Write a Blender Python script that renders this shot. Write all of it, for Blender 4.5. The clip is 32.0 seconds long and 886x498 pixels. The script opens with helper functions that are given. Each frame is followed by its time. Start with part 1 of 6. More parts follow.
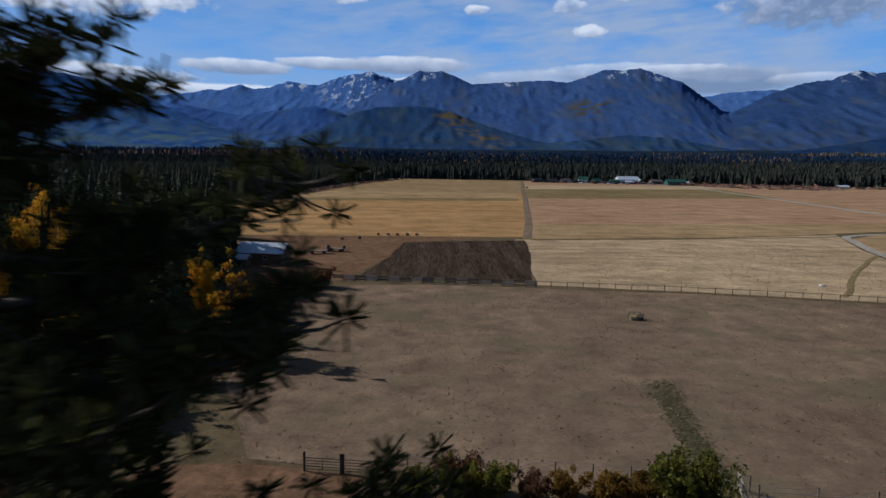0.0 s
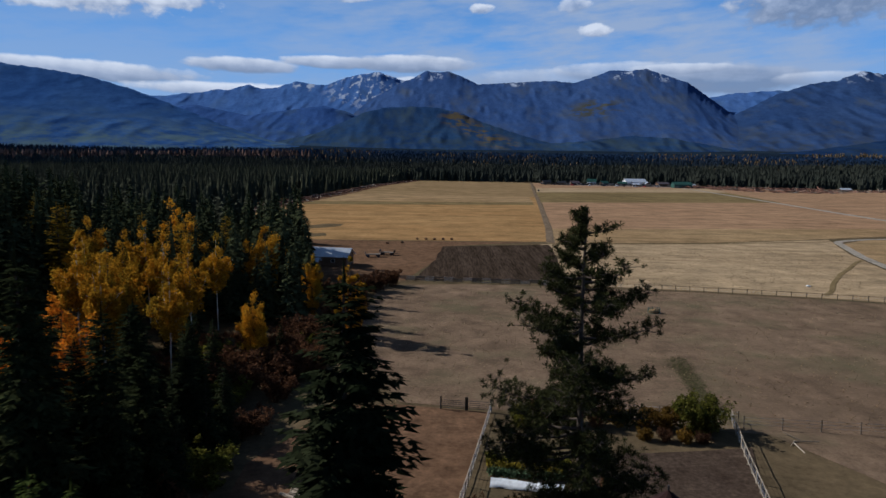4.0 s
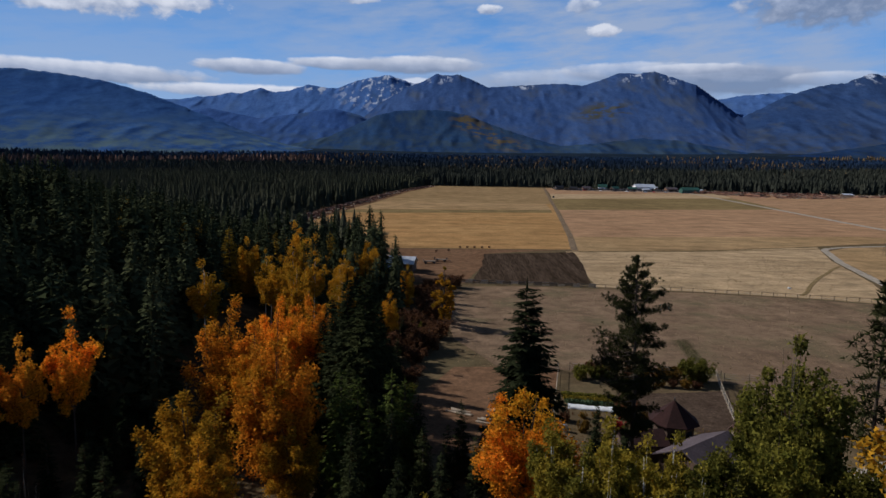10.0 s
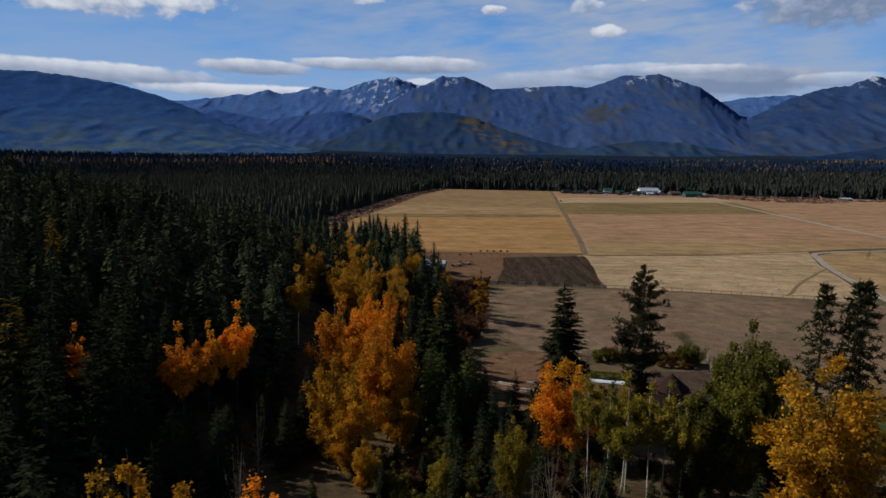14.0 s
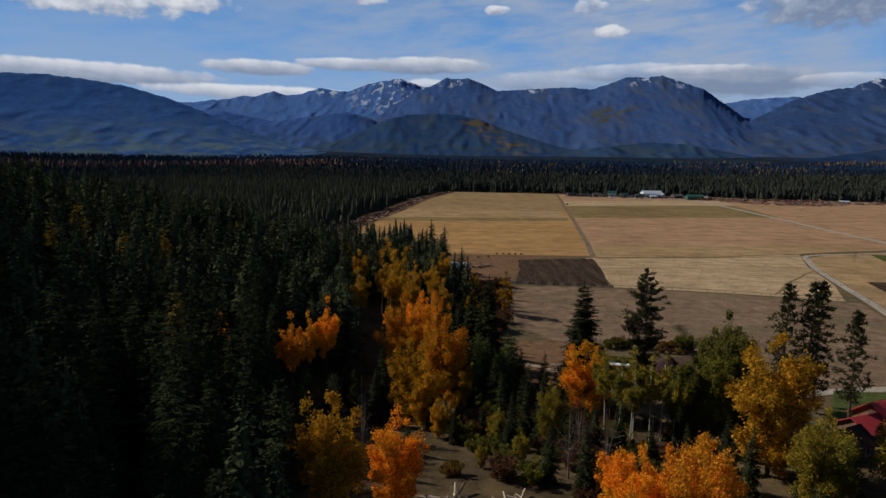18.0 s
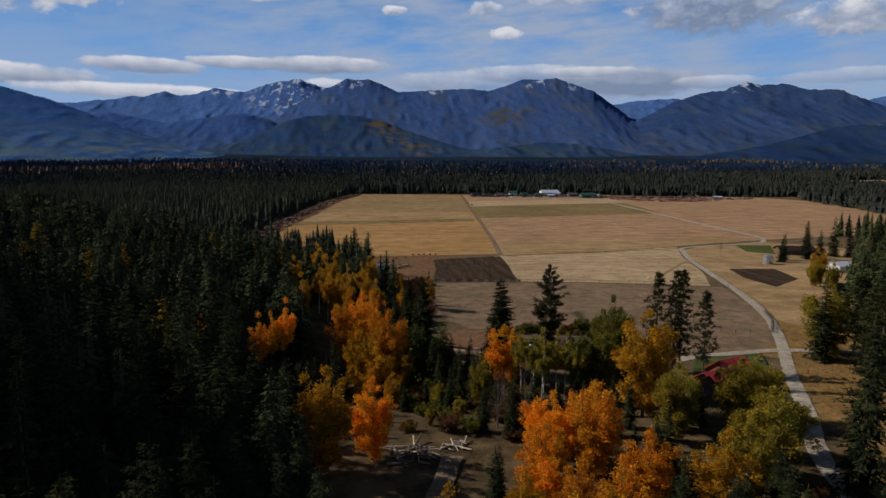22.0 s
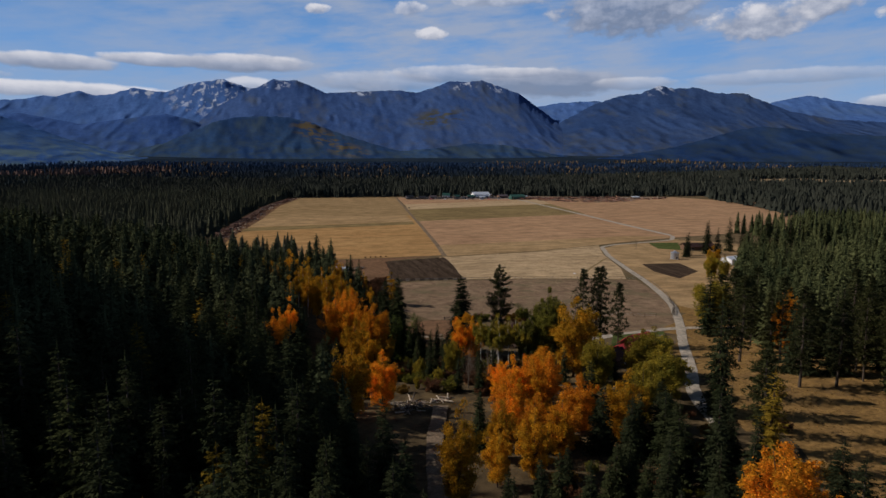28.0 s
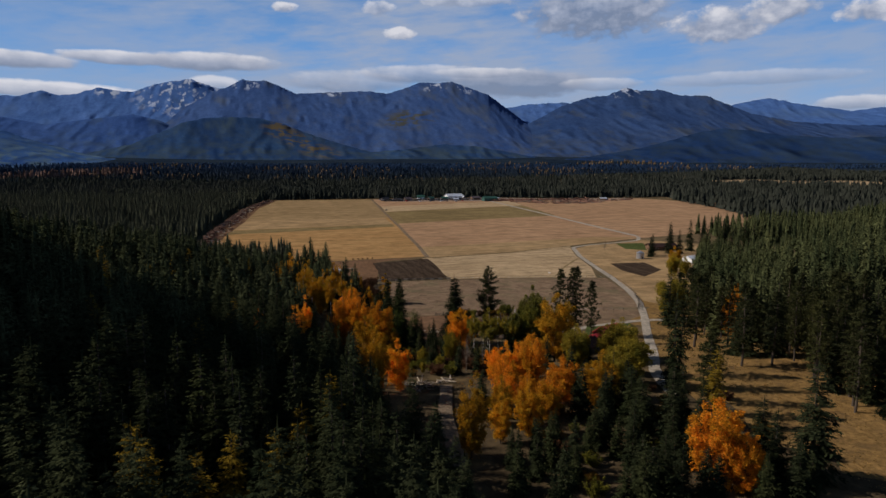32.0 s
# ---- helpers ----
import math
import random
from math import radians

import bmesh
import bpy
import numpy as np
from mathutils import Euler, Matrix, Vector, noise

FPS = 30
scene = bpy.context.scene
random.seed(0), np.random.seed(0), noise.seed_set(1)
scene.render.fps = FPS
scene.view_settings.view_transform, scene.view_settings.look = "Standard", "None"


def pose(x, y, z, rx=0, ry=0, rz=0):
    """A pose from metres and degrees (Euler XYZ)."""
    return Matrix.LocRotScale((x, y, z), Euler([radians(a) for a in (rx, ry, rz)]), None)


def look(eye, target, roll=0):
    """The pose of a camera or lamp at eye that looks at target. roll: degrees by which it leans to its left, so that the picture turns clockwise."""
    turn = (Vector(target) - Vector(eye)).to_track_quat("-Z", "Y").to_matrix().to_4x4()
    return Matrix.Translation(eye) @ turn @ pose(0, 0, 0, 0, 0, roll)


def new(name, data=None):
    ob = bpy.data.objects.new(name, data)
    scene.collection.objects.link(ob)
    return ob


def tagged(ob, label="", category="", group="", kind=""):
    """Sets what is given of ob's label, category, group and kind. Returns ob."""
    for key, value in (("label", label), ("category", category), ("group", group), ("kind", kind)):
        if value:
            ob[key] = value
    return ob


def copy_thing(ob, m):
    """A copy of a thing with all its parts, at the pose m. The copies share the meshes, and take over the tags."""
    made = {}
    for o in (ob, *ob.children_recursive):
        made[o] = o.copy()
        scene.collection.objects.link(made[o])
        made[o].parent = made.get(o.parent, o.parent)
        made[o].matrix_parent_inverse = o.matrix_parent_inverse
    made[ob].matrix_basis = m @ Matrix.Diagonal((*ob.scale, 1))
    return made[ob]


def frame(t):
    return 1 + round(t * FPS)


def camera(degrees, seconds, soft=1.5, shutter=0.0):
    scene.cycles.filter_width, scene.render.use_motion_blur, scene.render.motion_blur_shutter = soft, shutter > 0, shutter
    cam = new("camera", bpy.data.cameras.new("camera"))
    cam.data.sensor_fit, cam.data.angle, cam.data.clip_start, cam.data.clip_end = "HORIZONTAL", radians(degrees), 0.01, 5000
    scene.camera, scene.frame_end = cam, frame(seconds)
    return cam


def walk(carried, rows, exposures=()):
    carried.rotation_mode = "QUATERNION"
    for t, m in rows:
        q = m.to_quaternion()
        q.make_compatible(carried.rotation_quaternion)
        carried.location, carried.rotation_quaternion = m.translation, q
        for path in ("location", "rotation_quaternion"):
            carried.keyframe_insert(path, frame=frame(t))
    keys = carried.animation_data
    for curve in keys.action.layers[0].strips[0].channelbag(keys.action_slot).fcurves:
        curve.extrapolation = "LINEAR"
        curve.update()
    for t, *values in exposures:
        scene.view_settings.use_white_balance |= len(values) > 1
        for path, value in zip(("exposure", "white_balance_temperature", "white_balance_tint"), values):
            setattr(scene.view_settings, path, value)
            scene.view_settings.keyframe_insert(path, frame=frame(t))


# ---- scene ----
cam = camera(68.46, 32.0, shutter=0.5)

# seconds, place, heading to the left, pitch, lean
PATH = [
    (0.0, 0.00, 0.00, 25.00, 0.001, -7.610, 0.996),
    (0.5, -1.31, -3.07, 25.46, 0.021, -7.683, 1.030),
    (1.0, -2.73, -6.17, 25.73, 0.010, -7.730, 1.143),
    (1.5, -4.05, -9.23, 26.28, 0.084, -7.787, 1.215),
    (2.0, -5.43, -12.56, 26.94, 0.112, -7.737, 1.122),
    (2.5, -6.70, -15.68, 27.62, 0.183, -7.746, 1.151),
    (3.0, -7.81, -19.10, 28.34, 0.294, -7.677, 0.984),
    (3.5, -9.19, -22.55, 29.11, 0.331, -7.706, 1.063),
    (5.5, -13.83, -35.37, 31.76, 0.561, -7.690, 1.030),
    (6.0, -15.06, -38.79, 32.41, 0.594, -7.673, 1.002),
    (7.0, -17.41, -45.93, 33.78, 0.745, -7.676, 0.998),
    (8.0, -19.72, -52.68, 35.14, 0.843, -7.673, 1.004),
    (9.0, -21.91, -59.24, 36.37, 0.956, -7.660, 1.010),
    (10.0, -24.11, -66.22, 37.62, 1.073, -7.647, 1.043),
    (11.0, -26.45, -73.48, 38.98, 1.148, -7.658, 1.082),
    (12.0, -28.63, -80.72, 40.35, 1.239, -7.651, 1.096),
    (13.0, -30.71, -87.44, 41.56, 1.294, -7.636, 1.122),
    (14.0, -32.66, -94.38, 42.79, 1.385, -7.610, 1.148),
    (17.0, -38.50, -114.97, 46.44, 1.568, -7.609, 1.190),
    (18.0, -40.50, -121.95, 47.54, 1.666, -7.583, 1.160),
    (18.5, -41.55, -125.37, 48.11, 1.175, -7.565, 1.147),
    (19.0, -42.49, -128.72, 48.75, -0.109, -7.538, 1.031),
    (19.5, -43.53, -131.90, 49.17, -1.431, -7.526, 0.989),
    (20.0, -44.44, -134.96, 49.66, -2.423, -7.497, 0.873),
    (20.5, -45.39, -138.02, 50.04, -3.268, -7.485, 0.808),
    (21.0, -46.36, -140.95, 50.64, -4.178, -7.470, 0.691),
    (21.5, -47.29, -143.79, 51.08, -5.428, -7.464, 0.603),
    (22.0, -48.37, -146.60, 51.70, -6.789, -7.468, 0.507),
    (22.5, -49.49, -149.45, 52.20, -7.858, -7.468, 0.408),
    (23.0, -50.68, -152.43, 52.79, -8.663, -7.460, 0.317),
    (24.0, -53.36, -158.78, 53.95, -9.599, -7.465, 0.247),
    (25.0, -56.33, -165.06, 55.04, -10.590, -7.460, 0.221),
    (28.0, -65.34, -182.54, 58.18, -13.032, -7.445, 0.181),
    (29.0, -69.14, -189.02, 59.42, -13.933, -7.430, 0.119),
    (30.0, -72.54, -195.00, 60.59, -14.454, -7.426, 0.072),
    (31.0, -76.26, -200.76, 61.67, -15.008, -7.427, 0.053),
    (32.0, -79.89, -206.39, 62.84, -15.694, -7.443, 0.136),
]
walk(cam, [(t, pose(x, y, z, 90 + pitch, 0, yaw) @ pose(0, 0, 0, 0, 0, lean)) for t, x, y, z, yaw, pitch, lean in PATH],
     exposures=[(0.0, -0.30, 5730, 10), (3.0, -0.30, 5780, 10), (9.0, -0.31, 6080, 13), (17.0, -0.35, 6500, 11), (25.0, -0.36, 6600, 14), (32.0, -0.36, 6620, 14)])

# ---- light ----
# low autumn sun from the far left; shadows fall to the right and towards the start
SUN_DIR = Vector((-0.78, 0.30, 0.545)).normalized()
world = bpy.data.worlds.new("world")
scene.world = world
world.use_nodes = True
wn, wl = world.node_tree.nodes, world.node_tree.links
sky = wn.new("ShaderNodeTexSky")
sky.sky_type, sky.sun_disc = "NISHITA", False
sky.sun_elevation = math.asin(SUN_DIR.z)
sky.sun_rotation = math.atan2(SUN_DIR.x, SUN_DIR.y)
sky.altitude, sky.air_density, sky.dust_density = 900, 1.0, 0.6
sun = new("sun", bpy.data.lights.new("sun", "SUN"))
sun.data.energy, sun.data.angle, sun.data.color = 5.0, radians(0.6), (1.0, 0.93, 0.82)
sun.matrix_world = look(SUN_DIR * 100, (0, 0, 0))

# ---- small tools ----


def smooth(a, b, v):
    t = np.clip((np.asarray(v, float) - a) / (b - a), 0, 1)
    return t * t * (3 - 2 * t)


def mesh_of(name, verts, faces, mats, face_mat=None, shade=False):
    """A mesh from numpy arrays; faces is a list of (n, k) index arrays, mats one material or a list with face_mat per array."""
    me = bpy.data.meshes.new(name)
    verts = np.asarray(verts, np.float32)
    faces = [np.asarray(f, np.int32) for f in faces if len(f)]
    loops = np.concatenate([f.ravel() for f in faces])
    sizes = np.concatenate([np.full(len(f), f.shape[1]) for f in faces])
    me.vertices.add(len(verts))
    me.vertices.foreach_set("co", verts.ravel())
    me.loops.add(len(loops))
    me.loops.foreach_set("vertex_index", loops)
    me.polygons.add(len(sizes))
    me.polygons.foreach_set("loop_start", np.r_[0, np.cumsum(sizes)[:-1]].astype(np.int32))
    for m in mats if isinstance(mats, (list, tuple)) else [mats]:
        me.materials.append(m)
    if face_mat is not None:
        me.polygons.foreach_set("material_index", np.concatenate([np.full(len(f), k) for f, k in zip(faces, face_mat)]).astype(np.int32))
    me.polygons.foreach_set("use_smooth", np.full(len(sizes), bool(shade)))
    me.update(calc_edges=True)
    return me


def thing(name, label, category, m=None, group="", kind="", data=None):
    ob = new(name, data)
    if m is not None:
        ob.matrix_world = m
    return tagged(ob, label, category, group, kind)


def part(name, bm, material, parent, label=""):
    """Links a bmesh, or a mesh, as one object under a thing or a part."""
    me = bm
    if isinstance(bm, bmesh.types.BMesh):
        me = bpy.data.meshes.new(name)
        bm.to_mesh(me)
        bm.free()
        me.materials.append(material)
    ob = new(name, me)
    ob.parent = parent
    return tagged(ob, label)


def box(bm, lo, hi, bevel=0.0):
    m = Matrix.LocRotScale([(a + b) / 2 for a, b in zip(lo, hi)], None, [abs(b - a) for a, b in zip(lo, hi)])
    vs = bmesh.ops.create_cube(bm, size=1, matrix=m)["verts"]
    if bevel:
        bmesh.ops.bevel(bm, geom=list({e for v in vs for e in v.link_edges}), offset=bevel, segments=1, affect="EDGES")
    return bm


def boxes(*specs, bevel=0.0):
    bm = bmesh.new()
    for lo, hi in specs:
        box(bm, lo, hi, bevel)
    return bm


def poly(pts, z0=0.0, z1=None):
    """A flat polygon, or a prism when z1 is given."""
    bm = bmesh.new()
    f = bm.faces.new([bm.verts.new((x, y, z0)) for x, y in pts])
    if z1 is not None:
        r = bmesh.ops.extrude_face_region(bm, geom=[f])
        for v in r["geom"]:
            if isinstance(v, bmesh.types.BMVert):
                v.co.z = z1
    bmesh.ops.recalc_face_normals(bm, faces=bm.faces)
    return bm


def tube(points, radii, sides=6):
    """Verts and quads of a tapered tube along points."""
    pts = np.asarray(points, float)
    d = np.gradient(pts, axis=0)
    d /= np.linalg.norm(d, axis=1, keepdims=True) + 1e-9
    ref = np.where(np.abs(d[:, 2:3]) > 0.9, [[1.0, 0, 0]], [[0, 0, 1.0]])
    u = np.cross(d, ref)
    u /= np.linalg.norm(u, axis=1, keepdims=True) + 1e-9
    w = np.cross(d, u)
    a = np.linspace(0, 2 * np.pi, sides, endpoint=False)
    ring = pts[:, None] + np.asarray(radii)[:, None, None] * (np.cos(a)[None, :, None] * u[:, None] + np.sin(a)[None, :, None] * w[:, None])
    n = len(pts)
    i = np.arange(n - 1)[:, None] * sides
    j = np.arange(sides)[None]
    k = (j + 1) % sides
    return ring.reshape(-1, 3), np.stack([i + j, i + k, i + sides + k, i + sides + j], -1).reshape(-1, 4)


class Geo:
    """Collects vertices and faces of one mesh."""

    def __init__(self):
        self.v, self.f, self.n = [], {3: [], 4: []}, 0

    def add(self, verts, faces):
        self.v.append(np.asarray(verts, float))
        self.f[faces.shape[1]].append(np.asarray(faces) + self.n)
        self.n += len(verts)

    def mesh(self, name, mat, shade=False):
        return mesh_of(name, np.concatenate(self.v), [np.concatenate(f) for f in self.f.values() if f], mat, shade=shade)


# ---- terrain ----
def gz(x, y):
    """Height of the ground: level hay fields, a wooded slope on the left with an added unseen ridge above it for shade,
    a gentle rise behind, the valley floor climbing far off.
    """
    x, y = np.asarray(x, float), np.asarray(y, float)
    u = np.maximum(0, -60 - x + 6 * np.sin(y * 0.03))
    hill = 52 * (1 - np.exp(-(u / 150) ** 1.15)) * (1 - smooth(60, 200, y)) * (1 - 0.35 * smooth(-150, -420, y))
    # ridge added out of view on the left, tuned to shade the lower slope
    shade_ridge = 74 * smooth(-136, -240, x) * (1 - smooth(6, 78, y)) * smooth(-190, -50, y) * (1 - smooth(-420, -700, x))
    shade_ridge = shade_ridge + 16 * smooth(-136, -240, x) * (1 - smooth(-14, 6, y)) * smooth(-50, -28, y) * (1 - smooth(-420, -700, x))
    rise = 6.0 * smooth(8, -58, y) * (1 - smooth(100, 260, np.abs(x)))
    bank = 40 * (1 - np.exp(-(np.maximum(0, x - 92 - 1.2 * np.maximum(0, y)) / 150) ** 1.15)) * (1 - smooth(250, 400, y))
    r = np.hypot(x, y)
    out = 0.05 * np.maximum(0, r - 1250)
    return hill + shade_ridge + rise + bank + out


# ---- materials ----
def material(name, rough=0.8, metal=0.0, spec=0.3):
    m = bpy.data.materials.new(name)
    m.use_nodes = True
    b = m.node_tree.nodes["Principled BSDF"]
    b.inputs["Roughness"].default_value, b.inputs["Metallic"].default_value = rough, metal
    b.inputs["Specular IOR Level"].default_value = spec
    return m, m.node_tree.nodes, m.node_tree.links, b


def coords(nodes, links, scale, space="Object"):
    """World-sized coordinates, stretched by scale."""
    mp = nodes.new("ShaderNodeMapping")
    mp.inputs["Scale"].default_value = scale if isinstance(scale, tuple) else (scale,) * 3
    if space == "World":
        links.new(nodes.new("ShaderNodeNewGeometry").outputs["Position"], mp.inputs["Vector"])
    else:
        links.new(nodes.new("ShaderNodeTexCoord").outputs[space], mp.inputs["Vector"])
    return mp.outputs["Vector"]


def noise_of(nodes, links, vec, scale, detail=4.0, rough=0.6):
    n = nodes.new("ShaderNodeTexNoise")
    n.inputs["Scale"].default_value, n.inputs["Detail"].default_value, n.inputs["Roughness"].default_value = scale, detail, rough
    links.new(vec, n.inputs["Vector"])
    return n.outputs["Fac"]


def ramp(nodes, links, fac, stops):
    r = nodes.new("ShaderNodeValToRGB")
    e = r.color_ramp.elements
    for k, (p, c) in enumerate(stops):
        el = e[k] if k < 2 else e.new(p)
        el.position, el.color = p, (*c, 1) if len(c) == 3 else c
    links.new(fac, r.inputs["Fac"])
    return r.outputs["Color"]


def mix(nodes, links, a, b, fac, mode="MIX"):
    m = nodes.new("ShaderNodeMix")
    m.data_type, m.blend_type = "RGBA", mode
    for sock, v in ((m.inputs["Factor"], fac), (m.inputs[6], a), (m.inputs[7], b)):
        if isinstance(v, (int, float)):
            sock.default_value = v
        elif isinstance(v, tuple):
            sock.default_value = (*v, 1)
        else:
            links.new(v, sock)
    return m.outputs[2]


def bump(nodes, links, bsdf, fac, strength, distance):
    b = nodes.new("ShaderNodeBump")
    b.inputs["Strength"].default_value, b.inputs["Distance"].default_value = strength, distance
    links.new(fac, b.inputs["Height"])
    links.new(b.outputs["Normal"], bsdf.inputs["Normal"])


def soil(name, dark, light, big=0.03, fine=1.2, stretch=(1, 1, 1), rough=0.95, tint=None, bumpy=0.5, furrows=False):
    """Dry ground: broad patches, fine tufts, optional streaks."""
    m, n, l, b = material(name, rough, spec=0.0)
    v = coords(n, l, stretch, "World")
    even = v if furrows else coords(n, l, 1.0, "World")
    broad = noise_of(n, l, even, big, 6, 0.7)
    mid = mix(n, l, noise_of(n, l, v, big * 9, 5, 0.65), noise_of(n, l, even, big * 6, 6, 0.7), 0.0 if furrows else 0.55)
    small = noise_of(n, l, even, fine, 7, 0.8)
    c = ramp(n, l, broad, [(0.3, dark), (0.7, light)])
    c = mix(n, l, c, ramp(n, l, mid, [(0.35, (0.50, 0.51, 0.51)), (0.65, (1.42, 1.39, 1.34))]), 0.88, "MULTIPLY")
    c = mix(n, l, c, ramp(n, l, small, [(0.3, (0.5, 0.5, 0.48)), (0.7, (1.35, 1.33, 1.3))]), 0.7, "MULTIPLY")
    if tint:
        c = mix(n, l, c, tint, ramp(n, l, noise_of(n, l, v, big * 2.3, 6, 0.6), [(0.5, (0, 0, 0)), (0.72, (0.8, 0.8, 0.8))]))
    l.new(c, b.inputs["Base Color"])
    bump(n, l, b, small, bumpy, 0.12)
    return m


def plain(name, colour, rough=0.7, metal=0.0, grain=6.0, spread=0.35, spec=0.3, stretch=(1, 1, 1)):
    """A painted, wooden or metal surface with grain and stains."""
    m, n, l, b = material(name, rough, metal, spec)
    v = coords(n, l, stretch)
    f1, f2 = noise_of(n, l, v, grain, 5, 0.65), noise_of(n, l, v, grain / 9, 4, 0.6)
    lo, hi = 1 - spread, 1 + spread
    c = mix(n, l, colour, ramp(n, l, f1, [(0.3, (lo, lo, lo)), (0.7, (hi, hi, hi))]), 0.8, "MULTIPLY")
    c = mix(n, l, c, ramp(n, l, f2, [(0.3, (lo, lo, lo)), (0.7, (hi, hi, hi))]), 0.8, "MULTIPLY")
    l.new(c, b.inputs["Base Color"])
    bump(n, l, b, f1, 0.3, 0.02)
    return m


def foliage(name, dark, light, through_light=0.0, vary=0.25, rough=0.75, scale=0.6, soft=0.0, speckle=0.9, other=None):
    """Leaves or needles: varies by clump, by tree and by leaf; other is a second hue in whole limbs of the crown."""
    m, n, l, b = material(name, rough, spec=0.0)
    v = coords(n, l, 1.0)
    info = n.new("ShaderNodeObjectInfo")
    geo = n.new("ShaderNodeNewGeometry")
    f = noise_of(n, l, v, scale, 3, 0.6)
    c = ramp(n, l, f, [(0.32, dark), (0.68, light)])
    if other:
        shift = n.new("ShaderNodeVectorMath")
        shift.operation = "MULTIPLY_ADD"
        l.new(info.outputs["Random"], shift.inputs[0])
        shift.inputs[1].default_value = (40, 40, 40)
        l.new(v, shift.inputs[2])
        c = mix(n, l, c, other, ramp(n, l, noise_of(n, l, shift.outputs["Vector"], 0.16, 3, 0.6), [(0.46, (0, 0, 0)), (0.66, (0.85, 0.85, 0.85))]))
    isl = ramp(n, l, geo.outputs["Random Per Island"], [(0.0, (0.42, 0.44, 0.42)), (1.0, (1.58, 1.56, 1.5))])
    c = mix(n, l, c, isl, speckle, "MULTIPLY")
    own = ramp(n, l, info.outputs["Random"], [(0.0, (1 - vary, 1 - vary, 1 - vary)), (0.5, (1, 1, 1)), (1.0, (1 + vary, 1 + 0.8 * vary, 1))])
    c = mix(n, l, c, own, 1.0, "MULTIPLY")
    l.new(c, b.inputs["Base Color"])
    if soft:
        # normals bent upward to even out the lit and shaded sides of far crowns
        nrm = n.new("ShaderNodeVectorMath")
        nrm.operation = "MULTIPLY_ADD"
        l.new(geo.outputs["Normal"], nrm.inputs[0])
        nrm.inputs[1].default_value, nrm.inputs[2].default_value = (1 - soft,) * 3, (0, 0, soft)
        unit = n.new("ShaderNodeVectorMath")
        unit.operation = "NORMALIZE"
        l.new(nrm.outputs["Vector"], unit.inputs[0])
        l.new(unit.outputs["Vector"], b.inputs["Normal"])
    if through_light:
        tr = n.new("ShaderNodeBsdfTranslucent")
        ms = n.new("ShaderNodeMixShader")
        ms.inputs["Fac"].default_value = through_light
        l.new(c, tr.inputs["Color"])
        l.new(b.outputs["BSDF"], ms.inputs[1])
        l.new(tr.outputs["BSDF"], ms.inputs[2])
        l.new(ms.outputs["Shader"], n["Material Output"].inputs["Surface"])
    return m


GROUND = soil("meadow_ground", (0.10, 0.075, 0.045), (0.17, 0.125, 0.075), 0.02, 0.9, tint=(0.075, 0.075, 0.04))
HAY = soil("hay_stubble", (0.29, 0.192, 0.102), (0.37, 0.258, 0.143), 0.012, 0.7, (0.25, 1.0, 1))
HAY_GOLD = soil("golden_stubble", (0.32, 0.184, 0.080), (0.39, 0.242, 0.110), 0.012, 0.7, (0.12, 1.0, 1))
HAY_TAN = soil("tan_stubble", (0.31, 0.190, 0.115), (0.385, 0.245, 0.15), 0.012, 0.7, (0.2, 1.0, 1))
HAY_DULL = soil("dull_olive_stubble", (0.235, 0.160, 0.084), (0.31, 0.215, 0.116), 0.012, 0.7, (0.15, 1.0, 1))
HAY_GREEN = soil("green_aftermath", (0.17, 0.125, 0.062), (0.24, 0.18, 0.09), 0.012, 0.7, (0.15, 1.0, 1))
HAY_PALE = soil("pale_stubble", (0.36, 0.262, 0.160), (0.45, 0.335, 0.21), 0.02, 0.7, (0.3, 1.0, 1), tint=(0.25, 0.175, 0.10))
PASTURE = soil("grazed_pasture", (0.158, 0.109, 0.075), (0.246, 0.173, 0.119), 0.028, 2.2, tint=(0.125, 0.114, 0.064), bumpy=0.9)
PLOUGHED = soil("ploughed_soil", (0.024, 0.017, 0.012), (0.092, 0.066, 0.05), 0.16, 0.9, (1.6, 0.10, 1), furrows=True)
TILLED = soil("tilled_garden_soil", (0.055, 0.038, 0.029), (0.115, 0.083, 0.064), 0.25, 2.6, bumpy=1.0)
DIRT = soil("bare_dirt", (0.13, 0.075, 0.045), (0.20, 0.12, 0.075), 0.06, 1.2)
GRAVEL = soil("pale_gravel", (0.30, 0.265, 0.225), (0.40, 0.36, 0.31), 0.08, 2.0)
LAWN = soil("green_lawn", (0.055, 0.075, 0.025), (0.085, 0.105, 0.038), 0.06, 1.4)
# far wooded ground, the valley's blue haze painted into its dark tone
HAZED_WOODLAND = soil("hazed_distant_woodland", (0.009, 0.018, 0.036), (0.020, 0.033, 0.052), 0.004, 0.06, (0.5, 1, 1), tint=(0.034, 0.046, 0.056), bumpy=0.0)
DRY_GRASS = soil("dry_golden_grass", (0.17, 0.105, 0.042), (0.30, 0.185, 0.074), 0.09, 1.1, tint=(0.11, 0.072, 0.038), bumpy=0.9)
FLOOR = soil("forest_floor", (0.05, 0.038, 0.024), (0.115, 0.085, 0.05), 0.05, 1.0, tint=(0.18, 0.125, 0.06))
# one needle in three painted tones: shade-dark, lifted by sun and haze, between
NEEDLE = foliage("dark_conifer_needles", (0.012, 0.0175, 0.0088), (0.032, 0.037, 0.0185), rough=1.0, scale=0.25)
LIT_NEEDLE = foliage("lit_conifer_needles", (0.027, 0.037, 0.020), (0.074, 0.082, 0.041), rough=1.0, scale=0.04)
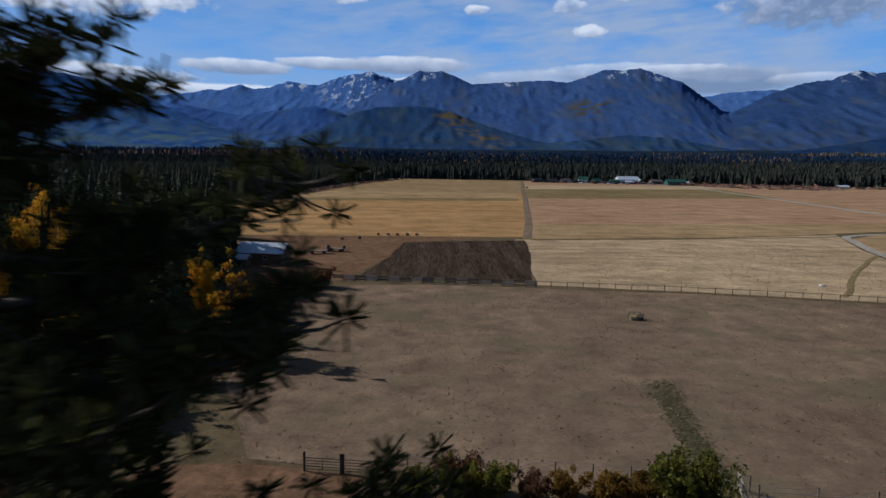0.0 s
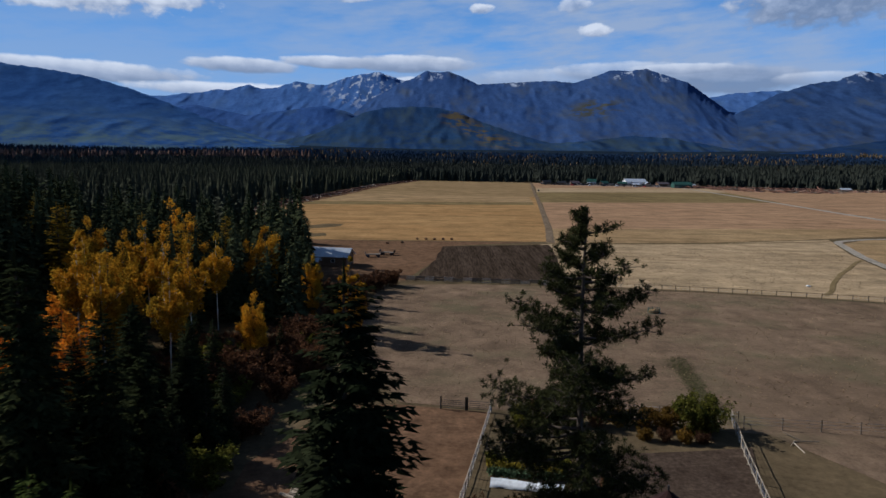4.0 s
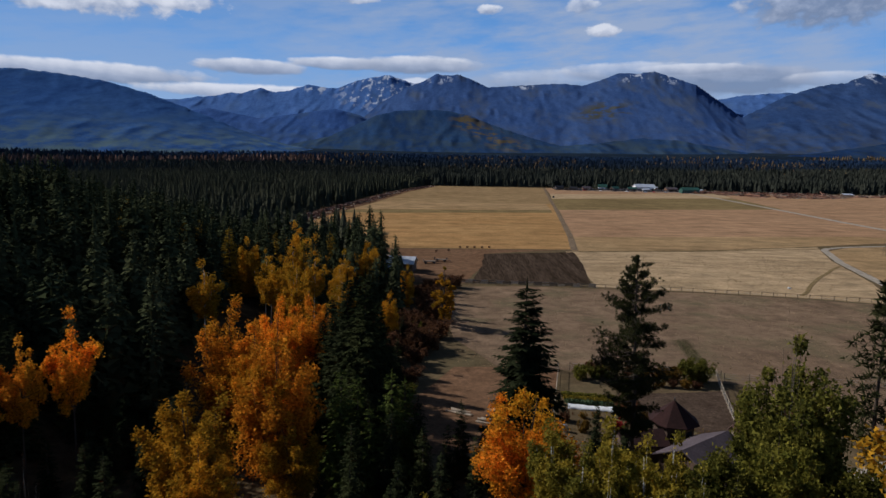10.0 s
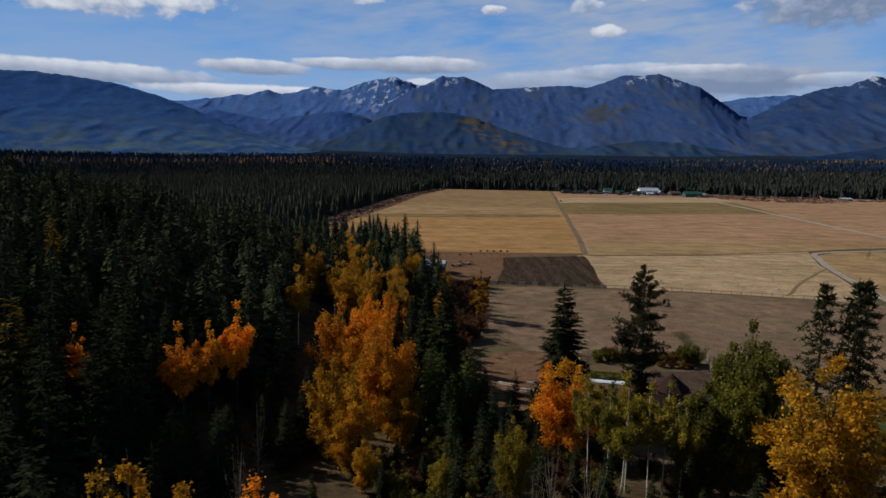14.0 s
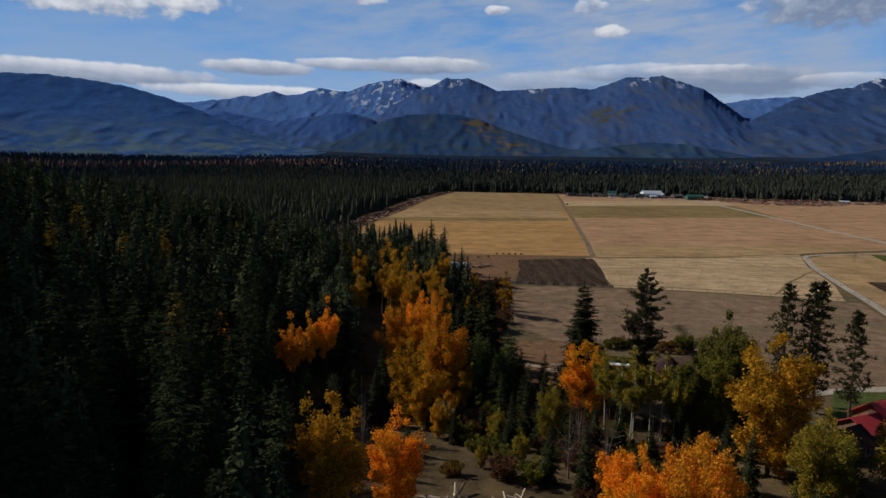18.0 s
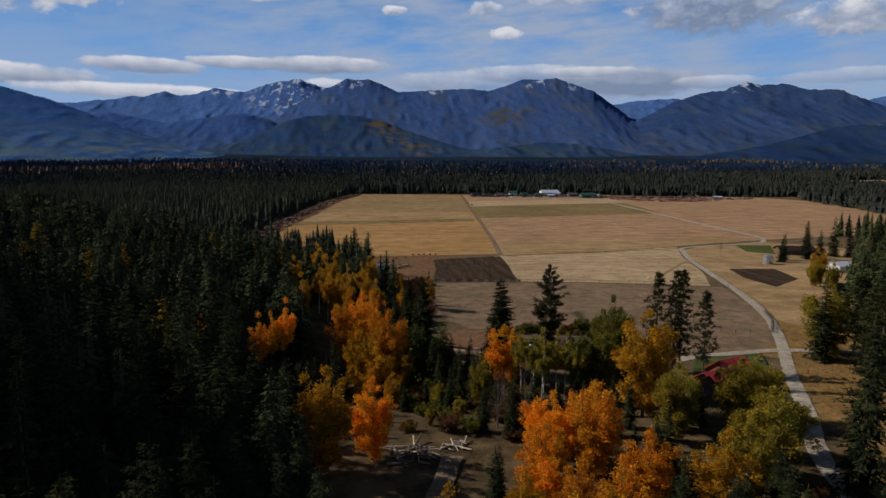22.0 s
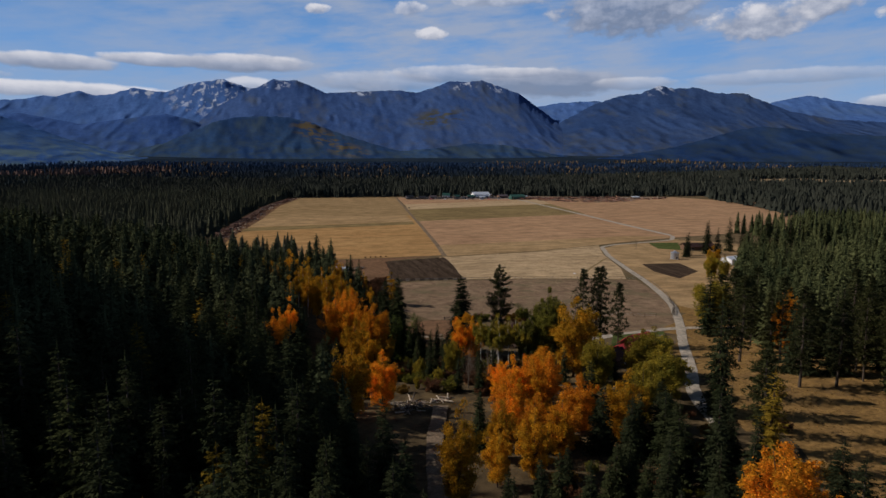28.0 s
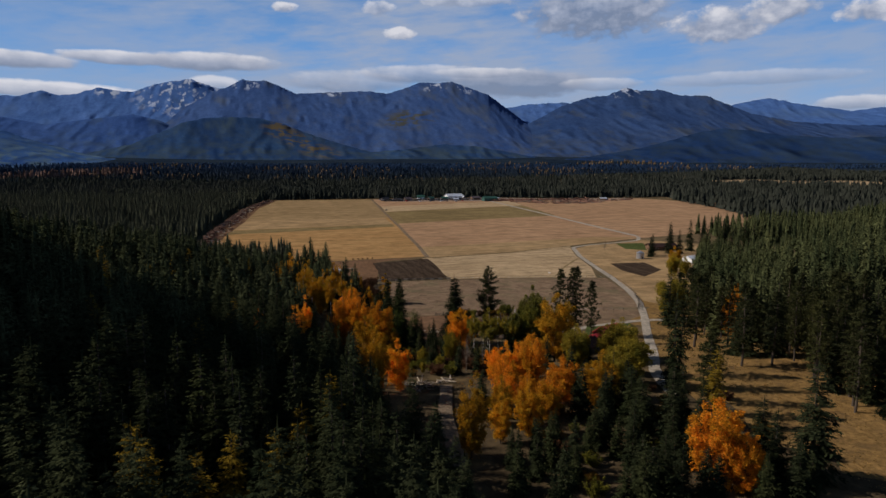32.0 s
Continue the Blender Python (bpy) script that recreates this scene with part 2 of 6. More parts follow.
HALF_LIT_NEEDLE = foliage("half_lit_conifer_needles", (0.018, 0.0255, 0.013), (0.048, 0.055, 0.027), rough=1.0, scale=0.1)
PINE = foliage("pine_needles", (0.024, 0.028, 0.012), (0.054, 0.056, 0.024), 0.15, rough=1.0)
LARCH = foliage("yellowing_larch_needles", (0.16, 0.112, 0.016), (0.29, 0.19, 0.028), 0.35)
ORANGE = foliage("orange_autumn_leaves", (0.58, 0.19, 0.014), (0.78, 0.32, 0.032), 0.42, other=(0.50, 0.27, 0.02))
GOLD = foliage("golden_autumn_leaves", (0.42, 0.20, 0.014), (0.60, 0.315, 0.030), 0.42, other=(0.28, 0.185, 0.022))
LIME = foliage("yellow_green_leaves", (0.22, 0.175, 0.022), (0.40, 0.29, 0.042), 0.42, other=(0.13, 0.13, 0.026))
GREEN = foliage("dull_green_leaves", (0.088, 0.094, 0.020), (0.205, 0.187, 0.038), 0.45)
DULL_GOLD = foliage("faded_garden_leaves", (0.14, 0.083, 0.020), (0.26, 0.15, 0.034), 0.4)
CRIMSON = foliage("crimson_leaves", (0.20, 0.018, 0.022), (0.34, 0.040, 0.045), 0.35)
# young pines' green with the sunlight on them painted in
SUNLIT_NEEDLE = foliage("sunlit_green_needles", (0.040, 0.058, 0.015), (0.085, 0.105, 0.028), 0.2, rough=1.0, scale=0.4)
RUST = foliage("rust_red_leaves", (0.080, 0.040, 0.025), (0.145, 0.072, 0.04), 0.35)
BARK = plain("grey_brown_bark", (0.075, 0.057, 0.043), 0.95, grain=5, stretch=(1, 1, 0.25))
PALE_BARK = plain("pale_aspen_bark", (0.58, 0.55, 0.48), 0.9, grain=4, stretch=(1, 1, 2.5))
WOOD = plain("weathered_wood", (0.16, 0.13, 0.10), 0.9, grain=5, stretch=(1, 1, 0.2))
PALE_WOOD = plain("peeled_logs", (0.42, 0.35, 0.27), 0.85, grain=4)
TIN = plain("white_metal_roof", (0.62, 0.66, 0.72), 0.35, 0.2, 0.8, 0.12)
RED_TIN = plain("red_metal_roof", (0.42, 0.045, 0.05), 0.45, 0.0, 0.8, 0.2)
BROWN_ROOF = plain("brown_shingles", (0.028, 0.011, 0.010), 1.0, grain=3)
GREY_ROOF = plain("grey_shingles", (0.090, 0.070, 0.078), 0.9, grain=3)
DARK_WALL = plain("dark_brown_boards", (0.09, 0.06, 0.045), 0.85, grain=3, stretch=(3, 3, 0.3))
WHITE = plain("white_paint", (0.75, 0.75, 0.74), 0.6, grain=2, spread=0.1)
TARP = plain("white_row_cover", (0.72, 0.74, 0.76), 0.6, grain=3, spread=0.2)
RUST_BRUSH = plain("dead_red_brown_brush", (0.115, 0.052, 0.036), 0.95, grain=1.5)
DARK_METAL = plain("dark_metal", (0.05, 0.05, 0.055), 0.5, 0.6)
GALV = plain("galvanised_steel", (0.55, 0.57, 0.6), 0.35, 0.8, 1.0, 0.15)
GREEN_TIN = plain("green_metal", (0.03, 0.09, 0.07), 0.5, 0.0, 1.0, 0.2)
GLASS = plain("dark_window_glass", (0.02, 0.025, 0.03), 0.1, 0.0, 1.0, 0.1, 0.6)


# ---- the sky: Nishita above, thin veils and long flat clouds low over the mountains ----
def clouded(nd, ln, high):
    """Colour of the sky by heading and height in degrees; high is the clear sky overhead."""
    def math_node(op, a, b=None, c=None, clamp=False):
        k = nd.new("ShaderNodeMath")
        k.operation, k.use_clamp = op, clamp
        for s, val in zip(k.inputs, (a, b, c)):
            if val is None:
                continue
            if isinstance(val, (int, float)):
                s.default_value = val
            else:
                ln.new(val, s)
        return k.outputs[0]

    sep = nd.new("ShaderNodeSeparateXYZ")
    ln.new(nd.new("ShaderNodeTexCoord").outputs["Generated"], sep.inputs[0])
    U = math_node("MULTIPLY", math_node("ARCTAN2", sep.outputs[0], sep.outputs[1]), 57.2958)
    V = math_node("MULTIPLY", math_node("ARCSINE", sep.outputs[2]), 57.2958)
    comb = nd.new("ShaderNodeCombineXYZ")
    ln.new(U, comb.inputs[0])
    ln.new(math_node("MULTIPLY", V, 2.4), comb.inputs[1])
    streak = noise_of(nd, ln, comb.outputs[0], 0.085, 5, 0.55)
    puff = nd.new("ShaderNodeCombineXYZ")
    ln.new(U, puff.inputs[0])
    ln.new(math_node("MULTIPLY", V, 1.4), puff.inputs[1])
    billow = noise_of(nd, ln, puff.outputs[0], 0.62, 7, 0.52)
    edge = math_node("MULTIPLY_ADD", billow, 2.9, -1.45)
    base = ramp(nd, ln, math_node("DIVIDE", V, 15.0), [(0.0, (0.34, 0.50, 0.74)), (0.40, (0.235, 0.42, 0.71)), (0.62, (0.16, 0.36, 0.71)), (1.0, (0.095, 0.26, 0.58))])
    # fibrous high cloud, drawn out along a slight slant
    slant = nd.new("ShaderNodeCombineXYZ")
    ln.new(math_node("MULTIPLY_ADD", V, 0.9, U), slant.inputs[0])
    ln.new(math_node("MULTIPLY_ADD", U, -0.55, math_node("MULTIPLY", V, 5.0)), slant.inputs[1])
    fibre = noise_of(nd, ln, slant.outputs[0], 0.13, 8, 0.6)
    veil = ramp(nd, ln, math_node("MULTIPLY_ADD", fibre, 0.6, math_node("MULTIPLY", streak, 0.5)), [(0.44, (0, 0, 0)), (0.51, (0.40, 0.40, 0.40)), (0.62, (1, 1, 1))])
    # thin high cloud thickens to the right
    right = ramp(nd, ln, math_node("MULTIPLY_ADD", U, 0.012, 0.45), [(0.18, (0.3, 0.3, 0.3)), (0.55, (0.9, 0.9, 0.9)), (0.9, (0.62, 0.62, 0.62))])
    col = mix(nd, ln, base, (0.37, 0.45, 0.59), mix(nd, ln, (0.0, 0.0, 0.0), veil, right))
    # clouds: heading, height, half width, half height in degrees, thickness, paleness
    clouds = [
        (-30.5, 11.45, 10.0, 1.15, 1.0, 0.75), (-22.5, 12.0, 3.6, 0.8, 0.9, 0.7), (-29.8, 6.25, 10.4, 0.74, 1.0, 0.5), (-17.1, 7.43, 4.9, 0.58, 1.0, 0.5), (-10.1, 8.0, 4.6, 0.48, 1.0, 0.55), (-3.7, 8.1, 6.1, 0.68, 1.0, 0.48), (-17.2, 5.42, 9.4, 0.58, 1.0, 0.72),
        (-3.3, 6.52, 2.1, 0.5, 0.8, 0.8), (7.6, 6.9, 6.0, 0.85, 0.6, 0.40), (14.5, 7.55, 6.2, 0.75, 0.75, 0.40), (22.2, 6.8, 6.6, 1.15, 0.85, 0.10), (19.0, 7.7, 4.5, 0.4, 0.7, 0.6), (29.0, 6.6, 3.8, 0.5, 0.6, 0.5), (12.1, 10.8, 1.4, 0.58, 1.0, 0.7), (10.2, 12.8, 1.4, 0.7, 0.75, 0.6),
        (-8.5, 13.1, 1.9, 0.38, 0.8, 0.7), (2.4, 12.55, 1.2, 0.45, 1.0, 0.7), (28.5, 12.4, 6.6, 2.3, 0.9, 0.2), (38.2, 10.8, 4.0, 1.45, 1.0, 0.48), (42.4, 11.6, 2.6, 1.2, 1.0, 0.5), (47.9, 10.9, 2.3, 0.85, 1.0, 0.6), (47.4, 4.6, 2.6, 0.5, 0.8, 0.6),
        (40.5, 6.7, 8.0, 0.55, 0.45, 0.5), (18.0, 13.4, 4.9, 0.5, 0.6, 0.5), (55.0, 11.0, 4.0, 1.2, 1.0, 0.6),
    ]
    # long smooth lens clouds low down, billowing ones higher
    drawn = nd.new("ShaderNodeCombineXYZ")
    ln.new(math_node("MULTIPLY_ADD", V, 0.8, math_node("MULTIPLY", U, 0.30)), drawn.inputs[0])
    ln.new(math_node("MULTIPLY_ADD", U, 0.06, math_node("MULTIPLY", V, 1.5)), drawn.inputs[1])
    smear = math_node("MULTIPLY_ADD", noise_of(nd, ln, drawn.outputs[0], 0.75, 6, 0.55), 2.3, -1.15)
    soft_rim = math_node("MULTIPLY_ADD", edge, 0.34, math_node("MULTIPLY", smear, 0.36))
    for a0, e0, wa, we, thick, pale in clouds:
        lens = e0 < 8.5
        rim = soft_rim if lens else edge
        du = math_node("DIVIDE", math_node("SUBTRACT", U, a0), wa)
        dv = math_node("DIVIDE", math_node("SUBTRACT", V, e0), we * (1.15 if lens else 1.0))
        d2 = math_node("ADD", math_node("MULTIPLY", du, du), math_node("MULTIPLY", dv, dv))
        body = math_node("ADD", math_node("SUBTRACT", 1.0, d2), rim)
        mask = math_node("SMOOTH_MIN", math_node("MULTIPLY", body, 2.1 if lens else 1.7, clamp=True), 1.0, 0.35)
        mask = math_node("MULTIPLY", mask, thick, clamp=True)
        lit = math_node("ADD", math_node("MULTIPLY_ADD", dv, 0.55 if lens else 0.36, pale), math_node("MULTIPLY", rim, 0.6 if lens else 0.7), clamp=True)
        tone = ramp(nd, ln, lit, [(0.0, (0.20, 0.26, 0.38)), (0.4, (0.38, 0.44, 0.56)), (1.0, (0.76, 0.79, 0.85))])
        col = mix(nd, ln, col, tone, mask)
    col = mix(nd, ln, (0.0, 0.0, 0.0), col, 1.0)
    lift = nd.new("ShaderNodeVectorMath")
    lift.operation = "SCALE"
    ln.new(col, lift.inputs[0])
    lift.inputs["Scale"].default_value = 1.12
    return mix(nd, ln, lift.outputs["Vector"], high, ramp(nd, ln, math_node("DIVIDE", V, 90.0), [(0.17, (0, 0, 0)), (0.34, (1, 1, 1))]))


clear = wn.new("ShaderNodeVectorMath")
clear.operation = "SCALE"
wl.new(sky.outputs["Color"], clear.inputs[0])
clear.inputs["Scale"].default_value = 0.052
wn["Background"].inputs["Strength"].default_value = 1.0
wl.new(clouded(wn, wl, clear.outputs["Vector"]), wn["Background"].inputs["Color"])


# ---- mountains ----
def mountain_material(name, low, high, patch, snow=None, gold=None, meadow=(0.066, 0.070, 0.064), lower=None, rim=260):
    """Wooded and rocky slopes, the haze of miles of air painted into their colours as blue, with snow or dry meadow
    where given: centre and radius.
    """
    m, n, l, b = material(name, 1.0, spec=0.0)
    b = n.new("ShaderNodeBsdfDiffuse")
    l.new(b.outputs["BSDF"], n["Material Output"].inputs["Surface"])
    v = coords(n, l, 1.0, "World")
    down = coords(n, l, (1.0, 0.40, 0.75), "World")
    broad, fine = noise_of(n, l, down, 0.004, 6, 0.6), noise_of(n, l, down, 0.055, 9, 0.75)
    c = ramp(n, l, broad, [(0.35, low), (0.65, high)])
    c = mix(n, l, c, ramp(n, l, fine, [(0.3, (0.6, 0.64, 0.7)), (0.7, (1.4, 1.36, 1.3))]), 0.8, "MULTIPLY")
    # lighter ground in patches, the sun on it painted into the tone
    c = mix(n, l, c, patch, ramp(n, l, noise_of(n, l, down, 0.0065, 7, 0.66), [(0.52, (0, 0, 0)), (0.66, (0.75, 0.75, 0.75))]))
    # broadleaf woods and clearings on the lower slopes, with sunlit tone painted in
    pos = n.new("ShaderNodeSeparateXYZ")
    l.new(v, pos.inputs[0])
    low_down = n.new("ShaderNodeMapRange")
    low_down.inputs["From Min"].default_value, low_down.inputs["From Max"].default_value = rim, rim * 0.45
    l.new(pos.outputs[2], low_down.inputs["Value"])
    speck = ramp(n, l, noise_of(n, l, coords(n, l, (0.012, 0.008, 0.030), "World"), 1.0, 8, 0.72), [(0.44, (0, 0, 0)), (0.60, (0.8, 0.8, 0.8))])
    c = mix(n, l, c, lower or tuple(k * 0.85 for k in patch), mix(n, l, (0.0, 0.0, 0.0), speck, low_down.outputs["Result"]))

    def round_about(centre, radius, grain, cut):
        far = n.new("ShaderNodeVectorMath")
        far.operation = "DISTANCE"
        l.new(v, far.inputs[0])
        far.inputs[1].default_value = centre
        r = n.new("ShaderNodeMapRange")
        r.inputs["From Min"].default_value, r.inputs["From Max"].default_value = radius, radius * 0.45
        l.new(far.outputs["Value"], r.inputs["Value"])
        f = ramp(n, l, noise_of(n, l, coords(n, l, grain, "World"), 1.0, 6, 0.62), [(cut, (0, 0, 0)), (cut + 0.07, (1, 1, 1))])
        return mix(n, l, (0.0, 0.0, 0.0), f, r.outputs["Result"])

    for centre, radius in snow or ():
        c = mix(n, l, c, (0.42, 0.48, 0.60), round_about(centre, radius, (0.026, 0.010, 0.020), 0.52))
    # gold tint: dry meadow and the sunshine on it, painted together
    for centre, radius in gold or ():
        c = mix(n, l, c, meadow, round_about(centre, radius, (0.014, 0.014, 0.03), 0.47))
    l.new(c, b.inputs["Color"])
    # normals bent upward: the haze's softening of light and shade is put in here
    nrm = n.new("ShaderNodeVectorMath")
    nrm.operation = "MULTIPLY_ADD"
    l.new(n.new("ShaderNodeNewGeometry").outputs["Normal"], nrm.inputs[0])
    nrm.inputs[1].default_value, nrm.inputs[2].default_value = (0.32, 0.32, 0.32), (0.0, 0.0, 0.68)
    # spurs and gullies running down the slopes, then finer ribs of rock
    under = nrm.outputs["Vector"]
    for size, deep, strength in (((0.0040, 0.0012, 0.0016), 110, 0.30), ((0.014, 0.006, 0.008), 36, 0.5)):
        bp = n.new("ShaderNodeBump")
        bp.inputs["Strength"].default_value, bp.inputs["Distance"].default_value = strength, deep
        spur = n.new("ShaderNodeTexNoise")
        spur.noise_type = "RIDGED_MULTIFRACTAL"
        spur.inputs["Scale"].default_value, spur.inputs["Detail"].default_value, spur.inputs["Roughness"].default_value = 1.0, 6.0, 0.5
        l.new(coords(n, l, size, "World"), spur.inputs["Vector"])
        l.new(spur.outputs["Fac"], bp.inputs["Height"])
        l.new(under, bp.inputs["Normal"])
        under = bp.outputs["Normal"]
    l.new(bp.outputs["Normal"], b.inputs["Normal"])
    return m


def ridge(name, label, crest, R, depth, seed, mat, na=300, nr=30, spurs=0.30, jag=5.0):
    """A chain of mountains: crest gives heading and height in degrees; spurs and gullies run down towards the valley."""
    ca, ce = np.array(crest).T
    az = np.linspace(ca[0], ca[-1], na)
    top = 48 + R * np.tan(np.radians(np.interp(az, ca, ce)))
    top = top + jag * np.array([noise.fractal((a * 2.2, seed, 0), 0.55, 2.1, 6) for a in az])
    s = np.r_[np.linspace(0, 1, nr), 1.06, 1.2, 1.4]
    A, S = np.meshgrid(az, s)
    rr = R - depth + depth * S
    along = np.radians(A) * R
    bend = np.array([noise.noise((a / 700, q * 1.3, seed)) for a, q in zip(along.ravel(), S.ravel())]).reshape(A.shape) * 190
    wide = np.exp(-np.linspace(-2, 2, 141) ** 2)
    soft = np.convolve(np.pad(top, 70, "edge"), wide / wide.sum(), "valid")
    rid = np.array([noise.ridged_multi_fractal((a / 520, q * depth / 1700, seed), 1.0, 2.1, 3, 1.0, 2.0) for a, q in zip((along + bend).ravel(), S.ravel())]).reshape(A.shape)
    rid = (rid - np.median(rid)) / (np.std(rid) + 1e-6)
    foot = 6.0
    rise = np.where(S <= 1, np.clip(S, 0, 1) ** 1.12, 1 - (S - 1) * 1.6)
    body = soft[None] + (top - soft)[None] * np.clip(S, 0, 1) ** 5.0
    h = foot + (body - foot) * rise
    h = h + spurs * 0.34 * (top[None] - foot) * np.clip(rid, -2, 2) * np.clip(4 * S * (1 - S), 0, 1) ** 0.8
    x, y = rr * np.sin(np.radians(A)) - 40, rr * np.cos(np.radians(A)) - 100
    v = np.stack([x, y, h], -1).reshape(-1, 3)
    i = np.arange(len(s) - 1)[:, None] * na + np.arange(na - 1)[None]
    f = np.stack([i, i + 1, i + na + 1, i + na], -1).reshape(-1, 4)
    thing(name, label, "mountain", kind="structure", data=mesh_of(name, v, [f], mat, shade=True))


def far_point(heading, lift, R):
    return (R * math.sin(radians(heading)) - 40, R * math.cos(radians(heading)) - 100, 48 + R * math.tan(radians(lift)))


# haze is painted in as blue; tones also even out each range's sun angle
BACK_RANGE = mountain_material("hazed_back_rock", (0.050, 0.115, 0.30), (0.064, 0.133, 0.33), (0.072, 0.133, 0.27), snow=[(far_point(-6.3, 5.9, 4320), 330), (far_point(-11.8, 5.8, 4400), 90)])
HAZED_RANGE = mountain_material("hazed_forest_and_rock", (0.031, 0.068, 0.185), (0.044, 0.086, 0.21), (0.072, 0.094, 0.135), snow=[(far_point(-1.4, 7.2, 4150), 110), (far_point(14.6, 7.3, 4150), 120), (far_point(17.5, 6.9, 4150), 80), (far_point(31.2, 6.5, 4150), 110), (far_point(6, 6.3, 4150), 60)], gold=[(far_point(12.5, 3.9, 3750), 190), (far_point(-3.5, 4.6, 3700), 110)])
# hazed like the central range, but darkened to offset the sun its slopes catch
EAST_RANGE = mountain_material("hazed_eastern_rock", (0.024, 0.053, 0.140), (0.035, 0.068, 0.160), (0.060, 0.076, 0.100), snow=[(far_point(31.2, 6.5, 4150), 110)])
SPUR_RANGE = mountain_material("hazed_wooded_spurs", (0.030, 0.074, 0.22), (0.041, 0.088, 0.24), (0.050, 0.086, 0.155))
# haze and cloud shadow painted into the dark tone of the woods
HILL_SIDE = mountain_material("hazed_shaded_hill", (0.015, 0.040, 0.110), (0.023, 0.056, 0.130), (0.046, 0.072, 0.096), gold=[(far_point(1.2, 3.6, 3230), 110), (far_point(2.8, 3.0, 3170), 130), (far_point(4.6, 2.2, 3080), 130)], meadow=(0.100, 0.080, 0.048))
# navy copy of the hill material: haze and cloud shadow in the colour
SHADED_FOOTHILL = mountain_material("cloud_shaded_foothill", (0.011, 0.030, 0.090), (0.017, 0.042, 0.106), (0.028, 0.048, 0.076))
# haze blue with a shaded upper and a sunlit lower tone painted in
HAZED_HILL = mountain_material("hazed_left_ridge", (0.022, 0.062, 0.185), (0.030, 0.076, 0.200), (0.036, 0.078, 0.165), lower=(0.085, 0.130, 0.140), rim=190)
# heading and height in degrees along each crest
ridge("mountain_range", "haze-pale blue rocky mountain range with a snowfield on the summit", [
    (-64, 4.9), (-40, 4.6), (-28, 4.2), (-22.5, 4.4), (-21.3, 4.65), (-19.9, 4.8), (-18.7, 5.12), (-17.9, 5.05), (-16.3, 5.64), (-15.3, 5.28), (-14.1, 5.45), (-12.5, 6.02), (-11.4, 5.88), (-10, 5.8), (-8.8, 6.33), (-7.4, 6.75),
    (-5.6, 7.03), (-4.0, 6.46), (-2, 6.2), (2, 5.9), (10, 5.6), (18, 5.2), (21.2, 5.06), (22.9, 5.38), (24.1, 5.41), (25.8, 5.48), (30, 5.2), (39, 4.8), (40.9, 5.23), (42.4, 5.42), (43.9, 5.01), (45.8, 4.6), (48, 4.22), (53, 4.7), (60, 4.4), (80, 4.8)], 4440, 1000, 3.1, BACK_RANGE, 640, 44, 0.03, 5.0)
ridge("central_mountain", "broad haze-blue mountain with two summits and rocky shoulders", [
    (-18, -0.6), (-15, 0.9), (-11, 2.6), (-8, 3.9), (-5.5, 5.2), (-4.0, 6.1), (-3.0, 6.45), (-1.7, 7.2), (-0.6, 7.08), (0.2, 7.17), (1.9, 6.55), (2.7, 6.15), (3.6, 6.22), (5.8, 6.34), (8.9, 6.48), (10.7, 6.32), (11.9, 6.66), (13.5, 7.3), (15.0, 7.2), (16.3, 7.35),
    (18.1, 6.72), (19.5, 6.25), (21.2, 5.05), (22.6, 4.0), (25, 2.8), (28, 1.4), (31, -0.6)], 4180, 1150, 5.7, HAZED_RANGE, 420, 64, 0.012, 4.0)
ridge("eastern_mountain", "haze-blue rocky massif with a jagged crest", [
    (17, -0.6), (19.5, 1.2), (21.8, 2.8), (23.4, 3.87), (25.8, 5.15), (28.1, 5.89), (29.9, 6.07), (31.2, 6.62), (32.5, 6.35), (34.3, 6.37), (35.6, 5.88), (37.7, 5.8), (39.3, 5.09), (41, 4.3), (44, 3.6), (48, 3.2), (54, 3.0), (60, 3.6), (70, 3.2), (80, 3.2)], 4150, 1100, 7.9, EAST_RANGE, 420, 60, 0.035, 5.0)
ridge("western_spurs", "haze-blue wooded spurs below the range", [
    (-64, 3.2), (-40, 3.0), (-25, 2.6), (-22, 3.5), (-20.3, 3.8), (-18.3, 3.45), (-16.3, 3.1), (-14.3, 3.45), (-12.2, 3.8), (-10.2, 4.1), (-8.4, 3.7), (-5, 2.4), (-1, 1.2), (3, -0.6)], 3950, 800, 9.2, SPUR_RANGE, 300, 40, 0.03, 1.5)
ridge("front_hill", "rounded dark wooded hill with a golden meadow painted sunlit on its shoulder", [
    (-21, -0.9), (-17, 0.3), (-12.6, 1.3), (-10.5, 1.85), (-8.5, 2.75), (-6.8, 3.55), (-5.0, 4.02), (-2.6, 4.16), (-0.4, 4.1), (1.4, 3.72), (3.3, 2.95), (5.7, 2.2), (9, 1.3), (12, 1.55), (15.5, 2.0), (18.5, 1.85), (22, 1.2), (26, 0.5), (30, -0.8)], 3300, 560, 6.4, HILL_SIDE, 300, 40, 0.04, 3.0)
ridge("left_hill", "long dark forested ridge, haze-blue", [
    (-64, 5.0), (-46, 5.5), (-36, 5.75), (-32.8, 5.86), (-30.1, 5.7), (-27.5, 5.38), (-24.8, 4.7), (-22.3, 3.85), (-19.4, 2.72), (-17.5, 2.0), (-14, 1.0), (-10, 0.3), (-6, -0.9)], 2950, 900, 8.3, HAZED_HILL, 300, 44, 0.035, 3.0)
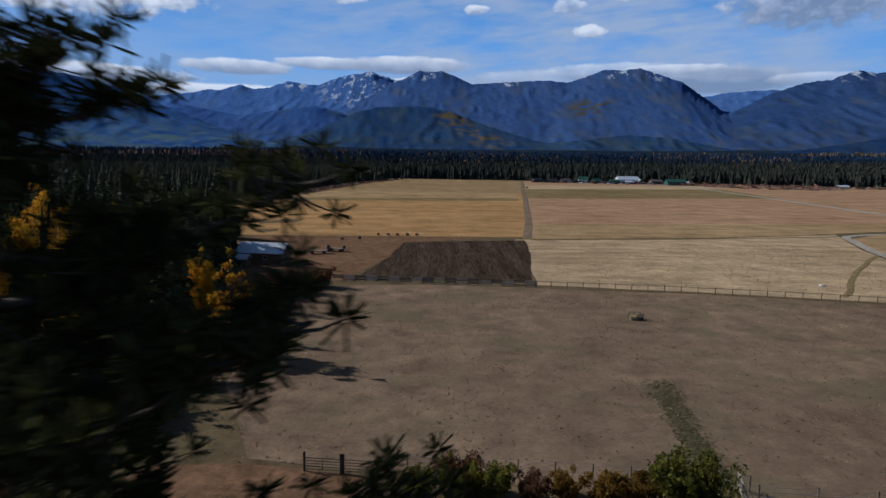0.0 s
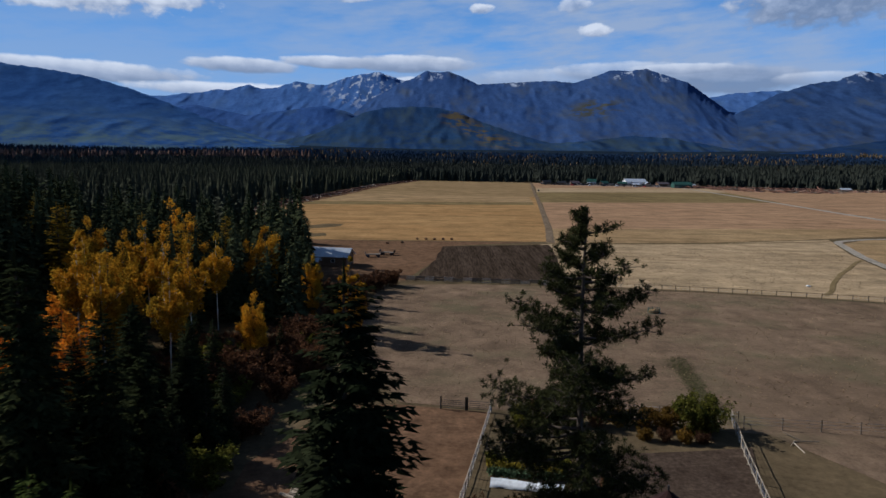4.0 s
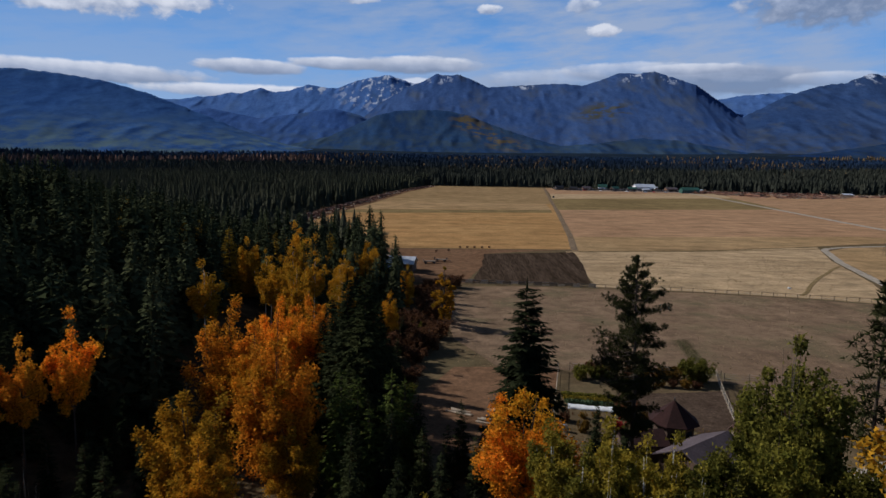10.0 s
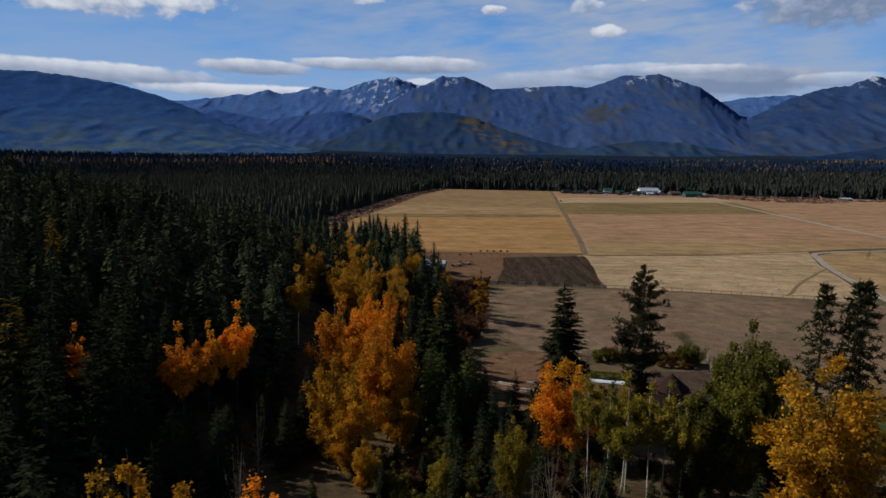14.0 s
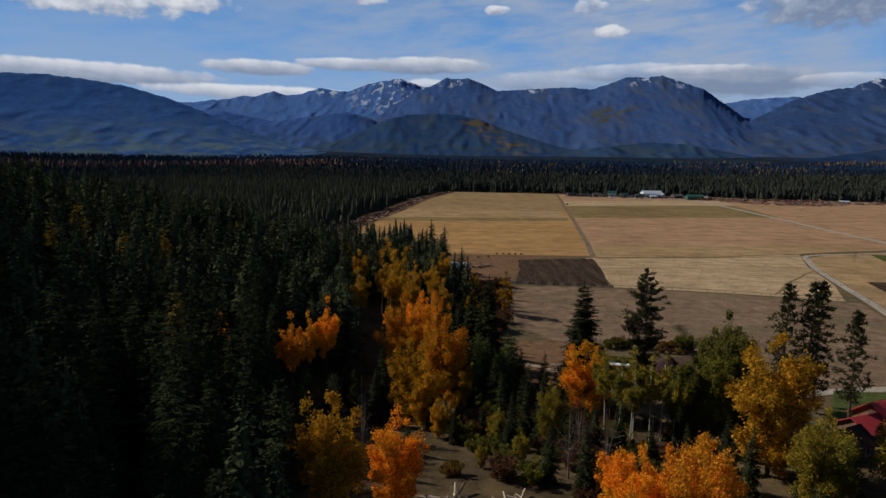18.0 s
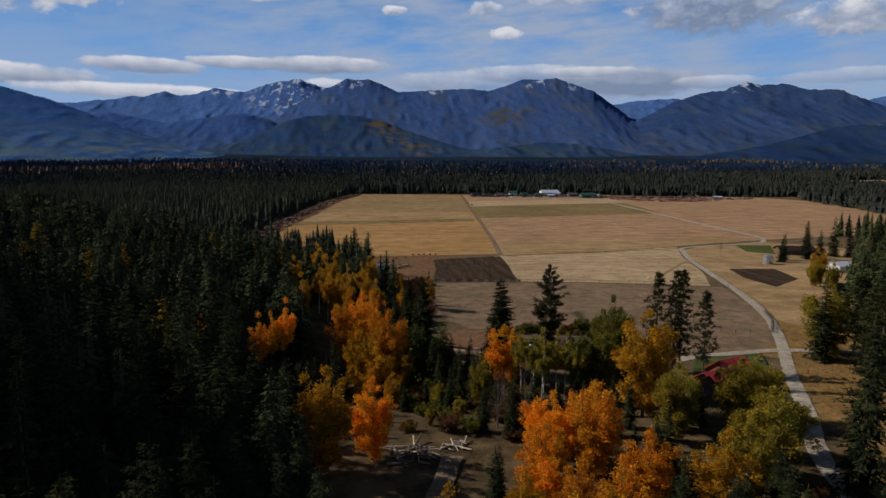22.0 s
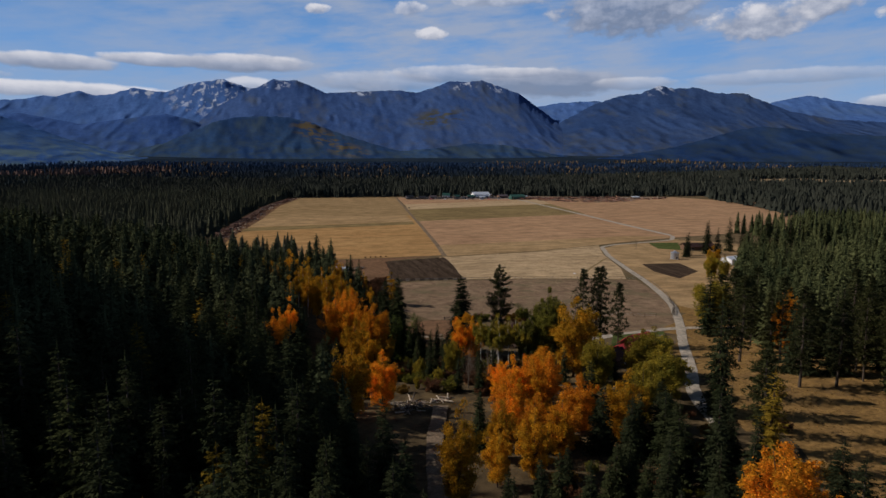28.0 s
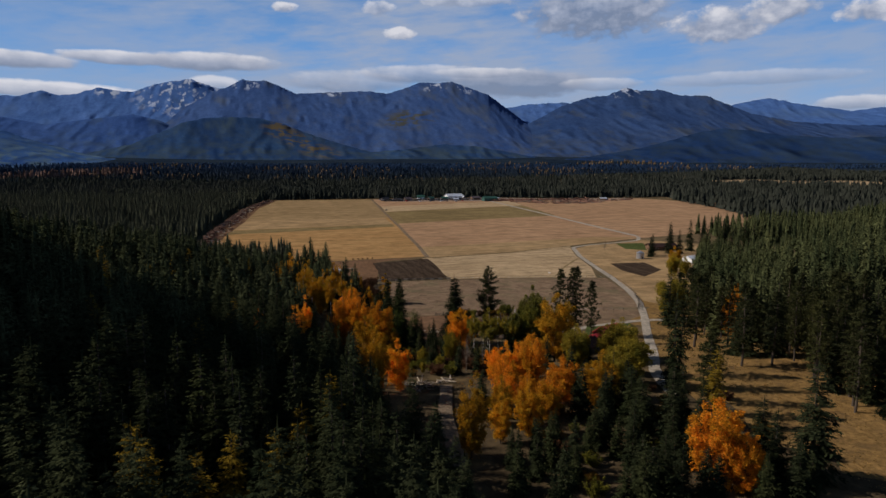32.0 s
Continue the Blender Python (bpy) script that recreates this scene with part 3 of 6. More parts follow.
ridge("right_hill", "low wooded foothill, darkened as under cloud shadow", [
    (20, -0.9), (24, 0.3), (30, 1.2), (33, 1.7), (35.3, 2.33), (37.4, 2.95), (39.4, 3.25), (41.4, 3.0), (43.7, 2.6), (48.3, 2.3), (56, 2.6), (66, 2.4), (80, 2.4)], 3050, 500, 4.4, SHADED_FOOTHILL, 240, 36, 0.04, 3.0)


# ---- the ground ----
def ground_sheet():
    rings = np.r_[np.arange(0, 300, 7.0), np.geomspace(300, 4600, 70)]
    az = np.radians(np.linspace(0, 360, 241)[:-1])
    Rr, A = np.meshgrid(rings, az, indexing="ij")
    x, y = Rr * np.sin(A) - 40, Rr * np.cos(A) - 60
    z = gz(x, y)
    near = (np.hypot(x + 40, y + 60) < 330) & ((y < 5) | (x < -62))
    z = z + near * np.array([0.35 * noise.noise((a / 9, b / 9, 0)) for a, b in zip(x.ravel(), y.ravel())]).reshape(x.shape)
    n = len(az)
    i = np.arange(len(rings) - 1)[:, None] * n
    j = np.arange(n)[None]
    k = (j + 1) % n
    f = np.stack([i + j, i + n + j, i + n + k, i + k], -1).reshape(-1, 4)
    cx, cy = x[:-1].ravel(), y[:-1].ravel()
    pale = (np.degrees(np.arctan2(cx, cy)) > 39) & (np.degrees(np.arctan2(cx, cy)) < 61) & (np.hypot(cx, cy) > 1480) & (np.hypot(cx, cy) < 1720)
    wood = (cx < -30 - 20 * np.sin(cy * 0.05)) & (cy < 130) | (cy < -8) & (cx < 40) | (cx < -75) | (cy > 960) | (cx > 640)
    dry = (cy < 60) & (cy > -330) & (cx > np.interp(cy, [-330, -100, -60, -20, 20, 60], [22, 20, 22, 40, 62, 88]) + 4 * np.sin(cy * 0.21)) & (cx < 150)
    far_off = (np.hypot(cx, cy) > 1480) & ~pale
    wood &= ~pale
    me = mesh_of("ground", np.stack([x, y, z], -1).reshape(-1, 3), [f[~wood & ~dry & ~far_off & ~pale], f[wood & ~dry & ~far_off], f[dry], f[far_off], f[pale]], [GROUND, FLOOR, DRY_GRASS, HAZED_WOODLAND, HAY_PALE], [0, 1, 2, 3, 4], True)
    thing("ground", "dry brown valley floor with leaf litter under the trees", "ground", kind="structure", data=me)


ground_sheet()


def sheet(name, label, pts, z, mat, category="field"):
    """A patch of field, cut into cells so that its edge can be ragged."""
    ob = thing(name, label, category, kind="structure", data=None)
    me = bpy.data.meshes.new(name)
    bm = bmesh.new()
    ring = []
    for (x0, y0), (x1, y1) in zip(pts, pts[1:] + pts[:1]):
        d = math.hypot(x1 - x0, y1 - y0)
        k = max(1, int(d / 6))
        for q in range(k):
            x, y = x0 + (x1 - x0) * q / k, y0 + (y1 - y0) * q / k
            w = 0.5 * noise.noise((x / 5, y / 5, z)) + 0.5 * noise.noise((x / 17, y / 17, z))
            ring.append(bm.verts.new((x + w, y + w * 1.3, z)))
    f = bm.faces.new(ring)
    if f.normal.z < 0:
        f.normal_flip()
    bmesh.ops.triangulate(bm, faces=[f])
    bm.normal_update()
    for g in bm.faces:
        if g.normal.z < 0:
            g.normal_flip()
    bm.to_mesh(me)
    bm.free()
    me.materials.append(mat)
    scene.collection.objects.unlink(ob)
    bpy.data.objects.remove(ob)
    return thing(name, label, category, kind="structure", data=me)


def ribbon(name, label, pts, width, z, mat, category="road", follow=False):
    """A track along a line of points, smoothed, with uneven shoulders."""
    p = np.array(pts, float)
    t = np.r_[0, np.cumsum(np.linalg.norm(np.diff(p, axis=0), axis=1))]
    s = np.arange(0, t[-1], 2.5)
    q = np.stack([np.interp(s, t, p[:, k]) for k in (0, 1)], 1)
    for _ in range(6):
        q[1:-1] = (q[:-2] + 2 * q[1:-1] + q[2:]) / 4
    d = np.gradient(q, axis=0)
    d /= np.linalg.norm(d, axis=1, keepdims=True)
    nrm = np.stack([-d[:, 1], d[:, 0]], 1)
    rows = []
    for sgn in (-1, -0.45, 0, 0.45, 1):
        w = width / 2 * sgn * (1 + 0.16 * np.array([noise.noise((a / 4 + sgn * 9, b / 4, 2)) for a, b in q]))
        e = q + nrm * w[:, None]
        rows.append(np.c_[e, (gz(e[:, 0], e[:, 1]) if follow else np.zeros(len(e))) + z + (0.06 if abs(sgn) < 1 else 0) - (0.04 if sgn == 0 else 0)])
    v = np.concatenate(rows)
    n = len(q)
    i = np.arange(4)[:, None] * n + np.arange(n - 1)[None]
    f = np.stack([i, i + 1, i + n + 1, i + n], -1).reshape(-1, 4)
    return thing(name, label, category, kind="structure", data=mesh_of(name, v, [f[:, ::-1]], mat, shade=True))

# ---- fields ----
sheet("field_west", "mown hay field with golden stubble", [(-64, 945), (112, 945), (84, 700), (54, 430), (34, 262), (27, 221), (-60, 214), (-104, 216), (-126, 250), (-126, 300), (-122, 400), (-112, 520), (-97, 740)], 0.03, HAY_GOLD)
sheet("field_west_far", "far end of the hay field, duller tan stubble", [(-63, 943), (110, 943), (82, 695), (66, 545), (-109, 545), (-97, 740)], 0.06, HAY_DULL)
sheet("field_west_mid", "straw-coloured strip of hay field", [(60, 545), (53, 465), (-115, 435), (-110, 545)], 0.06, HAY)
sheet("field_west_strip", "green strip of aftermath in the hay field", [(53, 465), (50, 437), (-118, 396), (-115, 430)], 0.09, HAY_GREEN)
sheet("field_east", "wide tan stubble field", [(113, 945), (90, 730), (57, 440), (32, 236), (147, 252), (232, 282), (620, 400), (640, 700), (600, 870), (330, 850), (200, 900)], 0.03, HAY_TAN)
sheet("field_east_far", "pale far strip of stubble", [(92, 745), (335, 840), (309, 726), (79, 640)], 0.06, HAY_PALE)
sheet("field_east_green", "olive-green strip of field", [(78, 638), (307, 722), (272, 530), (58, 468)], 0.06, HAY_GREEN)
sheet("field_near_pale", "pale dry hay meadow by the fence", [(24, 214), (20, 133), (44, 129), (66, 125), (100, 116), (115, 150), (130, 200), (143, 232), (150, 248), (90, 225)], 0.05, HAY_PALE)
sheet("field_mid_pale", "straw meadow with a ditch", [(27, 216), (90, 227), (150, 250), (235, 288), (200, 300), (120, 285), (34, 270)], 0.07, HAY)
sheet("field_loop", "dry meadow within the bend of the lane", [(147, 233), (167, 250), (226, 272), (260, 230), (200, 150), (150, 60), (95, 40), (90, 55), (109, 110), (119, 147), (133, 196)], 0.05, HAY)
sheet("pasture", "grazed brown pasture", [(-26, 128), (-5, 131), (18, 129.5), (44, 127), (66, 123), (104, 113), (95, 78), (86, 54), (72, 28), (60, 20), (40, 18), (26, 44), (-4, 50), (-16, 52), (-24, 70), (-27, 95)], 0.03, PASTURE)
sheet("ploughed_plot", "dark freshly ploughed plot", [(-12, 201), (27, 212), (24, 175), (19, 138), (-19, 135), (-14, 170)], 0.08, PLOUGHED)
sheet("barnyard", "bare brown barnyard dirt", [(-62, 212), (22, 218), (-10, 203), (-14, 170), (-21, 134), (-45, 135), (-58, 160)], 0.04, DIRT)
sheet("horse_yard", "bare reddish dirt yard beside the garden", [(-16, 51), (-5, 49), (-10, 22), (-14, 12), (-28, 14), (-30, 34), (-24, 50)], 0.06, DIRT)
sheet("green_plot", "square of irrigated green grass", [(193, 254), (216, 251), (194, 211), (182, 222)], 0.08, LAWN)
sheet("brown_plot", "bare ploughed corral", [(134, 160), (158, 159), (151, 130), (128, 112), (127, 135)], 0.08, PLOUGHED)
sheet("garden_bed", "tilled vegetable garden", [(3, 38), (22, 40), (17.5, 25), (12, 22), (3, 30)], 0.08, TILLED)
sheet("lawn", "green lawn by the red-roofed house", [(40, 15.5), (60, 16.5), (54, 4), (44, -4), (30, -2)], 0.4, LAWN)
ribbon("lane", "pale gravel lane", [(300, 850), (270, 568), (250, 402), (238, 292), (222, 268), (193, 257), (166, 250), (148, 240), (142, 224), (131, 196), (117, 147), (107, 110), (96, 76), (87, 53), (72, 25), (57, 0), (44.5, -21.4), (34, -38.5), (27, -49), (21.6, -58.4), (17, -74)], 3.2, 0.16, GRAVEL, follow=True)
ribbon("side_road", "pale gravel side road", [(16, 4), (28, 12), (40, 16.2), (53, 18.5), (69, 20.8), (95, 15)], 3.2, 0.14, GRAVEL, follow=True)
ribbon("field_road", "worn gravel road between the far stubble fields", [(302, 868), (270, 568), (250, 402), (240, 300)], 5.6, 0.11, GRAVEL, "road")
sheet("brushy_margin", "bare brown strip between the hay field and the wood", [(-127, 250), (-127, 300), (-123, 400), (-113, 520), (-98, 740), (-66, 940), (-52, 940), (-82, 740), (-97, 520), (-109, 400), (-115, 300), (-117, 250)], 0.13, DIRT)
ribbon("field_track", "rutted grassy farm track", [(111, 945), (83, 695), (54, 432), (36, 274), (28, 216)], 3.2, 0.12, soil("track_dirt", (0.15, 0.11, 0.075), (0.23, 0.175, 0.125), 0.08, 1.0), "track")
ribbon("ditch", "dark grassy ditch across the meadow", [(29, 213), (80, 222), (148, 240)], 1.6, 0.10, soil("ditch_grass", (0.13, 0.10, 0.05), (0.2, 0.15, 0.08), 0.1, 1.0), "ditch")
ribbon("dry_creek", "dark grassy creek bed winding through the meadow", [(78.6, 125.5), (84, 131), (88, 139), (96, 150), (101.5, 158), (111, 169), (119, 180), (127, 188)], 1.3, 0.09, soil("creek_grass", (0.17, 0.125, 0.065), (0.25, 0.185, 0.10), 0.1, 1.0), "ditch")
ribbon("forest_edge", "reddish strip of cleared ground along the forest", [(-108, 214), (-127, 245), (-129, 300), (-125, 400), (-115, 520), (-100, 740), (-68, 943)], 9, 0.10, soil("cleared_soil", (0.15, 0.088, 0.066), (0.25, 0.155, 0.12), 0.15, 0.7), "ground")
sheet("farmyard", "pale trodden farmyard", [(118, 945), (128, 868), (200, 856), (330, 846), (430, 838), (560, 860), (600, 872), (420, 905), (330, 955), (200, 958)], 0.09, soil("farmyard_dirt", (0.21, 0.155, 0.125), (0.32, 0.245, 0.205), 0.04, 0.5))
ribbon("forest_road", "shaded dirt track through the trees", [(-35, -50), (-41, -70), (-44, -88), (-48, -105), (-55, -130)], 3.2, 0.35, soil("track_mud", (0.12, 0.09, 0.065), (0.2, 0.155, 0.115), 0.2, 1.4), "track", follow=True)


# ---- trees ----
def grow_conifer(seed, h, r, branches, seg, bare=0.06, droop=0.35, ragged=0.25, shape=0.8, twig=0.34):
    """Trunk and boughs of a spruce or fir, base at the origin; every bough carries pairs of slim drooping sprays."""
    g = np.random.default_rng(seed)
    tv, tf = tube([(0, 0, z) for z in np.linspace(0, h * 0.98, 6)], np.linspace(h * 0.012 + 0.08, 0.02, 6), 6)
    trunk = mesh_of("trunk", tv, [tf], BARK, shade=True)
    u = (np.arange(branches) + g.random(branches)) / branches
    z = h * (bare + (1 - bare) * (1 - (1 - u * 0.985) ** 0.72))
    az = g.random(branches) * 6.283
    L = r * np.clip(((h - z) / (h * (1 - bare))), 0, 1) ** shape * (1 - ragged + 2 * ragged * g.random(branches)) + 0.22
    # whole sides and storeys of the crown stand out or hang back
    L *= 1 + 0.20 * np.sin(az * 2 + g.random() * 6) * np.sin(z * 0.9 + g.random() * 6) + 0.10 * np.sin(az + g.random() * 6)
    low = 1 - z / h
    d = droop * (0.6 + 0.8 * g.random(branches))
    n = branches * seg
    b = np.repeat(np.arange(branches), seg)
    t = np.tile((np.arange(seg) + 0.7) / seg, branches) * (0.88 + 0.24 * g.random(n))
    ca, sa = np.cos(az[b]), np.sin(az[b])

    def spine(q):
        return np.stack([q * L[b] * ca, q * L[b] * sa, z[b] + 0.44 * L[b] * q * (1 - low[b]) - d[b] * L[b] * q ** 1.6 * (0.4 + low[b])], 1)

    root = spine(t * 0.78)
    out = np.stack([ca, sa, 0 * ca], 1)
    side = np.stack([-sa, ca, 0 * ca], 1)
    tris = []
    for sg in (-1, 1, 0):
        ln = (L[b] * twig * (1.25 - 0.65 * t) + 0.16) * (0.6 + 0.8 * g.random(n))
        ang = sg * (0.75 + 0.35 * g.random(n)) + (0.3 * g.normal(size=n) if sg == 0 else 0)
        way = out * np.cos(ang)[:, None] + side * np.sin(ang)[:, None]
        way[:, 2] -= 0.25 + 0.45 * low[b] * g.random(n)
        cross = np.stack([-way[:, 1], way[:, 0], g.normal(0, 0.5, n)], 1)
        cross /= np.linalg.norm(cross, axis=1, keepdims=True)
        w = (ln * (0.17 + 0.09 * g.random(n)))[:, None]
        mid = root + way * (ln * 0.25)[:, None]
        tris.append(np.stack([mid - cross * w, mid + cross * w, root + way * ln[:, None]], 1))
    v = np.concatenate(tris).reshape(-1, 3)
    top = np.array([(0, 0, h * 1.01), (0.12, 0, h * 0.93), (-0.08, 0.1, h * 0.93), (-0.05, -0.11, h * 0.93)])
    f = np.concatenate([np.arange(len(v)).reshape(-1, 3), np.array([(0, 1, 2), (0, 2, 3), (0, 3, 1)]) + len(v)])
    return trunk, np.concatenate([v, top]), f


def grow_tufted(seed, h, r, limbs, tufts, sprays, crown_from=0.3):
    """A tall pine for the middle distance: bare lower trunk, separate limbs that end in loose tufts."""
    g = np.random.default_rng(seed)
    wood, cen, siz = Geo(), [], []
    zs = np.linspace(0, h * 0.98, 7)
    v, f = tube(np.stack([0.2 * np.sin(zs / 6 + seed), 0.2 * np.cos(zs / 7), zs], 1), np.interp(zs, [0, h], [0.30, 0.03]), 6)
    wood.add(v, f)
    for k in range(limbs):
        q = (k + g.random()) / limbs
        z = h * (crown_from + (0.97 - crown_from) * q)
        L = r * np.interp(q, [0, 0.2, 0.5, 0.8, 1], [0.55, 0.9, 0.95, 0.6, 0.15]) * (0.55 + 0.6 * g.random())
        a = k * 2.4 + g.random()
        end = np.array([L * math.cos(a), L * math.sin(a), z + L * (0.35 * q - 0.22)])
        v, f = tube([(0, 0, z), end * [0.5, 0.5, 0] + [0, 0, (z + end[2]) / 2 - 0.06 * L], end], [0.05, 0.035, 0.012], 3)
        wood.add(v, f)
        for j in range(tufts):
            s = 0.35 + 0.65 * (j + g.random()) / tufts
            cen.append(np.array([0, 0, z]) * (1 - s) + end * s + g.normal(0, 0.12 * L + 0.1, 3) * [1, 1, 0.5])
            siz.append(0.36 + 0.34 * g.random())
    for k in range(4):
        cen.append(np.array([0, 0, h * (0.93 + 0.02 * k)]))
        siz.append(0.4 - 0.06 * k)
    cen, siz = np.array(cen), np.array(siz)
    w = np.repeat(np.arange(len(cen)), sprays)
    n = len(w)
    d = g.normal(size=(n, 3)) * [1, 1, 0.8] + [0, 0, 0.3]
    d /= np.linalg.norm(d, axis=1, keepdims=True)
    c = np.cross(d, g.normal(size=(n, 3)))
    c /= np.linalg.norm(c, axis=1, keepdims=True)
    L = (siz[w] * (0.8 + 0.7 * g.random(n)))[:, None]
    p = cen[w] + d * L * 0.15
    tri = np.stack([p - c * L * 0.15, p + c * L * 0.15, p + d * L], 1).reshape(-1, 3)
    return wood, tri, np.arange(3 * n).reshape(-1, 3)


def grow_leafy(seed, h, r, clumps, leaves, leaf, crown_from=0.3, narrow=1.0, trunk_r=0.2, lean=0.0, stems=1, leaders=9):
    """Trunk with ascending leaders and side limbs; the leaves hang in separate plumes round their ends, with gaps between."""
    g = np.random.default_rng(seed)
    wood, cen, siz = Geo(), [], []
    z0 = h * crown_from
    zs = np.linspace(0, h * 0.9, 7)
    bend = g.normal(0, 0.03 * h, 2)
    path = np.stack([bend[0] * (zs / h) ** 1.5, bend[1] * (zs / h) ** 1.5, zs], 1)
    v, f = tube(path, np.linspace(trunk_r, 0.03, 7), 6)
    wood.add(v, f)

    def on_trunk(z):
        return np.array([np.interp(z, zs, path[:, k]) for k in (0, 1, 2)])

    limbs = []
    for k in range(leaders):
        a = k * 2.4 + 0.8 * g.random()
        reach = 0.0 if k == 0 else r * narrow * (0.34 + 0.48 * g.random())
        top = h * (1.0 if k == 0 else 0.985 - 0.20 * reach / r - 0.15 * g.random())
        limbs.append((on_trunk(z0 * 0.7 + (h - z0) * 0.35 * g.random()), a, reach, top, 0.65, 1.0))
    for k in range(leaders * 2):
        q = (k + g.random()) / (leaders * 2)
        base = on_trunk(z0 * 0.8 + (h - z0) * 0.5 * q)
        reach = r * narrow * (0.74 + 0.28 * g.random()) * math.sin(math.pi * (0.14 + 0.5 * q))
        limbs.append((base, k * 2.4 + 1.2 + 0.7 * g.random(), reach, base[2] + reach * (0.25 + 0.6 * g.random()), 1.0, 0.7))
    each = max(2, clumps // len(limbs))
    for base, a, reach, top, bow, weight in limbs:
        s = np.linspace(0, 1, 4)
        line = base + np.stack([reach * s ** bow * math.cos(a), reach * s ** bow * math.sin(a), (top - base[2]) * s], 1)
        v, f = tube(line, [trunk_r * 0.36, trunk_r * 0.25, trunk_r * 0.13, 0.015], 4)
        wood.add(v, f)
        for j in range(each):
            q = 0.30 + 0.68 * ((j + g.random()) / each) ** 0.8
            size = r * (0.115 + 0.115 * g.random()) * (1.2 - 0.4 * q)
            p = np.array([np.interp(q, s, line[:, k]) for k in range(3)]) + g.normal(0, 0.095 * r, 3)
            p[2] = min(p[2], h - 0.4 * size)
            cen.append(p)
            siz.append(size)
    cen, siz = np.array(cen), np.array(siz)
    w = np.repeat(np.arange(len(cen)), leaves)
    n = len(w)
    d = g.normal(size=(n, 3))
    d /= np.linalg.norm(d, axis=1, keepdims=True)
    rad = np.where(g.random(n) < 0.16, 0.9 + 0.75 * g.random(n), 0.45 + 0.6 * g.random(n))
    p = cen[w] + d * (siz[w] * rad)[:, None] * [1, 1, 1.3]
    a = g.normal(size=(n, 3)) * 0.8 + d
    a /= np.linalg.norm(a, axis=1, keepdims=True)
    b = np.cross(a, g.normal(size=(n, 3)))
    b /= np.linalg.norm(b, axis=1, keepdims=True)
    s = (leaf * (0.6 + 0.8 * g.random(n)))[:, None]
    tri = np.stack([p - a * s, p + a * s + b * s * 0.6, p + a * s * 0.6 - b * s], 1).reshape(-1, 3)
    return wood, tri, np.arange(3 * n).reshape(-1, 3)


def grow_pine(seed, h, r, limbs, tufts, needles, crown_from=0.3):
    """A long-needled pine: bare lower trunk, crooked limbs, round tufts of needles at their ends."""
    g = np.random.default_rng(seed)
    wood = Geo()
    zs = np.linspace(0, h * 0.99, 12)
    path = np.stack([0.25 * np.sin(zs / 5), 0.2 * np.cos(zs / 6) - 0.2, zs], 1)
    v, f = tube(path, np.interp(zs, [0, h], [0.36, 0.035]), 8)
    wood.add(v, f)
    tips, size = [], []
    for b in range(limbs):
        q = (b + g.random()) / limbs
        z = h * (crown_from + (0.985 - crown_from) * q ** 1.12)
        prof = np.interp(q, [0, 0.15, 0.45, 0.7, 0.85, 1], [0.42, 0.58, 0.92, 0.82, 0.52, 0.10])
        L = r * prof * (0.42 + 0.66 * g.random())
        a = g.random() * 6.283
        t = np.linspace(0, 1, 5)
        wob = np.cumsum(g.normal(0, 0.06 * L, (5, 2)), 0)
        zz = z - 0.16 * L * np.sin(t * 2.4) * (1.2 - q) + 0.25 * L * t ** 2 * (0.3 + q)
        pts = np.stack([np.interp(z, zs, path[:, 0]) + L * t * math.cos(a) + wob[:, 0] * t, np.interp(z, zs, path[:, 1]) + L * t * math.sin(a) + wob[:, 1] * t, zz], 1)
        v, f = tube(pts, np.linspace(0.05 + 0.012 * L, 0.012, 5), 4)
        wood.add(v, f)
        many = max(7, int(tufts * L / (0.75 * r)))
        for k in range(many):
            s = 0.34 + 0.66 * (k + g.random()) / many
            i = s * 4
            base = pts[int(min(3, i))] + (pts[min(4, int(i) + 1)] - pts[int(min(3, i))]) * (i - int(min(3, i)))
            tip = base + g.normal(0, 0.075 * L + 0.12, 3) * [1, 1, 0.55] + [0, 0, 0.12]
            v, f = tube([base, (base + tip) / 2 - [0, 0, 0.03], tip], [0.02, 0.015, 0.008], 3)
            wood.add(v, f)
            tips.append(tip)
            size.append(0.13 + 0.09 * g.random())
    tips, size = np.array(tips), np.array(size)
    w = np.repeat(np.arange(len(tips)), needles)
    n = len(w)
    d = g.normal(size=(n, 3)) + [0, 0, 0.35]
    d /= np.linalg.norm(d, axis=1, keepdims=True)
    side = np.cross(d, g.normal(size=(n, 3)))
    side /= np.linalg.norm(side, axis=1, keepdims=True)
    L = (size[w] * (0.7 + 0.6 * g.random(n)))[:, None]
    p0 = tips[w] + d * 0.03
    tri = np.stack([p0 - side * 0.013, p0 + side * 0.013, p0 + d * L + side * 0.013, p0 + d * L - side * 0.013], 1).reshape(-1, 3)
    return wood, tri, np.arange(4 * n).reshape(-1, 4)


TREES = {}
SPRUCE_MODELS = []


def species(key, trunk, crown):
    TREES.setdefault(key, []).append((trunk, crown))


for s in range(7):
    tr, v, f = grow_conifer(100 + s, 22.0, 3.2 + 0.25 * (s % 3), 265, 4, bare=0.04, droop=0.3 + 0.06 * (s % 4), ragged=0.30, shape=0.66 + 0.08 * (s % 3), twig=0.27)
    species("spruce", tr, mesh_of("crown", v, [f], NEEDLE))
    SPRUCE_MODELS.append((v / 22.0, f))
tr, v, f = grow_conifer(130, 22.0, 3.3, 520, 9, bare=0.03, droop=0.34, ragged=0.34, shape=0.66, twig=0.22)
species("big_spruce", tr, mesh_of("crown", v, [f], NEEDLE))
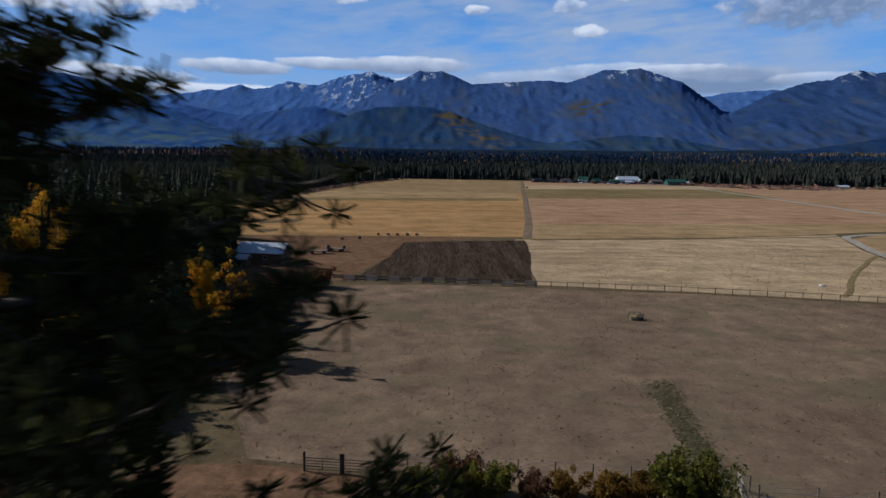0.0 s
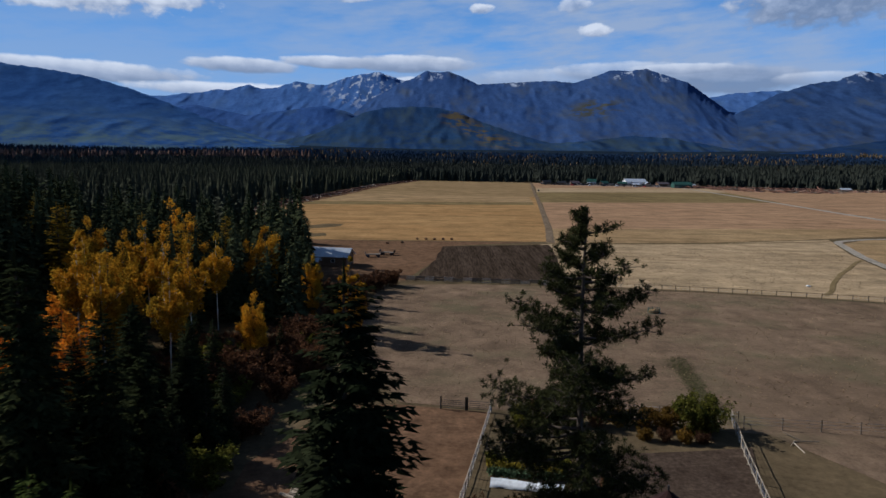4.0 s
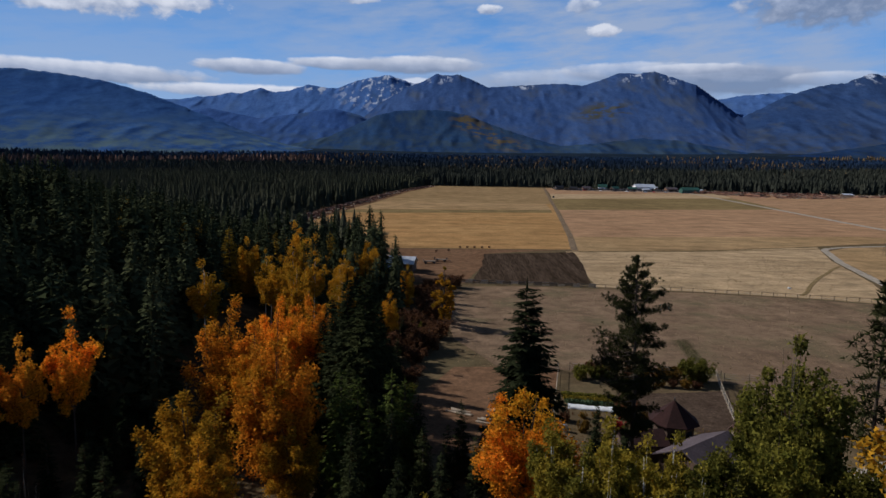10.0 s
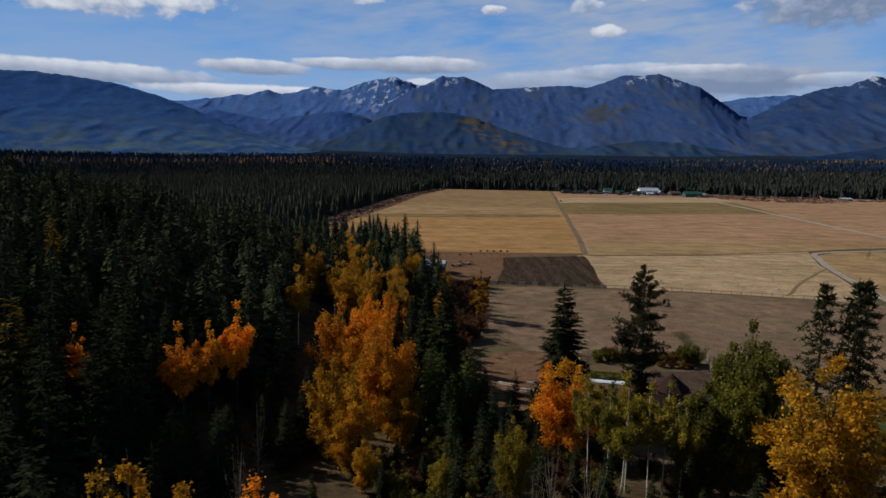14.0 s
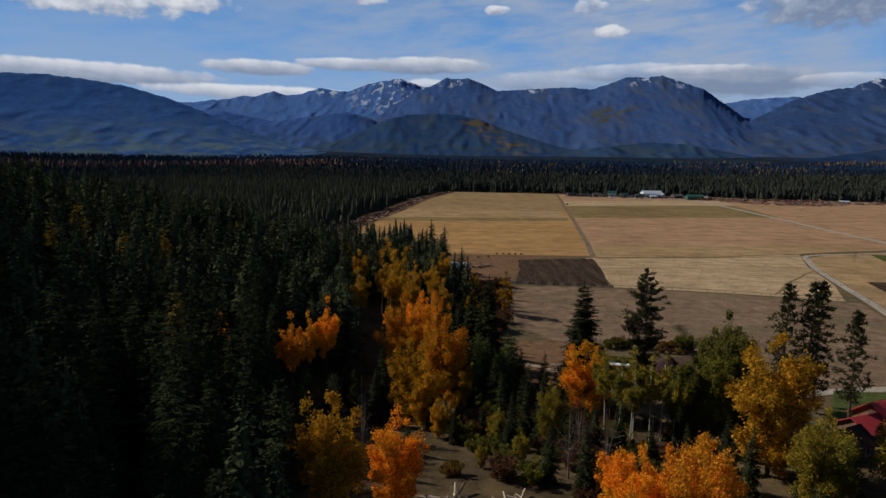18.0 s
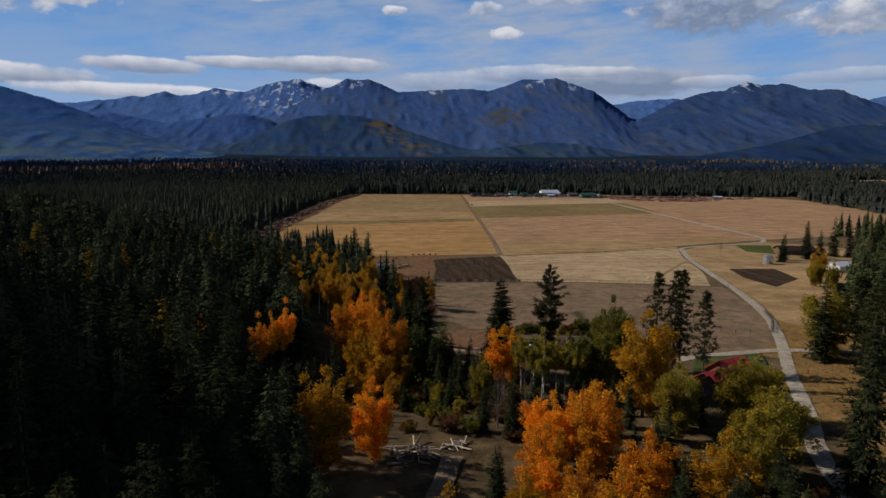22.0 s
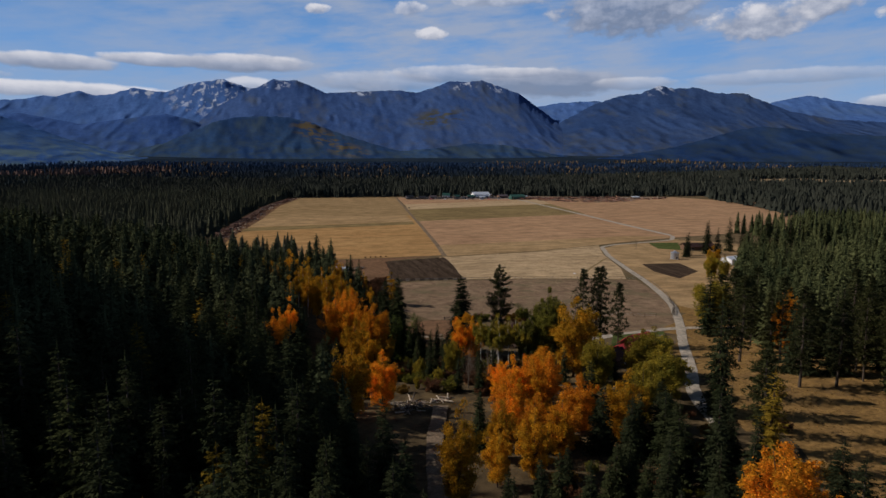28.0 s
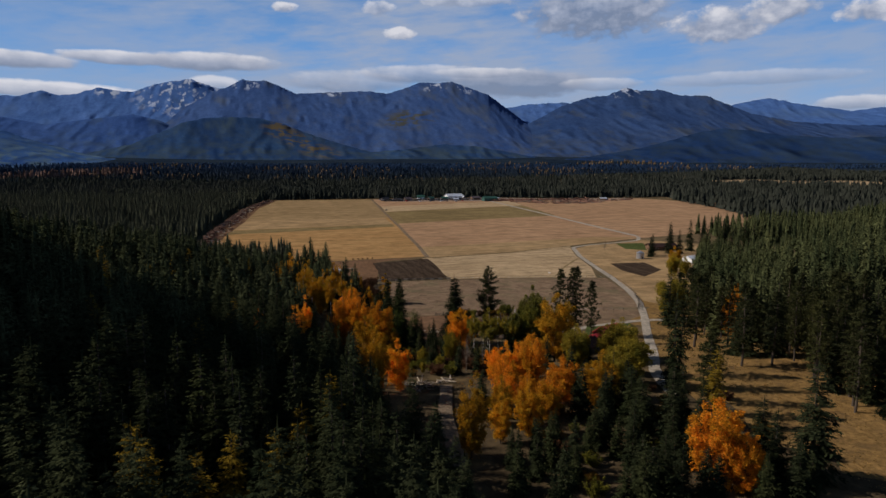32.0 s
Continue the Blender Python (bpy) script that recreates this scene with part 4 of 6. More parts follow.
for s in range(3):
    tr, v, f = grow_conifer(140 + s, 20.0, 2.6, 190, 4, bare=0.1, droop=0.2, ragged=0.4, shape=0.6, twig=0.30)
    species("larch", tr, mesh_of("crown", v, [f], LARCH))
for s in range(2):
    tr, v, f = grow_conifer(150 + s, 12.0, 2.2, 210, 4, bare=0.04, droop=0.22, ragged=0.3, shape=0.7, twig=0.28)
    species("young_pine", tr, mesh_of("crown", v, [f], SUNLIT_NEEDLE))
for s in range(5):
    wood, v, f = grow_tufted(160 + s, 25.0, 3.4, 58, 7, 10, 0.16 + 0.06 * (s % 3))
    species("tall_pine", wood.mesh("trunk", BARK, True), mesh_of("crown", v, [f], PINE))


def leafy(key, mat, bark, seeds, **kw):
    for s in seeds:
        wood, v, f = grow_leafy(s, **kw)
        species(key, wood.mesh("trunk", bark, True), mesh_of("crown", v, [f], mat))


leafy("orange", ORANGE, BARK, (1, 2, 3), h=18, r=4.9, clumps=210, leaves=125, leaf=0.14, crown_from=0.08, trunk_r=0.24)
leafy("gold", GOLD, BARK, (11, 12, 13), h=18, r=4.6, clumps=210, leaves=125, leaf=0.14, crown_from=0.08, trunk_r=0.24)
leafy("lime", LIME, BARK, (21, 22, 23), h=16, r=4.8, clumps=210, leaves=125, leaf=0.14, crown_from=0.08, trunk_r=0.24)
leafy("green", GREEN, BARK, (31, 32), h=16, r=4.4, clumps=280, leaves=160, leaf=0.145, crown_from=0.15, trunk_r=0.25, leaders=13)
leafy("aspen", LIME, PALE_BARK, (41, 42), h=15, r=3.0, clumps=84, leaves=110, leaf=0.125, crown_from=0.64, trunk_r=0.105, leaders=7)
leafy("gold_aspen", GOLD, PALE_BARK, (43, 44), h=16, r=3.1, clumps=96, leaves=110, leaf=0.13, crown_from=0.55, trunk_r=0.12, leaders=7)
leafy("orange_aspen", ORANGE, BARK, (45, 46), h=16, r=3.3, clumps=96, leaves=110, leaf=0.13, crown_from=0.5, trunk_r=0.14, leaders=7)
leafy("slim_gold", GOLD, BARK, (51, 52), h=16, r=2.3, clumps=80, leaves=110, leaf=0.13, crown_from=0.15, trunk_r=0.2)
leafy("bush", GREEN, BARK, (61, 62), h=3.2, r=2.2, clumps=42, leaves=80, leaf=0.10, crown_from=0.05, trunk_r=0.06)
leafy("rust_bush", RUST, BARK, (71, 72), h=3.0, r=2.2, clumps=42, leaves=80, leaf=0.10, crown_from=0.05, trunk_r=0.06)
leafy("gold_bush", DULL_GOLD, BARK, (81,), h=2.6, r=1.9, clumps=42, leaves=80, leaf=0.09, crown_from=0.05, trunk_r=0.05)
leafy("crimson_bush", CRIMSON, BARK, (75,), h=3.0, r=1.6, clumps=42, leaves=80, leaf=0.10, crown_from=0.05, trunk_r=0.05)
leafy("bare", RUST, WOOD, (91, 92), h=13, r=3.2, clumps=60, leaves=2, leaf=0.1, crown_from=0.2, trunk_r=0.16)
for s in (201,):
    wood, v, f = grow_pine(s, 28, 4.8, 128, 60, 28, 0.26)
    species("near_pine", wood.mesh("trunk", BARK, True), mesh_of("crown", v, [f], PINE))
BASE_H = dict(spruce=22, big_spruce=22, larch=20, tall_pine=25, orange=18, gold=18, lime=16, green=16, aspen=15, gold_aspen=16, orange_aspen=16, slim_gold=16, bush=3.2, rust_bush=3.0, gold_bush=2.6, bare=13, near_pine=28, crimson_bush=3.0, young_pine=12)
KIND = dict(
    big_spruce=("spruce_tree", "full dark spruce with layered boughs", "tree"),
    spruce=("spruce_tree", "dark green spruce with drooping boughs", "tree"), larch=("larch_tree", "larch with yellowing autumn needles", "tree"),
    tall_pine=("pine_tree", "tall dark pine with a bare lower trunk", "tree"), orange=("cottonwood_tree", "cottonwood in bright orange autumn leaf", "tree"),
    gold=("cottonwood_tree", "cottonwood with golden-yellow autumn leaves", "tree"), lime=("cottonwood_tree", "tree turning from green to yellow", "tree"),
    green=("broadleaf_tree", "broadleaf tree still in dull green leaf", "tree"), gold_aspen=("aspen_tree", "slender aspen in bright golden autumn leaf", "tree"), orange_aspen=("aspen_tree", "slender aspen in orange autumn leaf among dark spruces", "tree"),
    aspen=("aspen_tree", "slender pale-stemmed aspen with yellow-green crown", "tree"),
    slim_gold=("birch_tree", "slim tree with golden autumn leaves", "tree"), bush=("bush", "rounded green garden bush", "bush"), rust_bush=("bush", "rust-red leafless-looking thicket bush", "bush"),
    young_pine=("pine_tree", "bushy young pine with green needles brightened as in sun", "tree"), crimson_bush=("bush", "crimson-leaved shrub in the garden bed", "bush"),
    gold_bush=("bush", "low bush in yellow and orange autumn leaf", "bush"), bare=("bare_tree", "leafless grey tree with fine twigs", "tree"), near_pine=("pine_tree", "tall ragged long-needled pine standing by itself", "tree"))
PLANTED = []


def plant(key, x, y, top=None, h=None, wide=1.0, turn=None, group="", label=""):
    """One tree at its place; top is the height of its crown over the fields."""
    z = float(gz(x, y)) - 0.1
    h = h or max(2.0, top - z)
    k = h / BASE_H[key]
    kinds = TREES[key]
    n = len(PLANTED)
    trunk, crown = kinds[n % len(kinds)]
    name, lab, cat = KIND[key]
    turn = (n * 137.5) % 360 if turn is None else turn
    ob = thing(name, label or lab, cat, pose(x, y, z, 0, 0, turn) @ Matrix.Diagonal((k * wide, k * wide, k, 1)), group)
    part("trunk", trunk, None, ob)
    part("crown", crown, None, ob)
    PLANTED.append((x, y, 1.6 * k * wide if "bush" not in key else 0.8))
    return ob


plant("near_pine", -3.65, 5.5, h=28.1)
plant("big_spruce", -15.8, 7.2, top=24.7, wide=1.5, label="dark spruce standing alone by the dirt yard")
for x, y, top in ((28.2, -10.0, 24.0), (27.8, 3.7, 26.8), (24.0, 5.5, 26.0), (31.0, 6.5, 26.5)):
    plant("tall_pine", x, y, top=top, group="pines by the house")
for x, y, top, w in ((-50, 27.5, 17.4, 0.95), (-48.8, 12.7, 18.5, 0.95), (-46.9, 33, 17.4, 0.9), (-53, 16, 19.5, 0.95), (-43, 1.6, 19.7, 0.95), 
                     (-17.1, -4.0, 15.9, 1.3), (-47.7, -49, 18.8, 0.95), (-21.2, -49, 15.6, 1.0), (-13.8, -54, 19.6, 0.95), (-20.5, -55.8, 18.0, 0.95), (-15.5, -59.5, 22.0, 0.85), (-3.4, -114, 23.0, 1.0), (0.6, -110.5, 19.5, 0.9), (-0.4, -117.5, 18.0, 0.9), (-24, -64, 17.5, 1.0), (-26.5, -70, 16.0, 1.05), (-19, -78, 18.0, 1.05), (-12, -70, 18.5, 1.0), (-23, -75, 17.0, 1.0)):
    plant("orange", x, y, top=top, wide=min(w * (1.15 if y < -48 else 1.0), 1.3), group="orange cottonwoods")
for x, y, top, w in ((-54.5, -53.6, 23.4, 0.95), (-66.6, 107.6, 20.5, 1.0), (-37, 61.8, 11.6, 0.8), (4.1, -32.0, 26.2, 1.15), (-6.1, -76.5, 20.5, 1.35), (-27, -85, 18.0, 1.1), (-34, -87, 17.5, 0.9), (-42.0, -92.2, 23.0, 0.8), (152.4, 120, 15.9, 1.1), (-47, 103, 17.2, 1.0), (-60, 95, 18.5, 0.9), (-74, 88, 19.0, 0.9), (-57, 62, 17.5, 0.9), (-60, 72, 18, 0.8), (-30.5, -78, 17.5, 0.95), (-49.2, -7.5, 16.5, 1.4), (-40.5, -2, 11.0, 1.3), (-46.5, -12, 13.5, 1.1), (-43.5, -19, 9.5, 1.0), (-45, 108, 13.5, 0.8), (-36, 96, 12.0, 0.7)):
    plant("gold", x, y, top=top, wide=min(w, 1.2), group="golden cottonwoods")
for x, y, top, w in ((6.9, -41.8, 17.5, 1.0), (1.2, -70.4, 20.0, 0.9), (-25.7, -22.1, 14.2, 0.75), (10.5, -62, 20, 1.55), (146, 112, 13, 1.0), (17, -55, 18.0, 1.3), (17.6, -41.5, 18.0, 1.3), (22.6, -39.5, 18.2, 1.3), (2.8, -47.2, 19.6, 1.0), (-34, -20, 8.0, 1.1), (-31, -30, 8.5, 1.0), (-37, -33, 8.0, 0.9), (149, 106, 12, 1.0), (79.5, 17.0, 20.5, 1.25)):
    plant("lime", x, y, top=top, wide=min(w, 1.3), group="half-turned trees")
for x, y, top, w in ((7.5, -6.5, 14.5, 0.8), (5.4, -12.1, 23.0, 0.84), (-3.4, -19.5, 17.8, 0.95), (0.6, -19, 18.6, 0.95), (7, -19, 16.4, 0.8)):
    plant("green", x, y, top=top, wide=w, group="green trees by the house")
for x, y, top in ((-11.0, -16.4, 17.4), (-13.6, -17.5, 16.4), (-9.0, -18.8, 16.9), (-15.2, -13.5, 16.6), (-6.6, -17.0, 16.6), (-10.3, -12.8, 16.2), (-5.9, -21.0, 16.2), (-12.6, -20.5, 15.2)):
    plant("aspen", x, y, top=top, wide=0.95, group="aspens")
for x, y, top, w in ((-60.7, 60.5, 18.2, 1.1), (-53.7, 54, 17.2, 0.9), (-61.7, 84, 18.4, 1.0), (-45.3, 53.9, 15.8, 0.95), (-47.5, 66.5, 17.0, 0.9), (-66.9, 42, 20.0, 1.1), (-55, 74, 17.4, 0.9), (-50, 84, 16.5, 0.9), (-64, 68, 18.5, 0.95)):
    plant("gold_aspen", x, y, top=top, wide=w, group="golden aspens in the wood")
for x, y, top, w in ((-67.2, 4.0, 20.4, 0.8), (-69.8, -1.0, 19.4, 0.7), (-71.0, -7.0, 19.6, 0.9), (-81.4, -15, 22.2, 0.55)):
    plant("orange_aspen", x, y, top=top, wide=w, group="orange aspens on the hillside")
plant("bare", 4.2, -13.4, top=24.9, wide=0.35, label="dead grey snag standing above the green trees")
plant("slim_gold", -26.3, 80, h=15.3, wide=1.5, label="slim tree with golden leaves at the edge of the pasture")
plant("slim_gold", -25.2, 82, h=11.5, wide=0.8)
for x, y in ((-22, -28), (-25, -36), (-19, -33)):
    plant("bare", x, y, h=10.5, wide=1.1, group="leafless trees")
for x, y, h in ((-56.2, -20.6, 13), (-54, -34, 12)):
    plant("bare", x, y, h=h, wide=0.6, label="dead grey conifer without needles")
# thicket along the pasture's edge
for k, (x, y) in enumerate(((-31, 52), (-33, 57), (-29, 61), (-31, 66), (-27.5, 70), (-30, 75), (-29, 86), (-31, 92), (-28, 98), (-31, 104), (-29, 110), (-31, 116), (-27, 120), (-28, 125), (-24, 127), (-31, 123), (-35, 112), (-34, 78), (-36, 62), (-35, 70))):
    plant("rust_bush", x, y, h=3.4 + 0.9 * ((k * 7) % 5) / 4, wide=1.1, group="rust-coloured thicket")
plant("bush", -33, 73, h=3.0, wide=1.2, label="dull green bush at the pasture's edge")
g = np.random.default_rng(61)
for k in range(60):
    y = g.uniform(20, 76)
    x = np.interp(y, [20, 50, 76], [-31, -31.5, -30]) - 22 * g.random() ** 1.3
    if min(math.hypot(x - a, y - b) for a, b, _ in PLANTED) > 2.4:
        plant(("rust_bush", "rust_bush", "spruce", "bush", "spruce")[k % 5], x, y, h=g.uniform(2.4, 4.5) if k % 5 not in (2, 4) else g.uniform(6, 10), wide=1.3, group="thicket at the wood's edge")
# garden shrubs
for x, y, h, key in ((-1.5, 45.2, 2.8, "bush"), (1.2, 46.0, 2.8, "bush"), (4.0, 46.2, 3.0, "bush"), (7.0, 45.6, 2.4, "rust_bush"), (9.5, 46.2, 2.2, "gold_bush"), (12.5, 46.0, 2.4, "gold_bush"), (17.6, 44.4, 4.4, "bush"), (19.2, 45.2, 4.2, "bush"), (14.8, 45.4, 2.6, "gold_bush"), (1.5, 47.0, 3.0, "rust_bush"),
                     (11.5, 42.2, 1.5, "gold_bush"), (13.6, 42.0, 1.5, "rust_bush"), (15.7, 41.8, 1.5, "gold_bush"), (17.6, 41.5, 1.4, "rust_bush"), (-7.4, 26.0, 1.6, "rust_bush"), (2.0, 27.5, 3.0, "rust_bush"), (4.5, 27.0, 1.4, "gold_bush"), (-4.5, 27.3, 1.0, "gold_bush"), (-2.5, 27.6, 1.0, "gold_bush"), (18.9, 22.5, 1.7, "gold_bush"), (20.4, 21.4, 1.9, "gold_bush")):
    plant(key, x, y, h=h, group="garden shrubs")
# brush and saplings between the house and the clearing
g = np.random.default_rng(44)
for k in range(95):
    x, y = g.uniform(-42, -2), g.uniform(-44, -4)
    if min(math.hypot(x - a, y - b) for a, b, _ in PLANTED) > 2.2 and math.hypot(x + 38, y + 47) > 9:
        plant(("rust_bush", "bush", "rust_bush", "bush", "gold_bush")[k % 5], x, y, h=g.uniform(1.8, 3.6), wide=1.2, group="brush under the trees")
for k in range(40):
    x, y = g.uniform(-32, 30), g.uniform(-112, -58)
    if min(math.hypot(x - a, y - b) for a, b, _ in PLANTED) > 2.6 and x > -36 + (y + 58) * 0.1:
        plant(("bush", "rust_bush", "gold_bush")[k % 3], x, y, h=g.uniform(1.5, 3.2), wide=1.2, group="brush under the trees")

# soft dark green streak of damp grass behind the garden
blades = Geo()
gg = np.random.default_rng(31)
for k in range(2600):
    q = gg.random() ** 1.3
    x, y = 22.4 + 3.0 * q + gg.normal(0, 0.6 + 0.4 * q), 49 + 24 * q + gg.normal(0, 0.6)
    a, s = gg.random() * 6.283, 0.10 + 0.16 * gg.random()
    c = np.array([(math.cos(a + u) * s, math.sin(a + u) * s * 0.7, 0.015 * gg.random()) for u in (0, 2.2, 4.1)])
    blades.add(c + [x, y, 0.04 + 0.02 * gg.random()], np.array([(0, 1, 2)]))
thing("damp_grass", "streak of dark green damp grass in the pasture", "grass", kind="stuff", data=blades.mesh("damp_grass", foliage("damp_grass", (0.085, 0.08, 0.04), (0.125, 0.11, 0.058), 0.3)))

plant("bare", 9.4, -3.0, top=21.5, wide=0.55, label="dead grey tree-top rising behind a green tree")
plant("bare", 163.3, 218.5, h=9.5, wide=0.7, label="small leafless tree beside the lane")
plant("crimson_bush", -0.6, 21.2, h=2.8, wide=0.8)
for x, y, top in ((-36.6, 4.0, 14.8), (-34.9, 5.2, 13.6), (-30.9, 4.2, 14.6), (-29.5, 5.4, 13.4), (-33.0, 1.0, 11.5)):
    plant("young_pine", x, y, top=top, group="young pines by the yard")
plant("gold_bush", -5.4, 22.0, h=2.0, wide=0.7, label="faded orange shrub by the garden fence")
for k, (x, y) in enumerate(((132, 884), (150, 896), (158, 876), (176, 884), (186, 898), (202, 889), (222, 894), (214, 915), (243, 886), (246, 918), (278, 912), (322, 868), (336, 884), (140, 915))):
    plant("gold" if k == 7 else "spruce", x, y, h=6 + (k * 5) % 5, wide=1.4, group="farmstead trees")

# dry tufts, clods and pale stubble scattered over the pasture
def scatter(name, label, seed, count, inside, x0, x1, y0, y1, low, high, mat, z=0.05):
    gg = np.random.default_rng(seed)
    p = np.stack([gg.uniform(x0, x1, count), gg.uniform(y0, y1, count)], 1)
    clump = np.array([noise.noise((a / 11, b / 11, seed)) for a, b in p])
    p = p[inside(p[:, 0], p[:, 1]) & (clump + gg.normal(0, 0.35, len(p)) > -0.05)]
    n = len(p)
    a, s = gg.random(n) * 6.283, gg.uniform(low, high, n)
    c, d = np.cos(a) * s, np.sin(a) * s
    zz = gz(p[:, 0], p[:, 1]) + z
    top = np.stack([p[:, 0] + 0.3 * d, p[:, 1] - 0.3 * c, zz + s * 0.8], 1)
    v = np.stack([np.stack([p[:, 0] - c, p[:, 1] - d, zz], 1), np.stack([p[:, 0] + c, p[:, 1] + d, zz], 1), top, np.stack([p[:, 0] + d, p[:, 1] - c, zz], 1), np.stack([p[:, 0] - d, p[:, 1] + c, zz], 1)], 1).reshape(-1, 3)
    i = np.arange(n)[:, None] * 5
    thing(name, label, "grass", kind="stuff", data=mesh_of(name, v, [np.concatenate([i + [0, 1, 2], i + [3, 4, 2]])], mat))


scatter("pasture_tufts", "dry brown grass tufts scattered over the pasture", 51, 16000, lambda x, y: (x > -24) & (x < 60 + (y - 20) * 0.36) & (y > 51 - np.clip((x - 26) * 0.8, 0, 30)), -24, 98, 22, 127, 0.05, 0.15, foliage("dry_tufts", (0.15, 0.11, 0.07), (0.46, 0.36, 0.25), 0.3))
scatter("stubble_tufts", "pale straw tufts on the hay meadow", 52, 9000, lambda x, y: (x > 27) & (x < 92 + (y - 130) * 0.5), 24, 140, 131, 210, 0.07, 0.18, foliage("straw_tufts", (0.22, 0.155, 0.085), (0.50, 0.38, 0.24), 0.2), 0.07)
scatter("fallen_leaves", "fallen golden leaves littering the garden and the yard", 53, 5200, lambda x, y: np.hypot((x - 3) / 11, (y - 21) / 6) < 1, -9, 16, 14, 28, 0.05, 0.10, DULL_GOLD, 0.1)
scatter("leaf_litter", "orange and brown leaf litter under the cottonwoods", 54, 16000, lambda x, y: (np.hypot((x + 14) / 24, (y + 66) / 26) < 1), -38, 12, -94, -38, 0.06, 0.13, foliage("leaf_litter", (0.16, 0.075, 0.025), (0.40, 0.20, 0.05), 0.2), 0.12)
scatter("dry_grass_tufts", "golden dry grass tufts on the slope beyond the lane", 55, 15000, lambda x, y: x > np.interp(y, [-130, -60, -20, 20], [22, 26, 44, 66]), 22, 90, -130, 20, 0.10, 0.26, foliage("golden_tufts", (0.15, 0.095, 0.035), (0.40, 0.26, 0.10), 0.3), 0.05)

# ---- the woods ----
def wood_patch(seed, x0, x1, y0, y1, step, inside, clear=4.0):
    g = np.random.default_rng(seed)
    xs, ys = np.meshgrid(np.arange(x0, x1, step), np.arange(y0, y1, step))
    p = np.stack([xs.ravel(), ys.ravel()], 1) + g.uniform(-0.45, 0.45, (xs.size, 2)) * step
    p = p[inside(p[:, 0], p[:, 1])]
    if clear and len(p):
        q = np.array([(a, b) for a, b, _ in PLANTED])
        d = np.full(len(p), 1e9)
        for a in q:
            d = np.minimum(d, np.hypot(p[:, 0] - a[0], p[:, 1] - a[1]))
        p = p[d > clear]
    return p


def low_conifer(seed, tiers, sides, h=1.0, r=0.16):
    """A light conifer for the distance: ragged stacked skirts."""
    g = np.random.default_rng(seed)
    v, f, n = [], [], 0
    for t in range(tiers):
        z0, z1 = h * (0.08 + 0.86 * t / tiers), h * min(1.0, 0.08 + 0.86 * (t + 1.75) / tiers)
        rad = r * (1 - t / tiers) ** 0.8 + 0.012
        a = np.arange(sides) * 6.283 / sides + g.random()
        rr = rad * (0.65 + 0.6 * g.random(sides)) * np.where(np.arange(sides) % 2, 1.18, 0.74)
        v += [(0, 0, z1)] + [(c * math.cos(b), c * math.sin(b), z0 + 0.03 * h * g.standard_normal()) for b, c in zip(a, rr)]
        f += [(n, n + 1 + k, n + 1 + (k + 1) % sides) for k in range(sides)]
        n += sides + 1
    return np.array(v), np.array(f)


def joined(name, label, places, heights, wide, models, mat, category="forest"):
    """Many trees as one piece of woodland."""
    V, F, n = [], [], 0
    g = np.random.default_rng(len(places))
    pick = g.integers(0, len(models), len(places))
    turn = g.random(len(places)) * 6.283
    z = gz(places[:, 0], places[:, 1]) - 0.2
    for m, (mv, mf) in enumerate(models):
        w = np.nonzero(pick == m)[0]
        if not len(w):
            continue
        c, s = np.cos(turn[w])[:, None], np.sin(turn[w])[:, None]
        k, kw = heights[w][:, None], (heights[w] * wide)[:, None]
        x = (mv[None, :, 0] * c - mv[None, :, 1] * s) * kw + places[w, 0][:, None]
        y = (mv[None, :, 0] * s + mv[None, :, 1] * c) * kw + places[w, 1][:, None]
        V.append(np.stack([x, y, mv[None, :, 2] * k + z[w][:, None]], -1).reshape(-1, 3))
        F.append((mf[None] + (np.arange(len(w)) * len(mv))[:, None, None]).reshape(-1, 3) + n)
        n += len(w) * len(mv)
    thing(name, label, category, kind="stuff", data=mesh_of(name, np.concatenate(V), [np.concatenate(F)], mat))


def uneven(places, lo, hi):
    """Heights that differ from tree to tree and from stand to stand."""
    q = np.array([0.5 + 0.5 * noise.noise((x / 70, y / 70, 3)) for x, y in places])
    return lo + (hi - lo) * np.clip(0.55 * q + 0.45 * np.random.default_rng(len(places)).random(len(places)), 0, 1)


def hill_wood(x, y):
    edge = np.interp(y, [-260, -130, -100, -55, -40, 0, 40, 80, 130, 200], [-40, -52, -50, -58, -62, -52, -38, -34, -42, -62])
    return x < edge


def east_wood(x, y):
    return x > np.interp(y, [-160, -120, -90, -60, -30, 0, 60, 130, 200], [66, 60, 54, 60, 71, 82, 120, 180, 256])


g = np.random.default_rng(15)
for x, y in ((-131.2, 28.6), (-115.4, 18.8), (-120.9, -14.2), (-110, 26.8), (-125.6, 9.7), (-95, -128), (-93.4, -131), (-88, -129.5), (-84.4, -124), (-79.1, -123), (-74.7, -107), (-115.5, -54), (-88, -16.6), (-93.6, -57), (-85, 78), (-79, 90), (-94, 66), (-71, 102), (-65, 113), (-89, 97), (-77, 84), (-101, 84), (-60, 118), (-108, 70)):
    plant("larch", x, y, h=g.uniform(16, 18.5), wide=g.uniform(1.15, 1.4), group="yellowing larches")
near = wood_patch(1, -130, -30, -150, 110, 5.3, lambda x, y: hill_wood(x, y) & ~((y > 8) & (y < 82) & (x > np.interp(y, [8, 40, 82], [-60, -70, -76]))), 4.0)
east = wood_patch(2, 46, 175, -150, 130, 6.6, east_wood)
g = np.random.default_rng(5)
close_by = np.minimum(np.hypot(near[:, 0] + 60, near[:, 1] + 25) * 1.15, np.hypot(near[:, 0] + 78, near[:, 1] + 108))
order = np.argsort(close_by)
